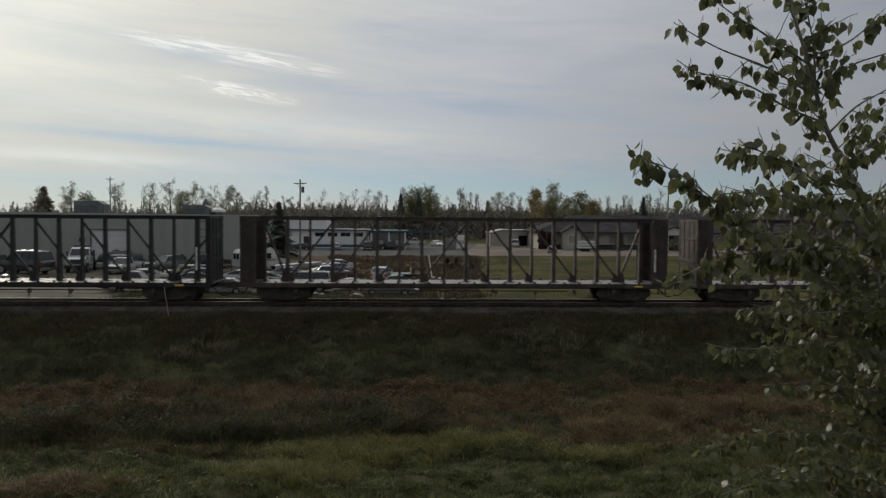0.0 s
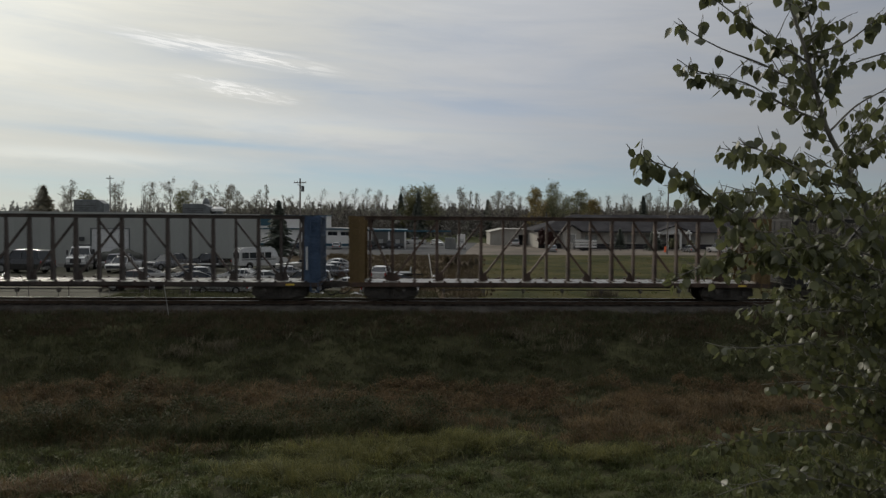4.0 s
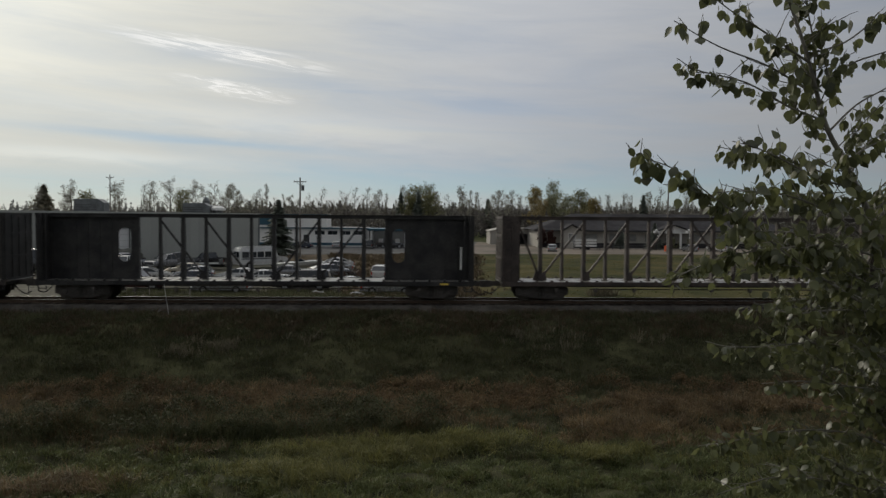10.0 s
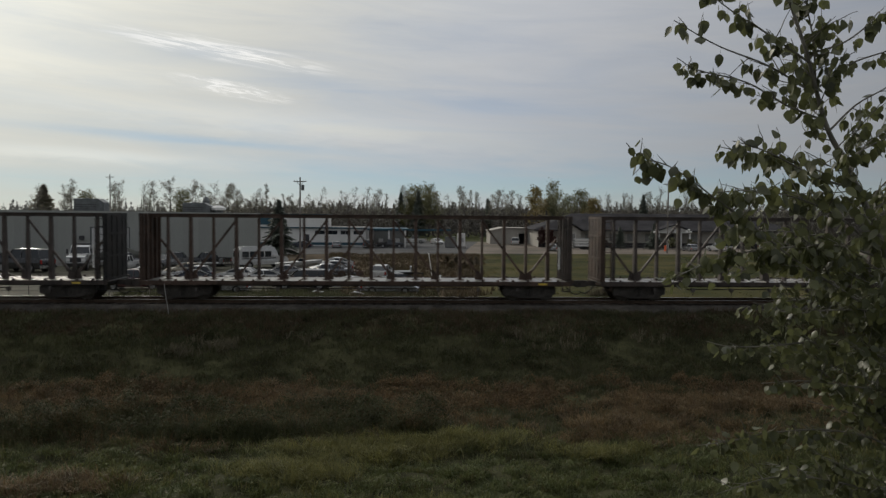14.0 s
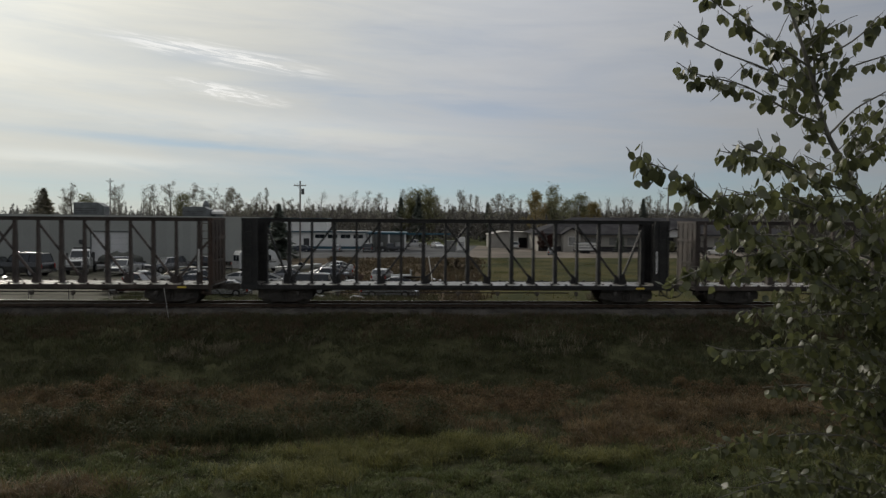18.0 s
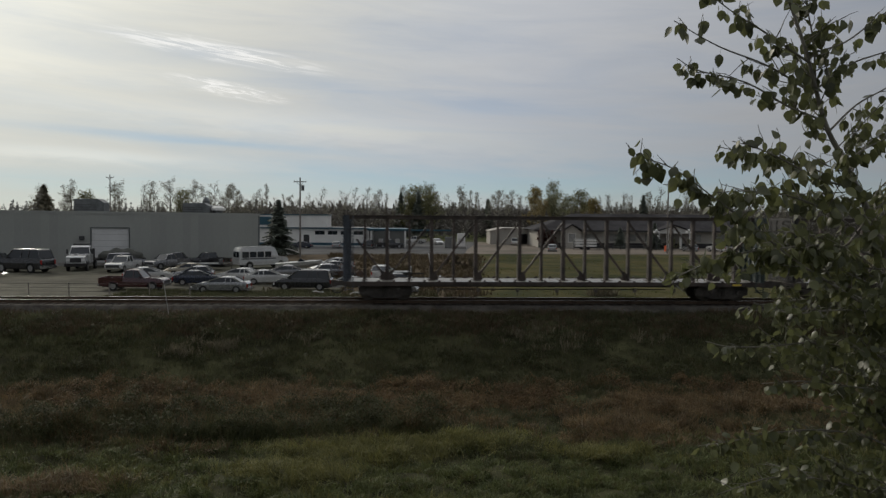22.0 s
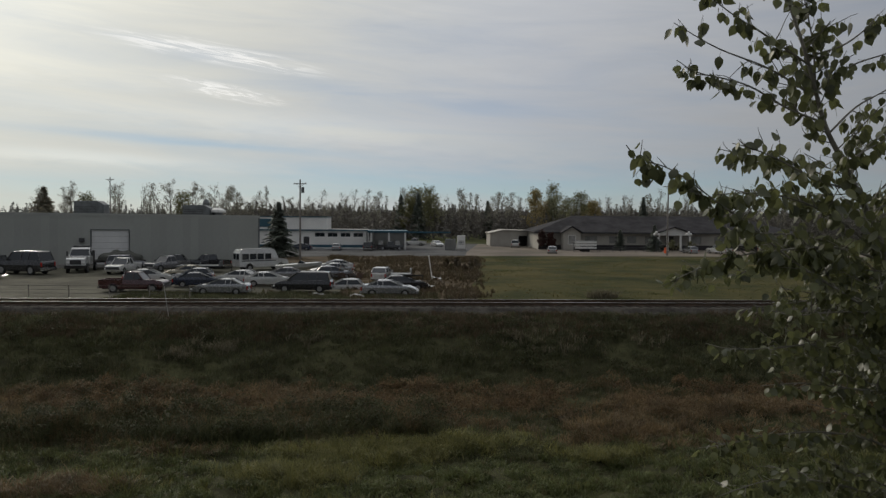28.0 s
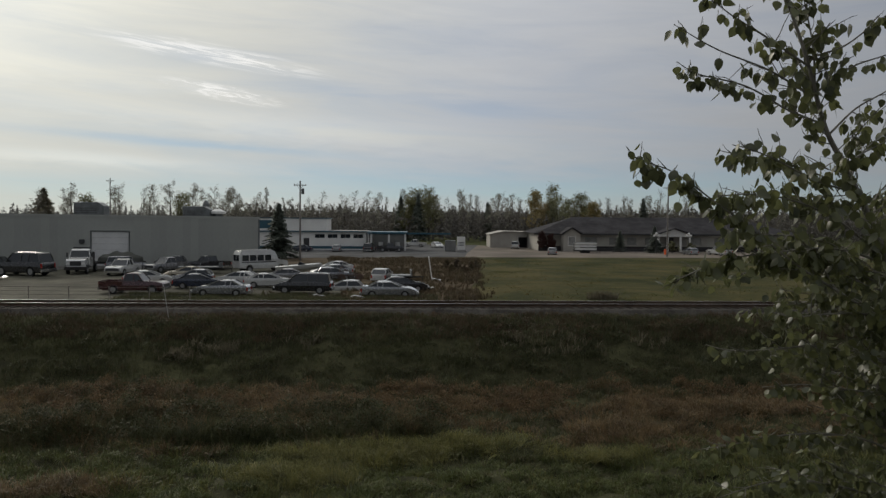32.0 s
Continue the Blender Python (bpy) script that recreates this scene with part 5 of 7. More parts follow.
G = {
    "spruce": foliage("spruce_needles", (0.075, 0.088, 0.075), (0.15, 0.168, 0.13), 0.4, 0.2),
    "larch": foliage("fading_larch_needles", (0.22, 0.2, 0.15), (0.4, 0.36, 0.26), 0.5, 0.5),
    # distant woods: haze is put into the colour as a paler grey
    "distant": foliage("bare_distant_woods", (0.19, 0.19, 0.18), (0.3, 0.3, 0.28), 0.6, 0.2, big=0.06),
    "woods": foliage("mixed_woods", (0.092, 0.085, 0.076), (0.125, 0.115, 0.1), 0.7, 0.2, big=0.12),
    "yellow": foliage("turning_leaves", (0.16, 0.135, 0.055), (0.28, 0.21, 0.085), 0.5, 0.3),
    "olive": foliage("olive_leaves", (0.1, 0.105, 0.05), (0.19, 0.18, 0.085), 0.5, 0.25),
    "dull": foliage("thin_autumn_leaves", (0.145, 0.138, 0.11), (0.25, 0.235, 0.185), 0.5, 0.3),
    "redbush": foliage("red_brown_leaves", (0.035, 0.014, 0.012), (0.07, 0.03, 0.022), 0.4, 0.2),
    "lawn": foliage("short_grass", (0.04, 0.054, 0.018), (0.14, 0.155, 0.055), 0.5, 0.3, third=(0.1, 0.085, 0.04), big=1.3),
    "brown": foliage("dry_tall_grass", (0.066, 0.05, 0.03), (0.23, 0.16, 0.08), 0.6, 0.35, third=(0.06, 0.06, 0.026), big=1.1),
    "weeds": foliage("dark_weeds", (0.034, 0.04, 0.02), (0.105, 0.11, 0.05), 0.65, 0.3, third=(0.1, 0.08, 0.045), big=0.9),
    "russet": foliage("russet_dry_weeds", (0.062, 0.043, 0.026), (0.2, 0.135, 0.07), 0.55, 0.35, spec=0.08, third=(0.045, 0.046, 0.02), big=1.0),
    # darker copy of the weeds, with shade put into its colour
    "shadeweed": foliage("shade_dark_weeds", (0.024, 0.028, 0.013), (0.075, 0.08, 0.036), 0.5, 0.3, spec=0.08, third=(0.07, 0.05, 0.028), big=1.2),
    "tussock": foliage("tussock_grass", (0.06, 0.066, 0.022), (0.22, 0.205, 0.07), 0.5, 0.35, big=1.6),
    "turf": foliage("olive_turf", (0.06, 0.078, 0.02), (0.145, 0.12, 0.045), 0.8, 0.35, third=(0.13, 0.1, 0.045), big=0.13),
    "yardweed": foliage("brown_yard_weeds", (0.05, 0.04, 0.026), (0.12, 0.088, 0.05), 0.6, 0.3, third=(0.07, 0.07, 0.03), big=0.5),
    "pale": foliage("pale_seed_heads", (0.1, 0.09, 0.06), (0.19, 0.165, 0.11), 0.3, 0.3),
    "redweeds": foliage("reddish_weeds", (0.064, 0.044, 0.027), (0.12, 0.086, 0.05), 0.5, 0.25, third=(0.03, 0.03, 0.014)),
    "poplar": foliage("poplar_leaf", (0.06, 0.067, 0.037), (0.16, 0.17, 0.068), 0.2, 0.44, rough=0.38, spec=0.45, big=3.0),
}
TREES = {}


def limb_points(rng, p, d, length, n, wander):
    pts = [Vector(p)]
    d = Vector(d).normalized()
    for i in range(n):
        d = (d + Vector((rng.gauss(0, wander), rng.gauss(0, wander), rng.gauss(0.05, wander)))).normalized()
        pts.append(pts[-1] + d * length / n)
    return pts


def stick(bm, pts, r0, r1, sides=5):
    tube(bm, pts, r0, r1, sides)


def proto_tree(kind, seed, h):
    """One tree of a kind, at the origin: tapered trunk with limbs, and a crown of many small leaf clumps."""
    rng = random.Random(seed)
    bm = bmesh.new()
    tips = []
    trunk = limb_points(rng, (0, 0, -0.1), (0, 0, 1), h, 7, 0.04)
    stick(bm, trunk, 0.012 * h + 0.03, 0.012, 6)
    vs, fs = [], []

    def leafy(c, r, n, size, flat=1.0):
        for _ in range(n):
            o = Vector((rng.gauss(0, r), rng.gauss(0, r), rng.gauss(0, r * flat)))
            if o.length > 1.7 * r:
                o *= 1.7 * r / o.length
            p = c + o
            u = Vector((rng.gauss(0, 1), rng.gauss(0, 1), rng.gauss(0, 1))).normalized()
            v = u.orthogonal().normalized()
            s = size * rng.uniform(0.6, 1.4)
            b = len(vs)
            vs.extend([p - u * s, p + v * s * 0.55, p + u * s, p - v * s * 0.55])
            fs.append((b, b + 1, b + 2, b + 3))

    if kind == "spruce":
        z = 0.08 * h
        while z < h * 0.97:
            f = z / h
            rad = h * 0.24 * (1 - f) ** 0.85 * rng.uniform(0.75, 1.15) + 0.05
            for i in range(7):
                a = rng.uniform(0, 6.283)
                r = rad * rng.uniform(0.5, 1.15)
                lift = rng.uniform(-0.02, 0.02) * h
                for j in range(7):
                    t = (j + 0.6) / 7
                    c = Vector((math.cos(a) * r * t, math.sin(a) * r * t, z + lift - 0.32 * r * t * t))
                    side = Vector((-math.sin(a), math.cos(a), 0)) * (0.2 + 0.16 * h / 8) * (1.35 - 0.7 * t)
                    out = Vector((math.cos(a), math.sin(a), -0.45)) * r / 5
                    b = len(vs)
                    dz = Vector((0, 0, rng.uniform(-0.3, -0.05)))
                    hang = Vector((0, 0, -rng.uniform(0.16, 0.42) * (1.25 - 0.6 * t)))
                    vs.extend([c - side + dz, c + out * 0.6, c + side + dz, c - out * 0.5])
                    vs.extend([c - out * 0.6, c + out * 0.7, c + out * 0.6 + hang * 0.6, c - out * 0.4 + hang])
                    fs += [(b, b + 1, b + 2, b + 3), (b + 4, b + 5, b + 6, b + 7)]
            z += 0.017 * h * rng.uniform(0.7, 1.3)
    else:
        start, limbs = {"aspen": (0.3, 18), "bare": (0.3, 24), "round": (0.22, 20), "shrub": (0.02, 12), "spire": (0.2, 26)}[kind]
        for i in range(limbs):
            f = start + (0.97 - start) * (i + rng.random()) / limbs
            k = min(6, int(f * 7))
            p = trunk[k].lerp(trunk[k + 1], f * 7 - k)
            a = rng.uniform(0, 6.283)
            up = {"aspen": 0.7, "bare": 1.2, "round": 0.6, "shrub": 0.9, "spire": 1.5}[kind]
            ln = h * {"aspen": 0.3, "bare": 0.26, "round": 0.34, "shrub": 0.6, "spire": 0.15}[kind] * (1.15 - f * 0.85) * rng.uniform(0.7, 1.2)
            pts = limb_points(rng, p, (math.cos(a), math.sin(a), up), ln, 4, 0.16)
            stick(bm, pts, 0.012 + 0.0035 * h * (1 - f), 0.01, 4)
            for j in (1, 2, 3):
                q = limb_points(rng, pts[j], (math.cos(a + rng.uniform(-1.4, 1.4)), math.sin(a + rng.uniform(-1.4, 1.4)), up), ln * 0.45, 3, 0.2)
                stick(bm, q, 0.013, 0.008, 3)
                tips += [q[-1], q[1]]
            tips += [pts[-1], pts[2]]
        for c in tips:
            if kind == "bare":
                if rng.random() < 0.4:
                    leafy(c, h * 0.024, 5, 0.05 + 0.004 * h)
            elif kind == "spire":
                if rng.random() < 0.75:
                    leafy(c, h * 0.02, 4, 0.06 + 0.003 * h)
            elif kind == "aspen":
                if rng.random() < 0.8:
                    leafy(c, h * 0.026, 10, 0.06 + 0.004 * h)
            else:
                leafy(c, h * 0.05, 17, 0.07 + 0.006 * h)
    return bm, vs, fs


def make_tree(key, kind, seed, h, leaf, bark, name, label, cat="tree"):
    bm, vs, fs = proto_tree(kind, seed, h)
    t = thing(name, pose(0, 0, -50), label, cat)
    part("trunk", bm, M[bark], t)
    if fs:
        raw("crown", vs, fs, G[leaf], t)
    TREES[key] = (t, h)
    return t


USED = set()


def plant(key, x, y, h, rz=0.0, z=YARD, group=""):
    t, h0 = TREES[key]
    s = h / h0
    m = pose(x, y, z, 0, 0, rz) @ Matrix.Diagonal((s, s, s, 1))
    if key in USED:
        c = copy_thing(t, pose(x, y, z, 0, 0, rz))
    else:
        USED.add(key)
        c = t
        c.matrix_basis = pose(x, y, z, 0, 0, rz)
    c.scale = (s, s, s)
    if group:
        c["group"] = group
    return c


for i in range(3):
    make_tree("spruce%d" % i, "spruce", 10 + i, 9, "spruce", "dark_bark", "spruce_tree", "dark green spruce with drooping boughs")
    make_tree("bare%d" % i, "bare", 20 + i, 9, "dull", "bark", "bare_poplar", "nearly bare grey poplar at the edge of the woods")
    make_tree("spire%d" % i, "spire", 70 + i, 9, "dull", "bark", "slender_poplar", "slender half bare poplar at the edge of the woods")
    make_tree("aspen%d" % i, "aspen", 30 + i, 9, "dull", "bark", "aspen_tree", "thin aspen with sparse dull autumn leaves")
make_tree("larch", "spruce", 15, 9, "larch", "dark_bark", "larch_tree", "broad brownish larch behind the warehouse")
for i in range(2):
    make_tree("olive%d" % i, "round", 40 + i, 8, "olive", "dark_bark", "broadleaf_tree", "broad olive green tree behind the road")
    make_tree("yellow%d" % i, "round", 50 + i, 8, "yellow", "dark_bark", "autumn_tree", "tree with turning yellow green leaves")
make_tree("redbush", "round", 60, 2.2, "redbush", "dark_bark", "red_bush", "rounded dark red bush by the house", "bush")
make_tree("weedbush", "shrub", 61, 2.0, "yardweed", "dark_bark", "brush_clump", "brown brushy clump of tall weeds", "bush")
make_tree("greenbush", "shrub", 62, 2.0, "olive", "dark_bark", "green_bush", "dark green bush beside the porch", "bush")


def wood_edge():
    rng = random.Random(77)
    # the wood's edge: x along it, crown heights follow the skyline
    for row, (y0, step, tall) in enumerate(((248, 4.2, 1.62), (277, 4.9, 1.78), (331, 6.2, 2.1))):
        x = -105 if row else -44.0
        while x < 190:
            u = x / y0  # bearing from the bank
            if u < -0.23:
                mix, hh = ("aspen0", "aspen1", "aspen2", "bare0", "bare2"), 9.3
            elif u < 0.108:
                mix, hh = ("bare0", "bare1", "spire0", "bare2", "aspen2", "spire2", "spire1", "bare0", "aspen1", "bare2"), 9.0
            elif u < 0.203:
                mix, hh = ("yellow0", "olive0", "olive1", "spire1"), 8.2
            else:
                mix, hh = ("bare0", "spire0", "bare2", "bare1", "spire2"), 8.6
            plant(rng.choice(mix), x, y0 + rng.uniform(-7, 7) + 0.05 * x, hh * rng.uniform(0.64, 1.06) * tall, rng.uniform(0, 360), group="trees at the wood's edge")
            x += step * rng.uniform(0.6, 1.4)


def leafy_mass(name, label, trees, per, x0, x1, y0, y1, lo, hi, size, mat, seed, floor=0.0):
    """The mass of the woods behind: crowns nobody could count, pointed or rounded, over a low thicket."""
    r = random.Random(seed)
    vs, fs = [], []

    def tuft(p, s):
        u = Vector((r.gauss(0, 1), r.gauss(0, 0.5), r.gauss(0, 1))).normalized() * s
        v = Vector((r.gauss(0, 1), r.gauss(0, 0.5), r.gauss(0, 1))).normalized() * s * 0.6
        b = len(vs)
        vs.extend([p - u, p + v, p + u, p - v])
        fs.append((b, b + 1, b + 2, b + 3))

    for _ in range(trees):
        x, y = r.uniform(x0, x1), r.uniform(y0, y1)
        h = r.uniform(lo, hi) * (1 + 0.14 * noise.noise((x * 0.06, y * 0.05, 3.0)))
        wide, point = r.uniform(0.1, 0.2) * h, r.uniform(0.5, 1.1)
        for _ in range(per):
            f = r.random()
            w = wide * (1 - f) ** point * (0.6 + 0.8 * r.random()) + 0.05
            a = r.uniform(0, 6.283)
            tuft(Vector((x + w * math.cos(a), y + w * math.sin(a), YARD + h * (0.15 + 0.85 * f))), size * r.uniform(0.5, 1.2) * (1.15 - 0.6 * f))
    for _ in range(int(trees * per * 0.8) if floor else 0):
        x, y = r.uniform(x0, x1), r.uniform(y0, y1)
        top = floor * (1 + 0.16 * noise.noise((x * 0.2, y * 0.15, 9.0)) + 0.12 * noise.noise((x * 0.7, y * 0.3, 5.0)))
        tuft(Vector((x, y, YARD + top * r.random() ** 0.8)), size * r.uniform(0.6, 1.2))
    tagged(raw(name, vs, fs, G[mat]), label, "woods", kind="stuff")


def deep_wood():
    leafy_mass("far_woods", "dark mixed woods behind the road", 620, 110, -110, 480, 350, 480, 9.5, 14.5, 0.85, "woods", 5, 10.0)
    leafy_mass("distant_woods", "distant grey brown woods on the horizon, paled for haze", 1100, 50, -900, 950, 650, 850, 11.0, 19.0, 1.7, "distant", 6, 9.0)
    leafy_mass("undergrowth", "dark undergrowth along the edge of the woods", 230, 110, -62, 195, 236, 320, 5.6, 9.0, 0.62, "woods", 7, 7.4)


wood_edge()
deep_wood()
rng = random.Random(8)
for x, y, key, h in ((-27.6, 128.9, "spruce0", 9.5), (-132.5, 254.8, "larch", 16.9), (-96.8, 201.2, "aspen0", 15.2), (-90.5, 212.2, "aspen1", 14.9), (-81.0, 206.6, "bare0", 14.8), (-71.7, 201.2, "aspen2", 15.8),
                     (-108.6, 223.6, "bare1", 14.4), (-115.2, 217.8, "aspen1", 13.9), (-132.6, 223.6, "aspen2", 13.8), (-142.3, 229.6, "olive0", 13.7), (-65.5, 212.2, "aspen0", 14.1), (-91.2, 196.0, "olive0", 11.9), (-84.3, 198.6, "aspen2", 14.9), (-76.7, 203.9, "bare2", 15.3), (-67.5, 198.6, "olive1", 12.8), (-125.6, 212.2, "aspen0", 12.6), (-101.8, 206.6, "aspen1", 12.8), (-60.9, 206.6, "bare1", 15.0), (-58.4, 217.8, "aspen1", 14.6), (-52.7, 223.6, "bare2", 14.1),
                     (30.2, 254.8, "yellow0", 16.0), (39.6, 261.5, "olive0", 18.2), (46.8, 265.0, "olive1", 15.6), (-9.3, 254.8, "olive1", 16.3), (-3.42, 258.2, "olive0", 16.8),
                     (37.9, 164.3, "spruce2", 4.8), (44.2, 160.3, "spruce1", 5.8), (66.3, 254.8, "spruce0", 14.6), (71.3, 254.8, "bare0", 16.3), (79.8, 254.8, "bare1", 16.6), (-11.5, 246.0, "olive0", 12.5), (-8.0, 244.0, "spruce1", 15.5), (-4.6, 245.0, "olive1", 13.5), (-13.8, 250.0, "spruce2", 15.0), (32.0, 247.0, "yellow1", 12.0), (36.5, 246.0, "olive0", 13.5), (14.5, 250.0, "spruce2", 13.0)):
    t = plant(key, x, y, h, rng.uniform(0, 360))
    if key == "spruce0" and x < 0:
        t.scale = (t.scale[0] * 1.5, t.scale[1] * 1.5, t.scale[2])
    if key in ("spruce1", "spruce2") and h < 7:
        t.scale = (t.scale[0] * 1.5, t.scale[1] * 1.5, t.scale[2])
    if key == "larch":
        t.scale = (t.scale[0] * 1.8, t.scale[1] * 1.8, t.scale[2])
plant("redbush", 21.5, 166.6, 4.2, 40)
plant("redbush", 23.4, 165.7, 3.6, 140)
for x, y, h, a in ((1.92, 100.6, 1.50, 0), (3.69, 98.9, 1.31, 80), (0.48, 103.9, 1.21, 200), (2.71, 94.1, 1.06, 120), (1.06, 95.7, 1.06, 300), (4.59, 103.9, 1.21, 30)):
    plant("weedbush", x, y, h, a)
plant("greenbush", 48.1, 161.0, 2.4, 20)
plant("greenbush", 51.9, 161.6, 2.1, 120)


# ---- grass and weeds ----
def zone(s0, s1, q0, q1, keep=None):
    def pick(r):
        q = r.uniform(q0, q1)
        s = r.uniform(s0, s1)
        k = 1.0
        if keep:
            k = keep(s, q)
            if r.random() > k:
                return None
        x, y, z = tq(s, q, land_z(s, q))
        return x, y, z, 0.6 + 0.4 * k
    return pick


def patchy(base, amp, fs, fq, off):
    return lambda s, q: max(0.04, min(1, base + amp * noise.noise((s * fs, q * fq, off))))


tagged(blades("lawn_grass", 170000, zone(-15, 17, -26.5, -16.0, patchy(0.8, 0.9, 0.8, 0.9, 3.0)), 0.2, 0.026, G["lawn"], 1, 1.8, clump=50, spread=0.14, comb=0.85), "short green grass on the near side of the tracks", "grass")
tagged(blades("grass_tussocks", 9000, zone(-16, 17, -25, -15.5, patchy(0.02, 1.3, 0.35, 0.55, 13.0)), 0.34, 0.018, G["tussock"], 9, 1.2, clump=24, spread=0.12, comb=0.7), "yellow green grass tussocks along the mown edge", "grass")
tagged(blades("tall_dry_grass", 52000, zone(-21, 22, -18.0, -9.5, patchy(0.22, 1.5, 0.26, 0.45, 5.0)), 0.5, 0.026, G["brown"], 2, 1.9, clump=30, spread=0.16, comb=0.85), "tall dry brown grass along the ditch", "grass")
tagged(blades("ditch_grass", 70000, zone(-21, 22, -19.0, -8.6, patchy(0.6, 0.9, 0.2, 0.5, 25.0)), 0.28, 0.018, G["weeds"], 12, 1.2, clump=10, spread=0.1, comb=0.5), "dark green grass in the ditch", "grass")
tagged(blades("tall_weed_stand", 26000, zone(-20, 0.5, -16.9, -14.2, lambda s, q: max(0.0, min(1, 0.75 + 0.9 * noise.noise((s * 0.4, q * 0.5, 31.0)) - max(0, s + 3.5) * 0.2))), 0.62, 0.022, G["weeds"], 15, 0.9, clump=20, spread=0.18, comb=0.5), "dense stand of tall dark weeds at the ditch edge", "weeds")
tagged(blades("dry_weed_tops", 9000, zone(-20, 1.0, -16.2, -13.4, lambda s, q: max(0.0, min(1, 0.7 + 0.9 * noise.noise((s * 0.4, q * 0.5, 31.0)) - max(0, s + 3.5) * 0.2))), 0.8, 0.02, G["brown"], 16, 1.1, clump=20, spread=0.16, comb=0.7), "dry brown tops of tall weeds", "weeds")
tagged(blades("slope_weeds", 100000, zone(-25, 26, -11.0, -2.3, patchy(0.62, 0.9, 0.3, 0.6, 2.0)), 0.3, 0.022, G["weeds"], 3, 0.9, clump=12, spread=0.12, comb=0.4), "dark weeds on the embankment slope", "weeds")
tagged(blades("crest_weeds", 30000, zone(-25, 26, -5.4, -1.95, patchy(0.55, 1.1, 0.3, 0.5, 7.0)), 0.32, 0.018, G["redweeds"], 4, 0.7, clump=8, spread=0.1), "reddish brown weeds along the ballast", "weeds")


def weed_clumps(name, label, count, s0, s1, q0, q1, r0, r1, h0, h1, leaf, mat, seed, keep=None, per=560):
    """Bushy weeds: domes of many small leaves on thin stems, dense above and hollow below."""
    r = random.Random(seed)
    vs, fs = [], []
    n = 0
    while n < count:
        s, q = r.uniform(s0, s1), r.uniform(q0, q1)
        if keep and r.random() > keep(s, q):
            continue
        n += 1
        x, y, z = tq(s, q, land_z(s, q))
        rad, h = r.uniform(r0, r1), r.uniform(h0, h1)
        wide = r.uniform(0.8, 1.7)
        for _ in range(int(per * (rad + 0.2) * (h + 0.2))):
            a, d = r.uniform(0, 6.283), math.sqrt(r.random())
            top = h * (1 - 0.75 * d * d) * (0.85 + 0.3 * noise.noise((x * 3 + d * 2, y * 3 + a, 2.0)))
            p = Vector((x + math.cos(a) * d * rad * wide, y + math.sin(a) * d * rad, z + top * (1 - 0.75 * r.random() ** 1.8)))
            u = Vector((r.gauss(0, 1) + math.cos(a) * d, r.gauss(0, 1) + math.sin(a) * d, r.gauss(0.2, 0.7))).normalized()
            v = u.cross(Vector((r.gauss(0, 0.5), r.gauss(0, 0.5), 1))).normalized()
            k = leaf * r.uniform(0.5, 1.4)
            b = len(vs)
            vs += [p - u * k, p + v * k * 0.4, p + u * k, p - v * k * 0.4]
            fs.append((b, b + 1, b + 2, b + 3))
    tagged(raw(name, vs, fs, G[mat]), label, "weeds", kind="stuff")


weed_clumps("weed_stand", "tall bushy weeds at the ditch edge, colour darkened as shade", 210, -16, 0.0, -16.6, -13.2, 0.3, 0.55, 0.6, 1.05, 0.045, "shadeweed", 101, lambda s, q: max(0.0, min(1, 0.75 + 1.0 * noise.noise((s * 0.5, q * 0.5, 31.0)) - max(0, s + 3) * 0.25)))
weed_clumps("brown_weed_stand", "brown dry weeds behind the ditch", 330, -18, 17, -14.2, -9.4, 0.25, 0.6, 0.35, 0.8, 0.042, "russet", 102, patchy(0.5, 1.2, 0.3, 0.5, 44.0))
weed_clumps("slope_bushes", "leafy weeds on the embankment slope, colour darkened as shade", 300, -24, 25, -9.0, -2.8, 0.25, 0.6, 0.2, 0.5, 0.042, "shadeweed", 103, patchy(0.45, 1.2, 0.4, 0.7, 52.0))
weed_clumps("crest_bushes", "reddish brown weeds at the top of the embankment", 150, -24, 25, -4.6, -2.4, 0.2, 0.5, 0.15, 0.36, 0.04, "redweeds", 104, patchy(0.45, 1.2, 0.4, 0.7, 62.0))


def pale_patch(s0, q0, rs, rq):
    def pick(r):
        s, q = r.gauss(s0, rs), r.gauss(q0, rq)
        x, y, z = tq(s, q, land_z(s, q))
        return x, y, z + 0.1, 1.0
    return pick


for i, (s0, q0, rs, rq, n) in enumerate(((-10.7, -6.1, 0.7, 0.3, 420), (-12.2, -6.9, 0.5, 0.25, 240), (-6.6, -5.6, 0.6, 0.3, 110), (3.6, -5.2, 1.2, 0.5, 260), (5.2, -6.2, 1.0, 0.4, 180), (9.6, -5.6, 0.7, 0.3, 100))):
    tagged(blades("pale_weed_clump", n, pale_patch(s0, q0, rs * 0.8, rq * 1.2), 0.34, 0.03, G["pale"], 40 + i, 1.0, clump=8, spread=0.1), "pale dry seed heads on the embankment slope", "weeds", "pale weed clumps")


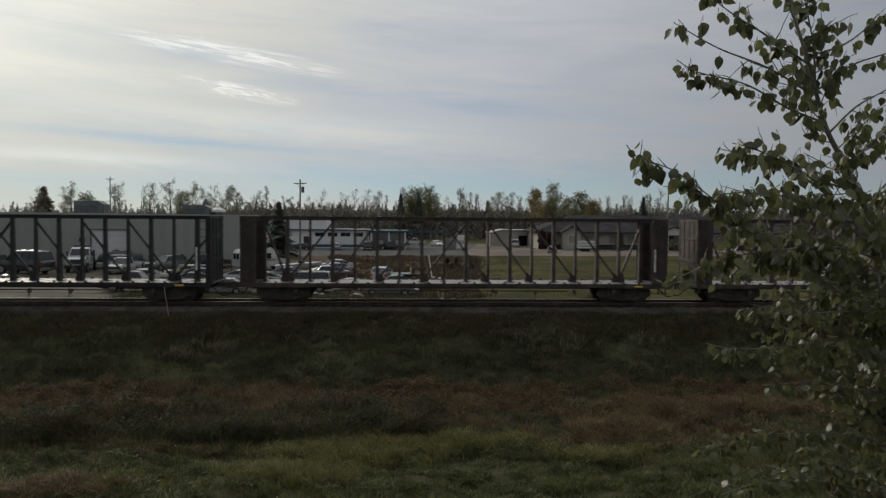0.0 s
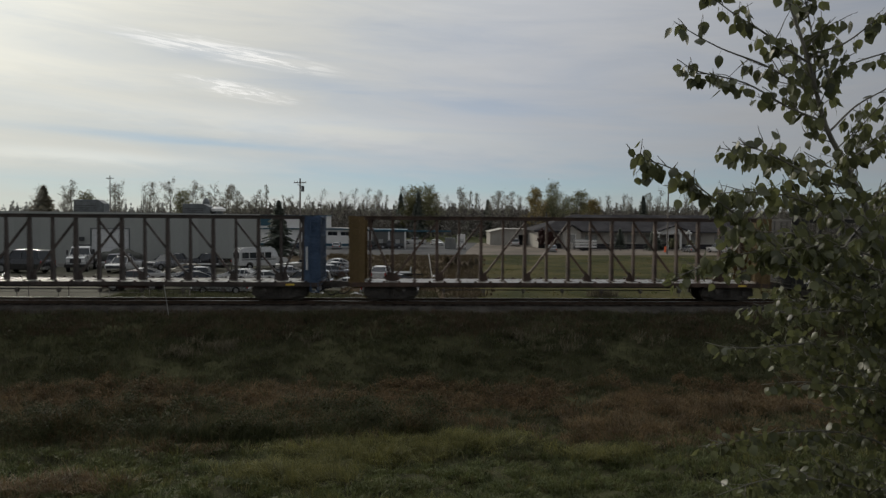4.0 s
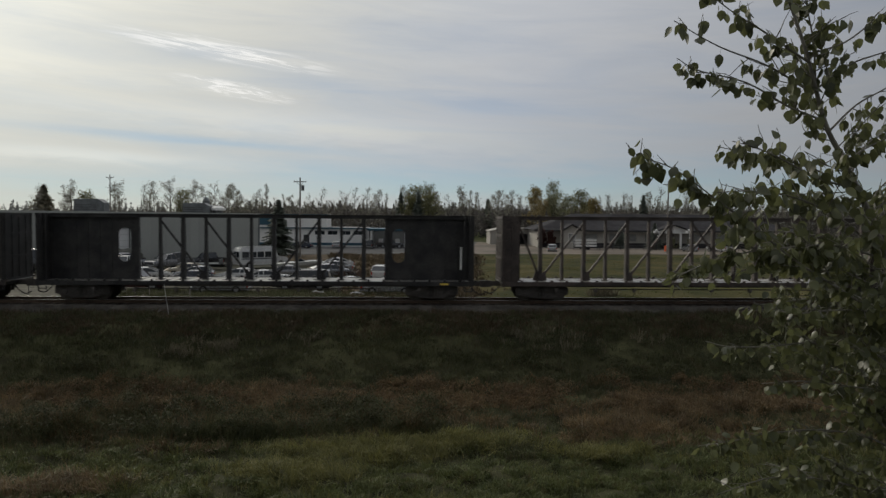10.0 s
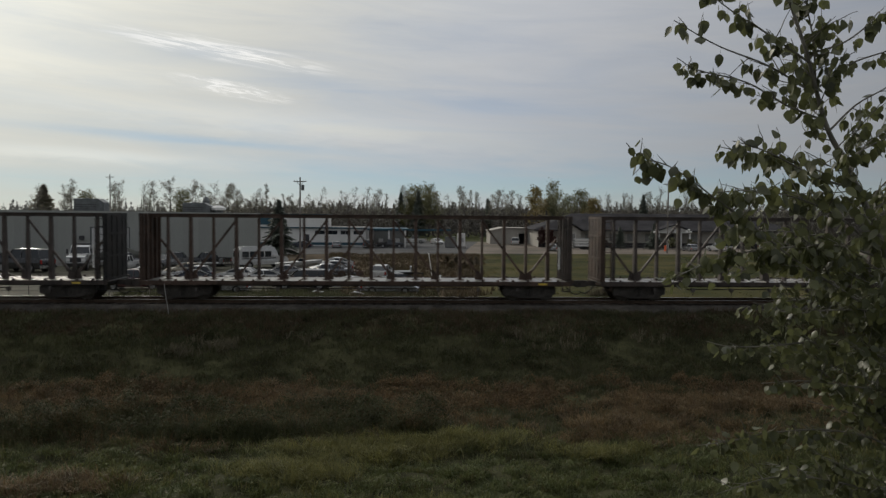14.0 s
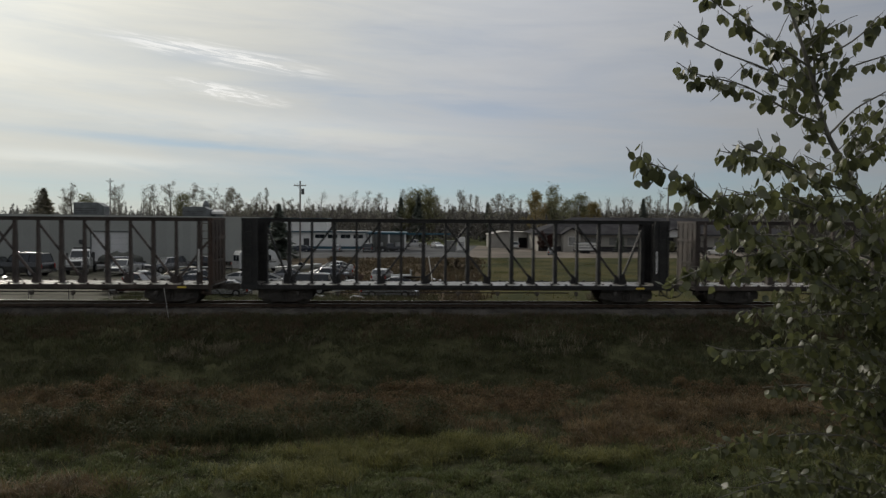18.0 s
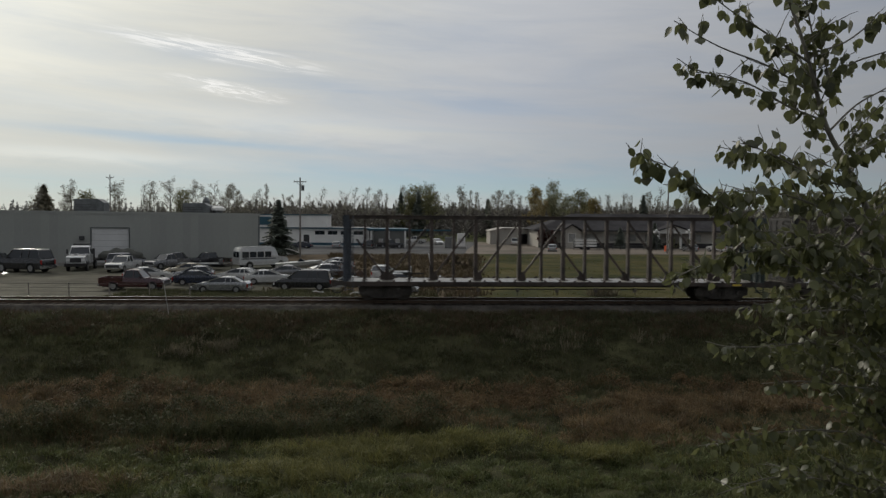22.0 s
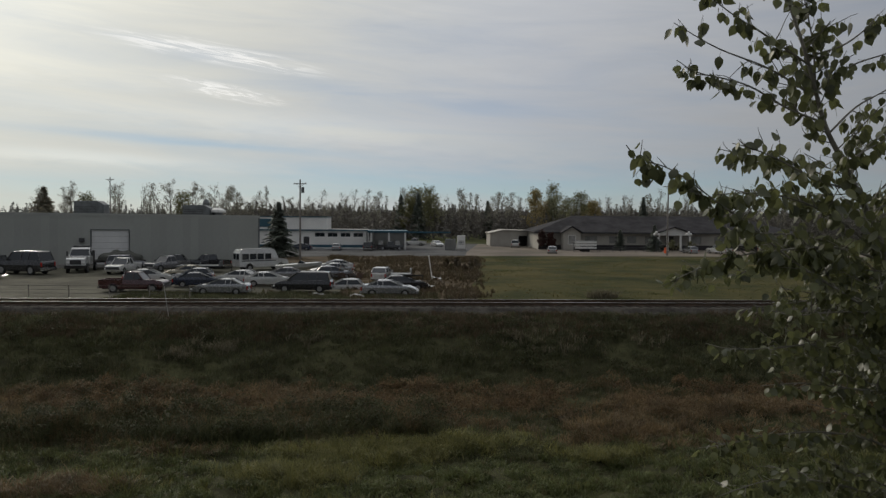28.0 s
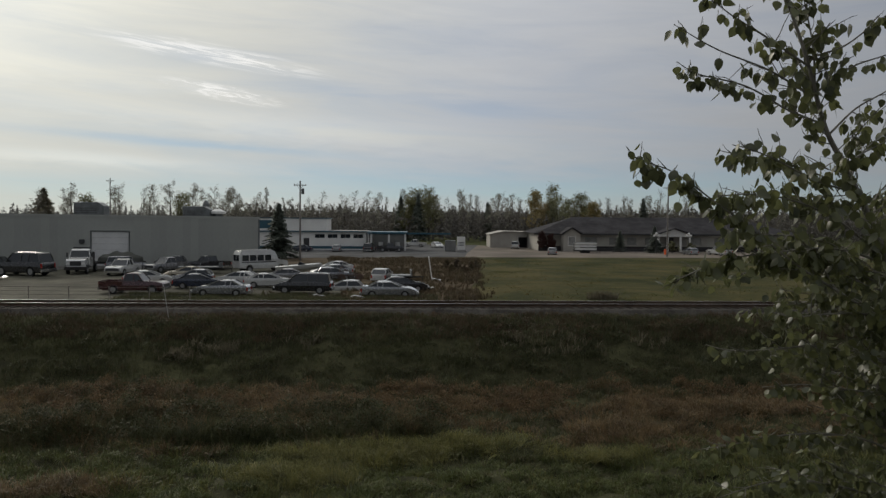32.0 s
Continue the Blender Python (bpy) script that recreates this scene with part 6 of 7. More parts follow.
for i, (s0, q0, rs, rq, n, h, key, what) in enumerate((
        (8.6, -13.8, 2.0, 0.9, 5200, 0.42, "brown", "lodged brown grass in the ditch"), (5.8, -15.6, 1.0, 0.5, 2200, 0.42, "brown", "lodged brown grass in the ditch"),
        (11.5, -12.4, 1.6, 0.7, 2600, 0.42, "brown", "lodged brown grass in the ditch"), (-3.2, -18.0, 1.5, 0.5, 6500, 0.36, "tussock", "yellow green grass tussock"),
        (-4.8, -20.0, 1.0, 0.5, 4200, 0.34, "tussock", "yellow green grass tussock"), (-0.6, -17.4, 1.2, 0.4, 4200, 0.36, "tussock", "yellow green grass tussock"),
        (-11.4, -21.0, 0.8, 0.5, 1800, 0.36, "brown", "lodged brown grass on the mown edge"), (4.2, -18.6, 0.9, 0.4, 1500, 0.34, "tussock", "yellow green grass tussock"))):
    tagged(blades("lodged_grass_clump", n, pale_patch(s0, q0, rs, rq), h, 0.02, G[key], 60 + i, 2.0, clump=40, spread=0.17, comb=0.9), what, "grass", "lodged grass clumps")


def flat_zone(x0, x1, y0, y1, f):
    def pick(r):
        x, y = r.uniform(x0, x1), r.uniform(y0, y1)
        k = f(x, y)
        if r.random() > k:
            return None
        return x, y, YARD, 0.5 + 0.5 * k
    return pick


tagged(blades("yard_weeds", 30000, flat_zone(-19, 8.0, 61, 131, lambda x, y: (1 if x < 3.4 + (y - 64) * 0.043 + 2.0 * noise.noise((x * 1.3, y * 0.5, 1)) else 0) * max(0.0, min(1, 0.55 + 0.9 * noise.noise((x * 0.2, y * 0.12, 3.0)))) * (1 if x > -8.6 - (y - 65) * 0.17 else 0.12)), 0.58, 0.06, G["yardweed"], 5, 0.8, clump=6), "brown weeds between the yard and the lawn", "weeds")
tagged(blades("long_lawn_grass", 30000, flat_zone(3.7, 82, 61, 134, lambda x, y: max(0.0, min(1, 0.5 + 0.9 * noise.noise((x * 0.16, y * 0.1, 18.0))))), 0.15, 0.07, G["turf"], 8, 1.4, clump=16, spread=0.6, comb=0.6), "uneven long grass over the far lawn", "grass")
tagged(blades("lawn_tufts", 900, flat_zone(3.2, 46, 61, 82, lambda x, y: max(0.05, min(1, 0.9 - (y - 61) * 0.06 + 0.6 * noise.noise((x * 0.2, y * 0.2, 8.0))))), 0.22, 0.05, G["turf"], 6, 0.9, clump=5), "long grass on the near edge of the far lawn", "grass")
tagged(blades("far_bank_grass", 16000, zone(-5, 32, 3.4, 14), 0.4, 0.035, G["turf"], 7, 0.7, clump=6), "long olive grass along the far side of the tracks", "grass")
tagged(blades("track_side_weeds", 24000, flat_zone(-27, -0.5, 57.6, 66.7, lambda x, y: max(0.0, min(1, 0.65 + 0.9 * noise.noise((x * 0.35, y * 0.3, 12.0))))), 0.42, 0.035, G["weeds"], 21, 0.8, clump=10, spread=0.15), "dark weeds between the parked cars and the track", "weeds")

# ---- the young poplar beside the camera ----
BOUGHS = {
    "stem": [(1.36, 3.40, 5.85), (1.50, 3.40, 5.47), (1.59, 3.40, 5.22), (1.68, 3.40, 4.92), (1.77, 3.40, 4.75), (1.90, 3.40, 4.49), (2.06, 3.40, 4.09), (2.19, 3.40, 3.58), (2.25, 3.40, 2.09)],
    "b1": [(1.61, 3.40, 5.18), (1.35, 3.30, 5.30), (1.21, 3.25, 5.36), (1.05, 3.20, 5.45)],
    "b2": [(1.61, 3.40, 5.06), (1.38, 3.30, 5.15), (1.13, 3.20, 5.21), (0.93, 3.15, 5.30)],
    "b3": [(1.68, 3.40, 4.93), (1.47, 3.30, 4.98), (1.27, 3.25, 5.07), (1.05, 3.20, 5.11), (0.96, 3.20, 5.16)],
    "b4": [(2.18, 3.40, 3.89), (1.85, 3.20, 4.09), (1.62, 3.10, 4.21), (1.41, 3.05, 4.33), (1.21, 3.00, 4.47), (1.07, 3.00, 4.57), (0.90, 3.00, 4.69), (0.76, 3.00, 4.74), (0.71, 3.00, 4.79)],
}
MORE_BOUGHS = {
    "s2": [(1.63, 3.40, 5.11), (1.64, 3.45, 5.29), (1.62, 3.50, 5.50), (1.58, 3.50, 5.70)],
    "b6": [(1.84, 3.40, 4.63), (1.56, 3.20, 4.67), (1.37, 3.15, 4.75), (1.24, 3.10, 4.79), (1.16, 3.10, 4.81)],
    "b7": [(1.97, 3.40, 4.32), (1.64, 3.20, 4.39), (1.36, 3.10, 4.38), (1.13, 3.05, 4.35), (0.98, 3.00, 4.30), (0.86, 3.00, 4.24)],
    "b8": [(2.18, 3.40, 3.68), (1.91, 3.30, 3.90), (1.59, 3.20, 3.98), (1.31, 3.10, 3.98), (1.16, 3.10, 3.98), (1.07, 3.10, 4.00)],
    "b9": [(2.23, 3.40, 3.26), (1.93, 3.30, 3.52), (1.63, 3.20, 3.61), (1.36, 3.15, 3.61), (1.18, 3.10, 3.59), (1.05, 3.10, 3.57)],
    "b10": [(2.25, 3.40, 3.11), (1.94, 3.30, 3.29), (1.61, 3.20, 3.40), (1.35, 3.10, 3.44), (1.13, 3.10, 3.37)],
}
LAST_BOUGHS = {
    "r1": [(1.77, 3.40, 4.75), (1.91, 3.50, 4.82), (2.06, 3.60, 4.88), (2.31, 3.70, 5.02)],
    "r2": [(1.59, 3.40, 5.22), (1.81, 3.50, 5.30), (2.03, 3.60, 5.45), (2.28, 3.70, 5.58)],
    "r3": [(1.70, 3.40, 4.89), (1.87, 3.50, 5.02), (2.07, 3.60, 5.12), (2.29, 3.70, 5.26)],
    "r4": [(1.50, 3.40, 5.47), (1.75, 3.50, 5.59), (2.05, 3.60, 5.71), (2.30, 3.70, 5.79)],
    "r5": [(1.64, 3.42, 5.07), (1.86, 3.55, 5.21), (2.08, 3.62, 5.29), (2.32, 3.72, 5.39)],
    "b11": [(1.98, 3.40, 4.29), (1.74, 3.30, 4.48), (1.49, 3.20, 4.58), (1.26, 3.10, 4.61), (1.05, 3.00, 4.60)],
    "b12": [(2.09, 3.40, 3.99), (1.80, 3.20, 4.11), (1.58, 3.10, 4.13), (1.37, 3.00, 4.13), (1.22, 3.00, 4.17)],
    "b13": [(2.18, 3.40, 3.68), (1.91, 3.20, 3.77), (1.66, 3.10, 3.82), (1.47, 3.10, 3.84), (1.26, 3.00, 3.85)],
}


REAR_BOUGHS = {
    "c1": [(1.84, 3.40, 4.62), (1.66, 3.52, 4.74), (1.46, 3.62, 4.80), (1.30, 3.66, 4.84)],
    "c2": [(1.90, 3.40, 4.50), (1.70, 3.55, 4.60), (1.50, 3.66, 4.62), (1.36, 3.72, 4.60)],
    "c3": [(1.97, 3.40, 4.32), (1.74, 3.58, 4.42), (1.52, 3.70, 4.44), (1.34, 3.76, 4.42)],
    "c4": [(2.02, 3.40, 4.20), (1.80, 3.55, 4.30), (1.58, 3.70, 4.28), (1.40, 3.78, 4.22)],
    "c5": [(2.08, 3.40, 4.02), (1.86, 3.55, 4.12), (1.66, 3.70, 4.10), (1.48, 3.78, 4.04)],
    "c6": [(1.92, 3.40, 4.46), (2.02, 3.60, 4.60), (2.12, 3.72, 4.66), (2.22, 3.80, 4.70)],
    "c7": [(2.02, 3.40, 4.20), (2.10, 3.60, 4.32), (2.20, 3.72, 4.36), (2.32, 3.80, 4.38)],
    "c8": [(1.80, 3.40, 4.70), (1.94, 3.58, 4.82), (2.08, 3.70, 4.90), (2.22, 3.80, 4.94)],
}


def curve_points(pts, per=5):
    """A smooth line through the points."""
    out = []
    p = [Vector(q) for q in pts]
    p = [2 * p[0] - p[1]] + p + [2 * p[-1] - p[-2]]
    for i in range(1, len(p) - 2):
        for j in range(per):
            t = j / per
            a, b, c, d = p[i - 1], p[i], p[i + 1], p[i + 2]
            out.append(0.5 * ((2 * b) + (c - a) * t + (2 * a - 5 * b + 4 * c - d) * t * t + (3 * b - a - 3 * c + d) * t ** 3))
    out.append(p[-2])
    return out


def leaf_mesh(seed):
    """A broad pointed poplar leaf hanging along -z from its stalk, folded along the midrib."""
    rng = random.Random(seed)
    prof = [(0.0, 0.0), (0.07, 0.24), (0.22, 0.41), (0.42, 0.45), (0.62, 0.37), (0.8, 0.21), (0.92, 0.08), (1.0, 0.0)]
    fold, curl = rng.uniform(0.05, 0.3), rng.uniform(-0.35, 0.35)
    vs, fs = [(0.0, 0.0, 0.0)], []
    mid, lf, rt = [], [], []
    for i, (u, w) in enumerate(prof):
        w *= rng.uniform(0.9, 1.1)
        yy = curl * u * u
        mid.append(len(vs))
        vs.append((0, yy, -u))
        lf.append(len(vs))
        vs.append((-w, yy + fold * w, -u + 0.05 * w))
        rt.append(len(vs))
        vs.append((w, yy + fold * w, -u + 0.05 * w))
    for i in range(len(prof) - 1):
        fs += [(mid[i], lf[i], lf[i + 1], mid[i + 1]), (mid[i], mid[i + 1], rt[i + 1], rt[i])]
    # stalk
    b = len(vs)
    vs += [(-0.012, 0, 0), (0.012, 0, 0), (0.012, 0, 0.55), (-0.012, 0, 0.55)]
    fs.append((b, b + 1, b + 2, b + 3))
    me = bpy.data.meshes.new("leaf")
    me.from_pydata(vs, [], fs)
    me.materials.append(LEAF_MAT)
    me.shade_smooth()
    return me


def leaf_material():
    m = bpy.data.materials.new("poplar_leaf_single")
    m.use_nodes = True
    nt = m.node_tree
    b = nt.nodes["Principled BSDF"]
    info = nt.nodes.new("ShaderNodeObjectInfo")
    geo = nt.nodes.new("ShaderNodeNewGeometry")
    n = noise_tex(nt, geo.outputs["Position"], 55.0, 4.0, 0.6)
    f = mth(nt, "ADD", mth(nt, "MULTIPLY", info.outputs["Random"], 0.7), mth(nt, "MULTIPLY", n, 0.3))
    col = mixc(nt, f, (0.058, 0.064, 0.039, 1), (0.145, 0.152, 0.072, 1))
    nt.links.new(col, b.inputs["Base Color"])
    b.inputs["Roughness"].default_value = 0.36
    b.inputs["Specular IOR Level"].default_value = 0.5
    tr = nt.nodes.new("ShaderNodeBsdfTranslucent")
    nt.links.new(mixc(nt, 0.5, col, (0.16, 0.178, 0.062, 1)), tr.inputs[0])
    mx = nt.nodes.new("ShaderNodeMixShader")
    mx.inputs[0].default_value = 0.4
    nt.links.new(b.outputs[0], mx.inputs[1])
    nt.links.new(tr.outputs[0], mx.inputs[2])
    nt.links.new(mx.outputs[0], nt.nodes["Material Output"].inputs[0])
    return m


LEAF_MAT = leaf_material()


def along(line, step):
    """Even steps along a line: (point, way, part of the length)."""
    total = sum((b - a).length for a, b in zip(line, line[1:]))
    out, done, nxt = [], 0.0, step * 0.5
    for a, b in zip(line, line[1:]):
        ln = (b - a).length
        while nxt < done + ln:
            out.append((a.lerp(b, (nxt - done) / ln), (b - a).normalized(), nxt / total))
            nxt += step
        done += ln
    return out


def near_poplar():
    tree = thing("young_poplar", pose(2.25, 3.4, 2.1), "young poplar with hanging dark green leaves", "tree")
    inv = Vector((2.25, 3.4, 2.1))
    rng = random.Random(21)
    leaves = [leaf_mesh(i) for i in range(8)]
    bm = bmesh.new()
    stick(bm, [p - inv for p in reversed(curve_points(BOUGHS["stem"]))], 0.021, 0.0045, 8)
    part("trunk", bm, M["twig_bark"], tree)
    spots = []
    boughs = {**BOUGHS, **MORE_BOUGHS, **LAST_BOUGHS, **REAR_BOUGHS}
    stem = curve_points(BOUGHS["stem"])
    # short spurs round the upper stem, longer side boughs low down
    for i, (p, way, f) in enumerate(along(stem, 0.035)):
        if p.z < 2.98:
            continue
        if p.z > 4.78:
            if i % 4 == 0:
                continue
            a, ln, up = rng.uniform(-3.1, 3.1), rng.uniform(0.1, 0.27), rng.uniform(0.1, 0.9)
        elif p.z > 4.28:
            if i % 3 == 0:
                continue
            a, ln, up = rng.uniform(-3.1, 3.1), rng.uniform(0.15, 0.42), rng.uniform(-0.1, 0.8)
        else:
            a, ln, up = math.pi + rng.uniform(-1.0, 1.0), rng.uniform(0.35, 0.85), rng.uniform(-0.1, 0.5)
        boughs["x%d" % i] = [tuple(q) for q in limb_points(rng, p, (math.cos(a), math.sin(a) * 0.8, up), ln, 4, 0.1)]
    high = ("b1", "b2", "b3", "s2", "r1", "r2", "r3", "r4", "r5")
    for name, pts in boughs.items():
        line = curve_points(pts)
        spur = name[0] == "x"
        top = name in high or (spur and pts[0][2] > 4.78)
        low = pts[0][2] < 4.28 or name in ("b7", "b8", "b9", "b10")
        chance = 0.0 if name == "stem" else 0.5 if top and spur else 0.7 if top else 0.55
        if name != "stem":
            bm = bmesh.new()
            stick(bm, [p - inv for p in line], 0.0055 if not spur else 0.003, 0.0018, 5)
            part("branch", bm, M["twig_bark"], tree)
        for p, way, f in along(line, 0.03 if not low else 0.026):
            if f < (0.12 if top else 0.25) and not spur:
                continue
            if rng.random() < chance:
                spots.append(p)
            if not top and name != "stem" and rng.random() < (0.7 if low else 0.3):
                spots.append(p + Vector((rng.gauss(0, 0.015), rng.gauss(0, 0.04), rng.gauss(0, 0.012))))
            if low and rng.random() < 0.5:
                spots.append(p + Vector((rng.gauss(0, 0.03), rng.gauss(0, 0.06), rng.gauss(-0.01, 0.025))))
            if name == "stem" or f > 0.96 or rng.random() > (0.46 if top else 0.4 if spur else 0.8 if low else 0.75):
                continue
            side = Vector((rng.gauss(0, 0.6), rng.gauss(0, 0.9), rng.gauss(0.15, 0.7)))
            tw = limb_points(rng, p, way * 0.8 + side, rng.uniform(0.06, 0.2) * (1.12 - 0.65 * f), 4, 0.14)
            bm = bmesh.new()
            stick(bm, [q - inv for q in tw], 0.0026, 0.001, 4)
            part("twig", bm, M["twig_bark"], tree)
            for q in tw[1:]:
                if rng.random() < (0.75 if top else 0.9):
                    spots.append(q)
    rng.shuffle(spots)
    joined_v, joined_f = [], []
    for j, p in enumerate(spots):
        size = rng.uniform(0.036, 0.058) if p.z > 4.33 else rng.uniform(0.026, 0.048)
        # leaves hang from their stalks and swing out to any side
        sw = 0.45 if p.z > 4.33 else 0.7
        m = Matrix.Translation(p - inv) @ Euler((rng.gauss(0, sw), rng.gauss(0, sw * 0.8), rng.uniform(0, 6.283))).to_matrix().to_4x4() @ Matrix.Diagonal((size * 0.92, size, size, 1)) @ Matrix.Translation((0, 0, -0.5))
        me = leaves[j % 8]
        if j < 300:
            link("leaf", me, tree, m=m)
        else:
            b = len(joined_v)
            joined_v += [tuple(m @ v.co) for v in me.vertices]
            joined_f += [tuple(b + i for i in q.vertices) for q in me.polygons]
    if joined_f:
        ob = raw("leaves", joined_v, joined_f, G["poplar"], tree, smooth=True)
        tagged(ob, kind="stuff")
    return len(spots)


near_poplar()

# ---- poles, signs and small things in the yard ----
def utility_pole(x, y, z0, h, label, arm=True, box_on=True, rz=0):
    t = thing("utility_pole", pose(x, y, z0, 0, 0, rz), label, "utility pole")
    bm = bmesh.new()
    beam(bm, (0, 0, -0.2), (0, 0, h), 0.34, sides=10, w2=0.22)
    part("pole", bm, M["pole"], t)
    if arm:
        bm = bmesh.new()
        box(bm, (-1.0, -0.16, h - 0.75), (1.0, -0.06, h - 0.62))
        beam(bm, (-0.6, -0.1, h - 0.68), (0, -0.1, h - 1.3), 0.05)
        beam(bm, (0.6, -0.1, h - 0.68), (0, -0.1, h - 1.3), 0.05)
        part("crossarm", bm, M["pole"], t)
        for dx in (-0.9, -0.45, 0.45, 0.9):
            bm = bmesh.new()
            beam(bm, (dx, -0.11, h - 0.62), (dx, -0.11, h - 0.42), 0.1, sides=8, w2=0.06)
            part("insulator", bm, M["lamp"], t)
    if box_on:
        bm = bmesh.new()
        beam(bm, (0.42, 0, h - 2.1), (0.42, 0, h - 1.25), 0.5, sides=12)
        beam(bm, (0.42, 0, h - 1.25), (0.42, 0, h - 1.18), 0.54, sides=12, w2=0.3)
        beam(bm, (0.1, 0, h - 1.5), (0.25, 0, h - 1.5), 0.06)
        part("transformer", bm, M["hvac"], t, "grey transformer can")
    return t


utility_pole(-22.8, 122.4, YARD, 12.7, "weathered wooden utility pole with a transformer")
utility_pole(42.0, 143.6, YARD, 13.6, "tall wooden utility pole in front of the long house", box_on=False)
utility_pole(-82.7, 190.8, YARD, 16.4, "wooden utility pole with a crossarm behind the warehouse", box_on=False)


def globe_lamp(x, y):
    t = thing("globe_lamp_post", pose(x, y, YARD), "dark lamp post with white glass globes", "lamp post", "lamp posts at the porch")
    t.scale = (1.38, 1.38, 1.38)
    bm = bmesh.new()
    beam(bm, (0, 0, 0), (0, 0, 2.5), 0.12, sides=8, w2=0.08)
    beam(bm, (-0.32, 0, 2.5), (0.32, 0, 2.5), 0.06)
    part("post", bm, M["trim_dark"], t)
    for dx in (-0.3, 0.0, 0.3):
        bm = bmesh.new()
        bmesh.ops.create_uvsphere(bm, u_segments=12, v_segments=8, radius=0.19, matrix=Matrix.Translation((dx, 0, 2.72 + (0.28 if dx == 0 else 0))))
        beam(bm, (dx, 0, 2.5), (dx, 0, 2.62 + (0.28 if dx == 0 else 0)), 0.05)
        part("globe", bm, M["lamp"], t, smooth=True)


globe_lamp(43.6, 156.8)
globe_lamp(50.4, 157.4)


def railing(x0, x1, y):
    t = thing("low_railing", pose(x0, y, YARD), "low dark rail fence in front of the house", "fence")
    n = int((x1 - x0) / 1.6)
    for i in range(n + 1):
        wall_box(t, "post", (i * 1.6 - 0.05, -0.05, 0), (i * 1.6 + 0.05, 0.05, 1.0), M["trim_dark"])
    for z in (0.4, 0.85):
        wall_box(t, "rail", (0, -0.1, z), (n * 1.6, -0.055, z + 0.14), M["trim_dark"])


railing(27.0, 42.9, 158.1)


def kiosk_sign():
    t = thing("roadside_sign", pose(3.75, 159.0, YARD, 0, 0, 8), "white upright roadside sign beside a grey cabinet", "sign")
    t.scale = (1.39, 1.39, 1.39)
    wall_box(t, "board", (-0.6, -0.12, 0.35), (0.6, 0.12, 2.3), M["wall_white"], bevel=0.03)
    wall_box(t, "base", (-0.75, -0.35, 0), (0.75, 0.35, 0.35), M["concrete"], bevel=0.03)
    for i in range(3):
        wall_box(t, "text_bar", (-0.4, -0.135, 0.95 + i * 0.22), (0.4, -0.122, 1.05 + i * 0.22), M["hvac"])
    c = thing("steel_cabinet", pose(1.67, 160.7, YARD), "grey steel cabinet next to the sign", "cabinet")
    c.scale = (1.39, 1.39, 1.39)
    wall_box(c, "body", (-0.9, -0.5, 0.1), (0.7, 0.5, 1.7), M["hvac"], bevel=0.03)
    wall_box(c, "plinth", (-0.95, -0.55, 0), (0.75, 0.55, 0.1), M["concrete"])
    wall_box(c, "door", (-0.8, -0.53, 0.2), (-0.12, -0.5, 1.6), M["roof_flat"])
    wall_box(c, "door", (-0.08, -0.53, 0.2), (0.6, -0.5, 1.6), M["roof_flat"])


kiosk_sign()
b = thing("orange_barrel", pose(44.5, 153.3, YARD), "orange plastic barrel standing at the porch", "barrel")
bm = bmesh.new()
beam(bm, (0, 0, 0), (0, 0, 0.35), 0.62, sides=14, w2=0.56)
beam(bm, (0, 0, 0.35), (0, 0, 1.15), 0.54, sides=14, w2=0.46)
part("body", bm, M["orange"], b)
bm = bmesh.new()
beam(bm, (0, 0, 1.15), (0, 0, 1.5), 0.1, 0.04)
part("handle", bm, M["trim_dark"], b)


def stake(name, a, top, w, mat, label):
    t = thing(name, pose(*a), label, "post")
    bm = bmesh.new()
    d = Vector(top) - Vector(a)
    beam(bm, -0.15 * d, d, w, sides=8)
    part("shaft", bm, M[mat], t)
    bm = bmesh.new()
    beam(bm, d, d * 1.012, w * 1.25, sides=8)
    part("cap", bm, M[mat], t)


stake("marker_stake", (-13.72, 38.3, -0.62), (-13.95, 38.3, 0.98), 0.042, "concrete", "thin pale marker stake leaning beside the track")
stake("steel_post", (-1.14, 83.1, YARD), (-1.54, 83.1, 0.42), 0.11, "pale_mark", "pale leaning steel post in the weeds")


def wire_fence():
    t = thing("wire_fence", pose(-53.7, 62.6, YARD), "low wire fence between the yard and the track", "fence")
    for i in range(11):
        bm = bmesh.new()
        beam(bm, (i * 3.3, 0, -0.2), (i * 3.3, 0, 1.05), 0.09, sides=7)
        part("post", bm, M["pole"], t)
    for z in (0.35, 0.65, 0.98):
        bm = bmesh.new()
        beam(bm, (0, -0.05, z), (33, -0.05, z), 0.03, sides=5)
        part("wire", bm, M["wire"], t)


wire_fence()


def tyre_stack(x, y, n, z=YARD):
    for i in range(n):
        t = thing("old_tyre", pose(x + 0.03 * math.sin(i * 5), y, z + i * 0.22), "old black tyre lying in the grass", "tyre", "loose tyres")
        bm = bmesh.new()
        bmesh.ops.create_cone(bm, cap_ends=False, segments=18, radius1=0.36, radius2=0.36, depth=0.2, matrix=Matrix.Translation((0, 0, 0.11)))
        bmesh.ops.create_cone(bm, cap_ends=False, segments=18, radius1=0.2, radius2=0.2, depth=0.16, matrix=Matrix.Translation((0, 0, 0.11)))
        es = [e for e in bm.edges if e.is_boundary]
        bmesh.ops.bridge_loops(bm, edges=[e for e in es if e.verts[0].co.z > 0.11])
        bmesh.ops.bridge_loops(bm, edges=[e for e in es if e.verts[0].co.z < 0.11])
        part("casing", bm, M["tyre"], t, smooth=True)


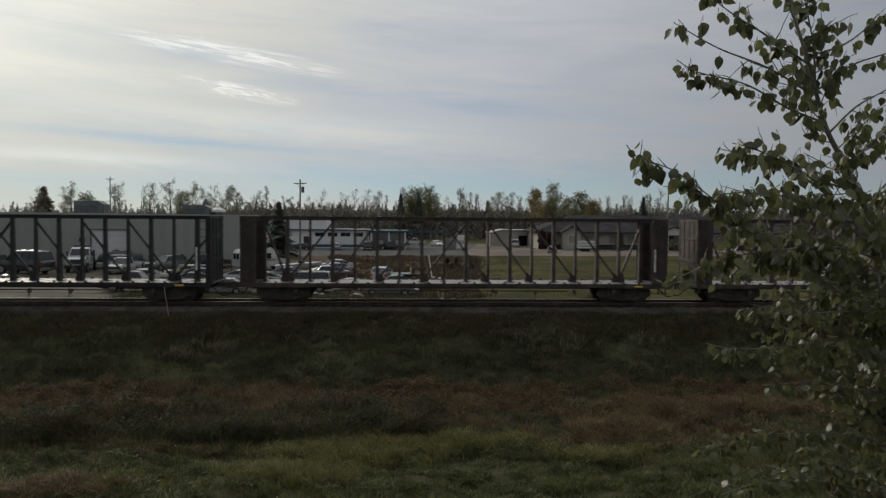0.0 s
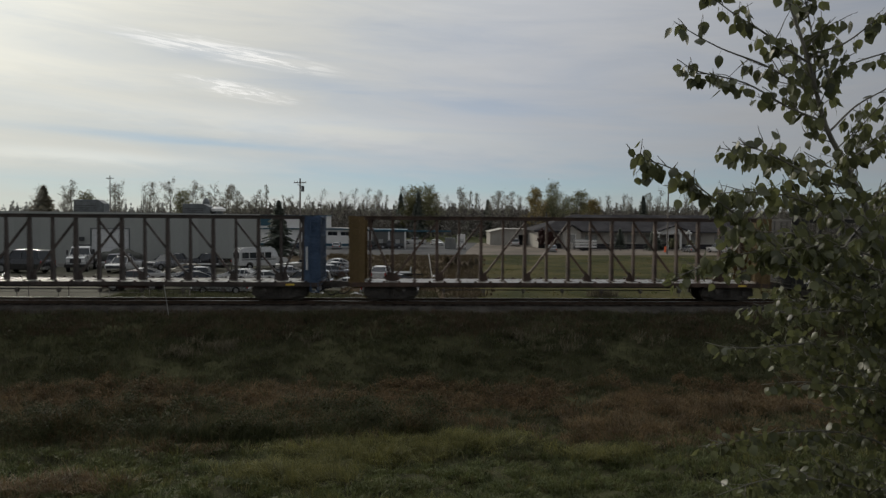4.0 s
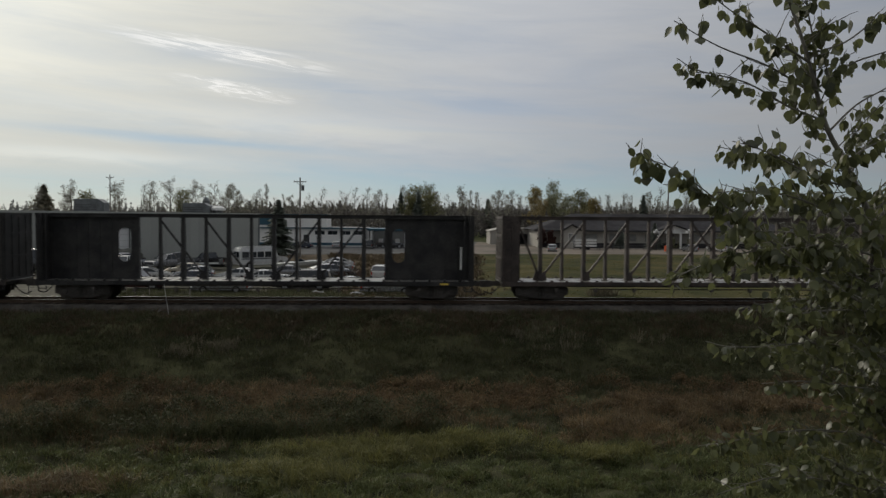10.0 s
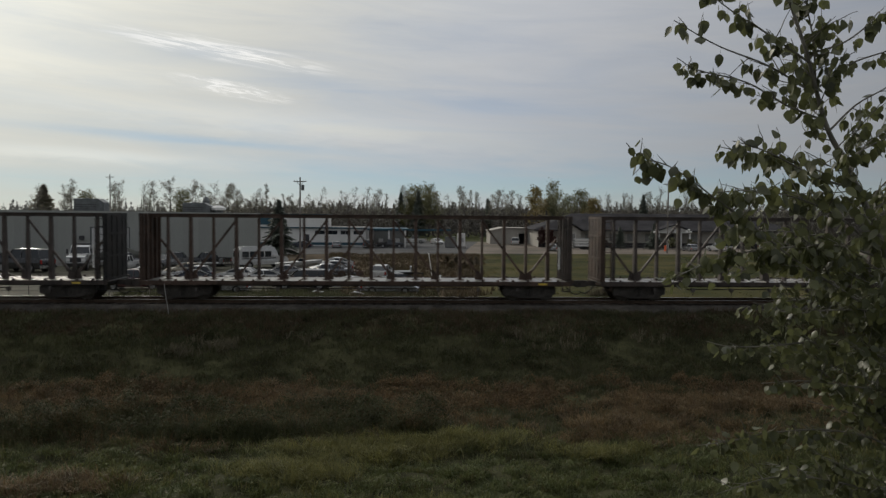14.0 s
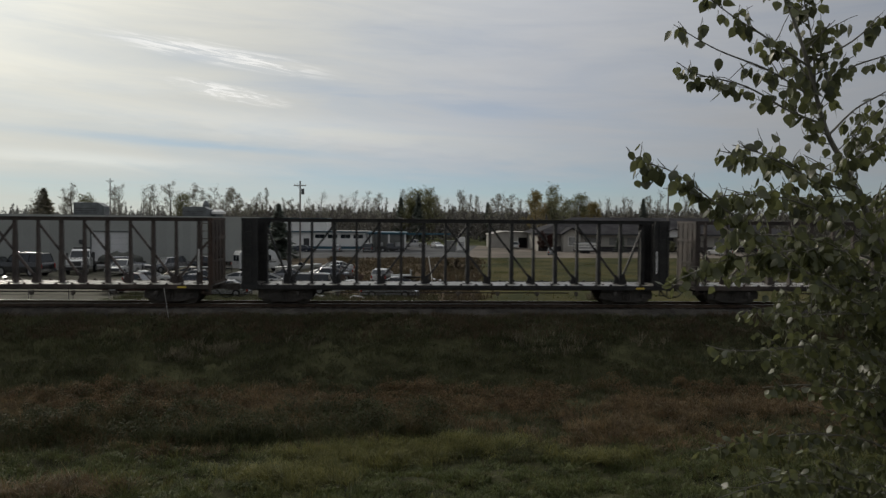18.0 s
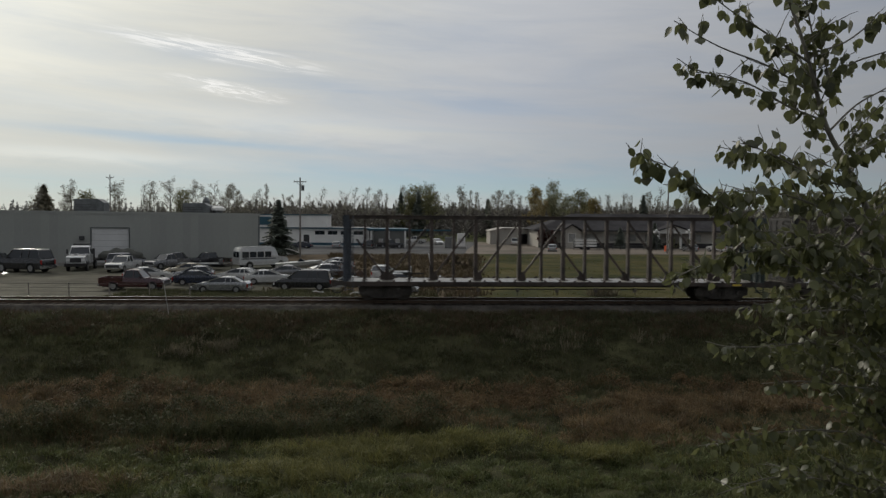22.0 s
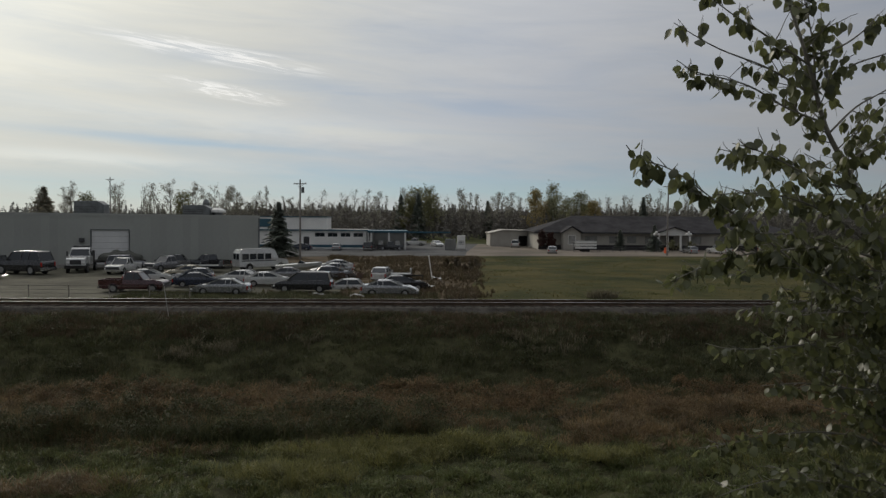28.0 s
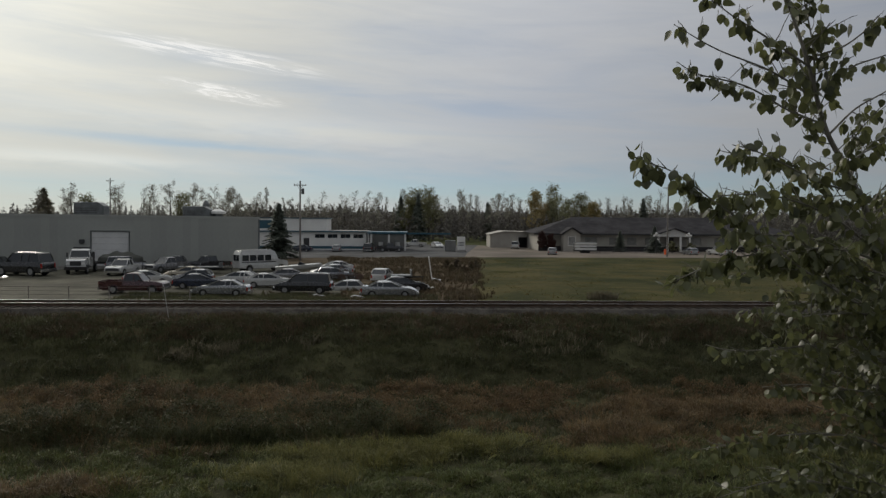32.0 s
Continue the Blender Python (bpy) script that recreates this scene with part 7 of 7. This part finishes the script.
tyre_stack(13.9, 65.3, 2)
tagged(blades("dry_grass_pile", 700, lambda r: (r.gauss(13.7, 0.6), r.gauss(65.1, 0.4), YARD, 1.0), 0.75, 0.05, G["pale"], 77, 0.9, clump=14, spread=0.2), "pile of dry grass round old tyres at the lawn edge", "weeds")


def implement(x, y, rz):
    """Rusty wheeled farm frame left among the weeds."""
    t = thing("farm_implement", pose(x, y, YARD, 0, 0, rz), "rusty farm implement frame standing in weeds", "farm machine")
    bm = bmesh.new()
    box(bm, (-1.6, -0.6, 0.55), (1.6, -0.5, 0.65))
    box(bm, (-1.6, 0.5, 0.55), (1.6, 0.6, 0.65))
    box(bm, (-1.6, -0.6, 0.55), (-1.5, 0.6, 0.65))
    box(bm, (1.5, -0.6, 0.55), (1.6, 0.6, 0.65))
    beam(bm, (-1.2, 0, 0.6), (-0.9, 0, 1.5), 0.1)
    beam(bm, (-0.9, 0, 1.5), (0.4, 0, 0.7), 0.08)
    part("frame", bm, CARPAINT["rust"], t)
    for xx in (-1.0, 1.0):
        for s in (-0.75, 0.75):
            bm = bmesh.new()
            beam(bm, (xx, s - 0.06, 0.4), (xx, s + 0.06, 0.4), 0.8, sides=16)
            w = part("wheel", bm, CARPAINT["rust"], t)
            bm = bmesh.new()
            beam(bm, (xx, s - 0.09, 0.4), (xx, s + 0.09, 0.4), 0.2, sides=8)
            part("hub", bm, M["truck_steel"], w)


implement(-10.2, 83.3, 20)


def scrap(x, y, rz, label, seed):
    t = thing("scrap_panel", pose(x, y, YARD, 0, 0, rz), label, "scrap metal", "scrap in the yard")
    rng = random.Random(seed)
    bm = bmesh.new()
    vs = [[bm.verts.new((i * 0.4, j * 0.35, 0.02 + 0.3 * abs(math.sin(i * 0.9 + seed)) + rng.uniform(0, 0.12))) for j in range(4)] for i in range(4)]
    for i in range(3):
        for j in range(3):
            bm.faces.new((vs[i][j], vs[i + 1][j], vs[i + 1][j + 1], vs[i][j + 1]))
    bmesh.ops.solidify(bm, geom=bm.faces[:], thickness=0.03)
    part("sheet", bm, PAINT["white"], t)
    return t


scrap(-1.02, 82.1, 20, "crumpled white body panel by the leaning post", 1)
scrap(-46.6, 80.3, 60, "pale crumpled panel on the gravel", 2)
scrap(-47.7, 79.4, 10, "pale bent sheet on the gravel", 5)
scrap(-1.1, 71.7, 45, "white bent panel in the weeds", 7)
for x, y, a, k, sd in ((-6.5, 64.3, 170, 0.9, 3), (-11.0, 64.6, 10, 0.8, 4)):
    scrap(x, y, a, "white scrapped car bonnet lying by the tracks", sd).scale = (k, k, k)


# ---- high thin clouds that drift ----
def cloud_material(name, seed):
    m = bpy.data.materials.new(name)
    m.use_nodes = True
    nt = m.node_tree
    nt.nodes.remove(nt.nodes["Principled BSDF"])
    tc = nt.nodes.new("ShaderNodeTexCoord")
    sep = nt.nodes.new("ShaderNodeSeparateXYZ")
    nt.links.new(tc.outputs["Object"], sep.inputs[0])
    x, _, z = sep.outputs
    com = nt.nodes.new("ShaderNodeCombineXYZ")
    nt.links.new(mth(nt, "MULTIPLY", x, 0.012), com.inputs[0])
    nt.links.new(mth(nt, "MULTIPLY", z, 0.09), com.inputs[1])
    com.inputs[2].default_value = seed
    fib = noise_tex(nt, com.outputs[0], 1.0, 6.0, 0.62, 0.8)
    com3 = nt.nodes.new("ShaderNodeCombineXYZ")
    nt.links.new(mth(nt, "MULTIPLY", x, 0.006), com3.inputs[0])
    nt.links.new(mth(nt, "MULTIPLY", z, 0.02), com3.inputs[1])
    com3.inputs[2].default_value = seed + 4
    big = noise_tex(nt, com3.outputs[0], 1.0, 3.0, 0.5)
    r = mth(nt, "ADD", mth(nt, "POWER", mth(nt, "ABSOLUTE", mth(nt, "DIVIDE", x, 235.0)), 2.0), mth(nt, "POWER", mth(nt, "ABSOLUTE", mth(nt, "DIVIDE", z, 42.0)), 2.0))
    mask = ramp(nt, mth(nt, "ADD", r, mth(nt, "MULTIPLY", big, 0.5)), 0.15, 1.2, 1.0, 0.0)
    alpha = mth(nt, "MULTIPLY", mask, mth(nt, "ADD", ramp(nt, fib, 0.44, 0.6, 0.0, 0.66), 0.16))
    em = nt.nodes.new("ShaderNodeEmission")
    em.inputs[0].default_value = (1.0, 0.99, 0.96, 1)
    em.inputs[1].default_value = 0.98
    tr = nt.nodes.new("ShaderNodeBsdfTransparent")
    mx = nt.nodes.new("ShaderNodeMixShader")
    nt.links.new(alpha, mx.inputs[0])
    nt.links.new(tr.outputs[0], mx.inputs[1])
    nt.links.new(em.outputs[0], mx.inputs[2])
    nt.links.new(mx.outputs[0], nt.nodes["Material Output"].inputs[0])
    return m


CLOUDS = []


def wisp(x, y, z, lean, sx, sz, seed):
    bm = bmesh.new()
    vs = [[bm.verts.new((-240 + 48 * i, 12 * math.sin(i * 0.31), -42 + 28 * j)) for j in range(4)] for i in range(11)]
    for i in range(10):
        for j in range(3):
            bm.faces.new((vs[i][j], vs[i + 1][j], vs[i + 1][j + 1], vs[i][j + 1]))
    ob = part("backdrop_cloud", bm, cloud_material("wispy_cloud", seed))
    tagged(ob, "thin white wispy cloud high in the sky", "cloud", "wispy clouds", "structure")
    ob.scale = (sx, 1, sz)
    CLOUDS.append((ob, x, y, z, lean, sx))


wisp(-715, 2400, 517, 10.0, 1.9, 0.95, 3.0)
wisp(-668, 2400, 397, 11.0, 1.0, 0.72, 23.0)


# ---- what moves ----
def motions():
    for k, car in TRAIN.items():
        walk(car, [(t, pose(*tq(car_s(k, t), 0), 0, 0, ALPHA)) for t in (0, 4, 8, 12, 16, 20, 24, 28, 32)])
    for ob, x, y, z, lean, sx in CLOUDS:
        walk(ob, [(t, pose(x + 26 - 52 * t / 32, y, z, 0, lean, 0)) for t in (0, 16, 32)])
    for w, x, k in WHEELSETS:
        # the wheels roll while their car is near; one turn is 2.87 m
        t0 = max(0.0, 2 + 1.8 * k + 0.62 - 2.4)
        t1 = min(32.0, 2 + 1.8 * k + 0.62 + 4.4)
        n = int(round((t1 - t0) * 30))
        if n < 1:
            continue
        rows = [] if t0 == 0 else [(0.0, pose(x, 0, 0.4575))]
        deg = math.degrees(SPEED / 30 / 0.4575)
        rows += [(t0 + i / 30, pose(x, 0, 0.4575, 0, (deg * i) % 360, 0)) for i in range(n + 1)]
        if t1 < 32:
            rows.append((32.0, rows[-1][1]))
        walk(w, rows)


motions()
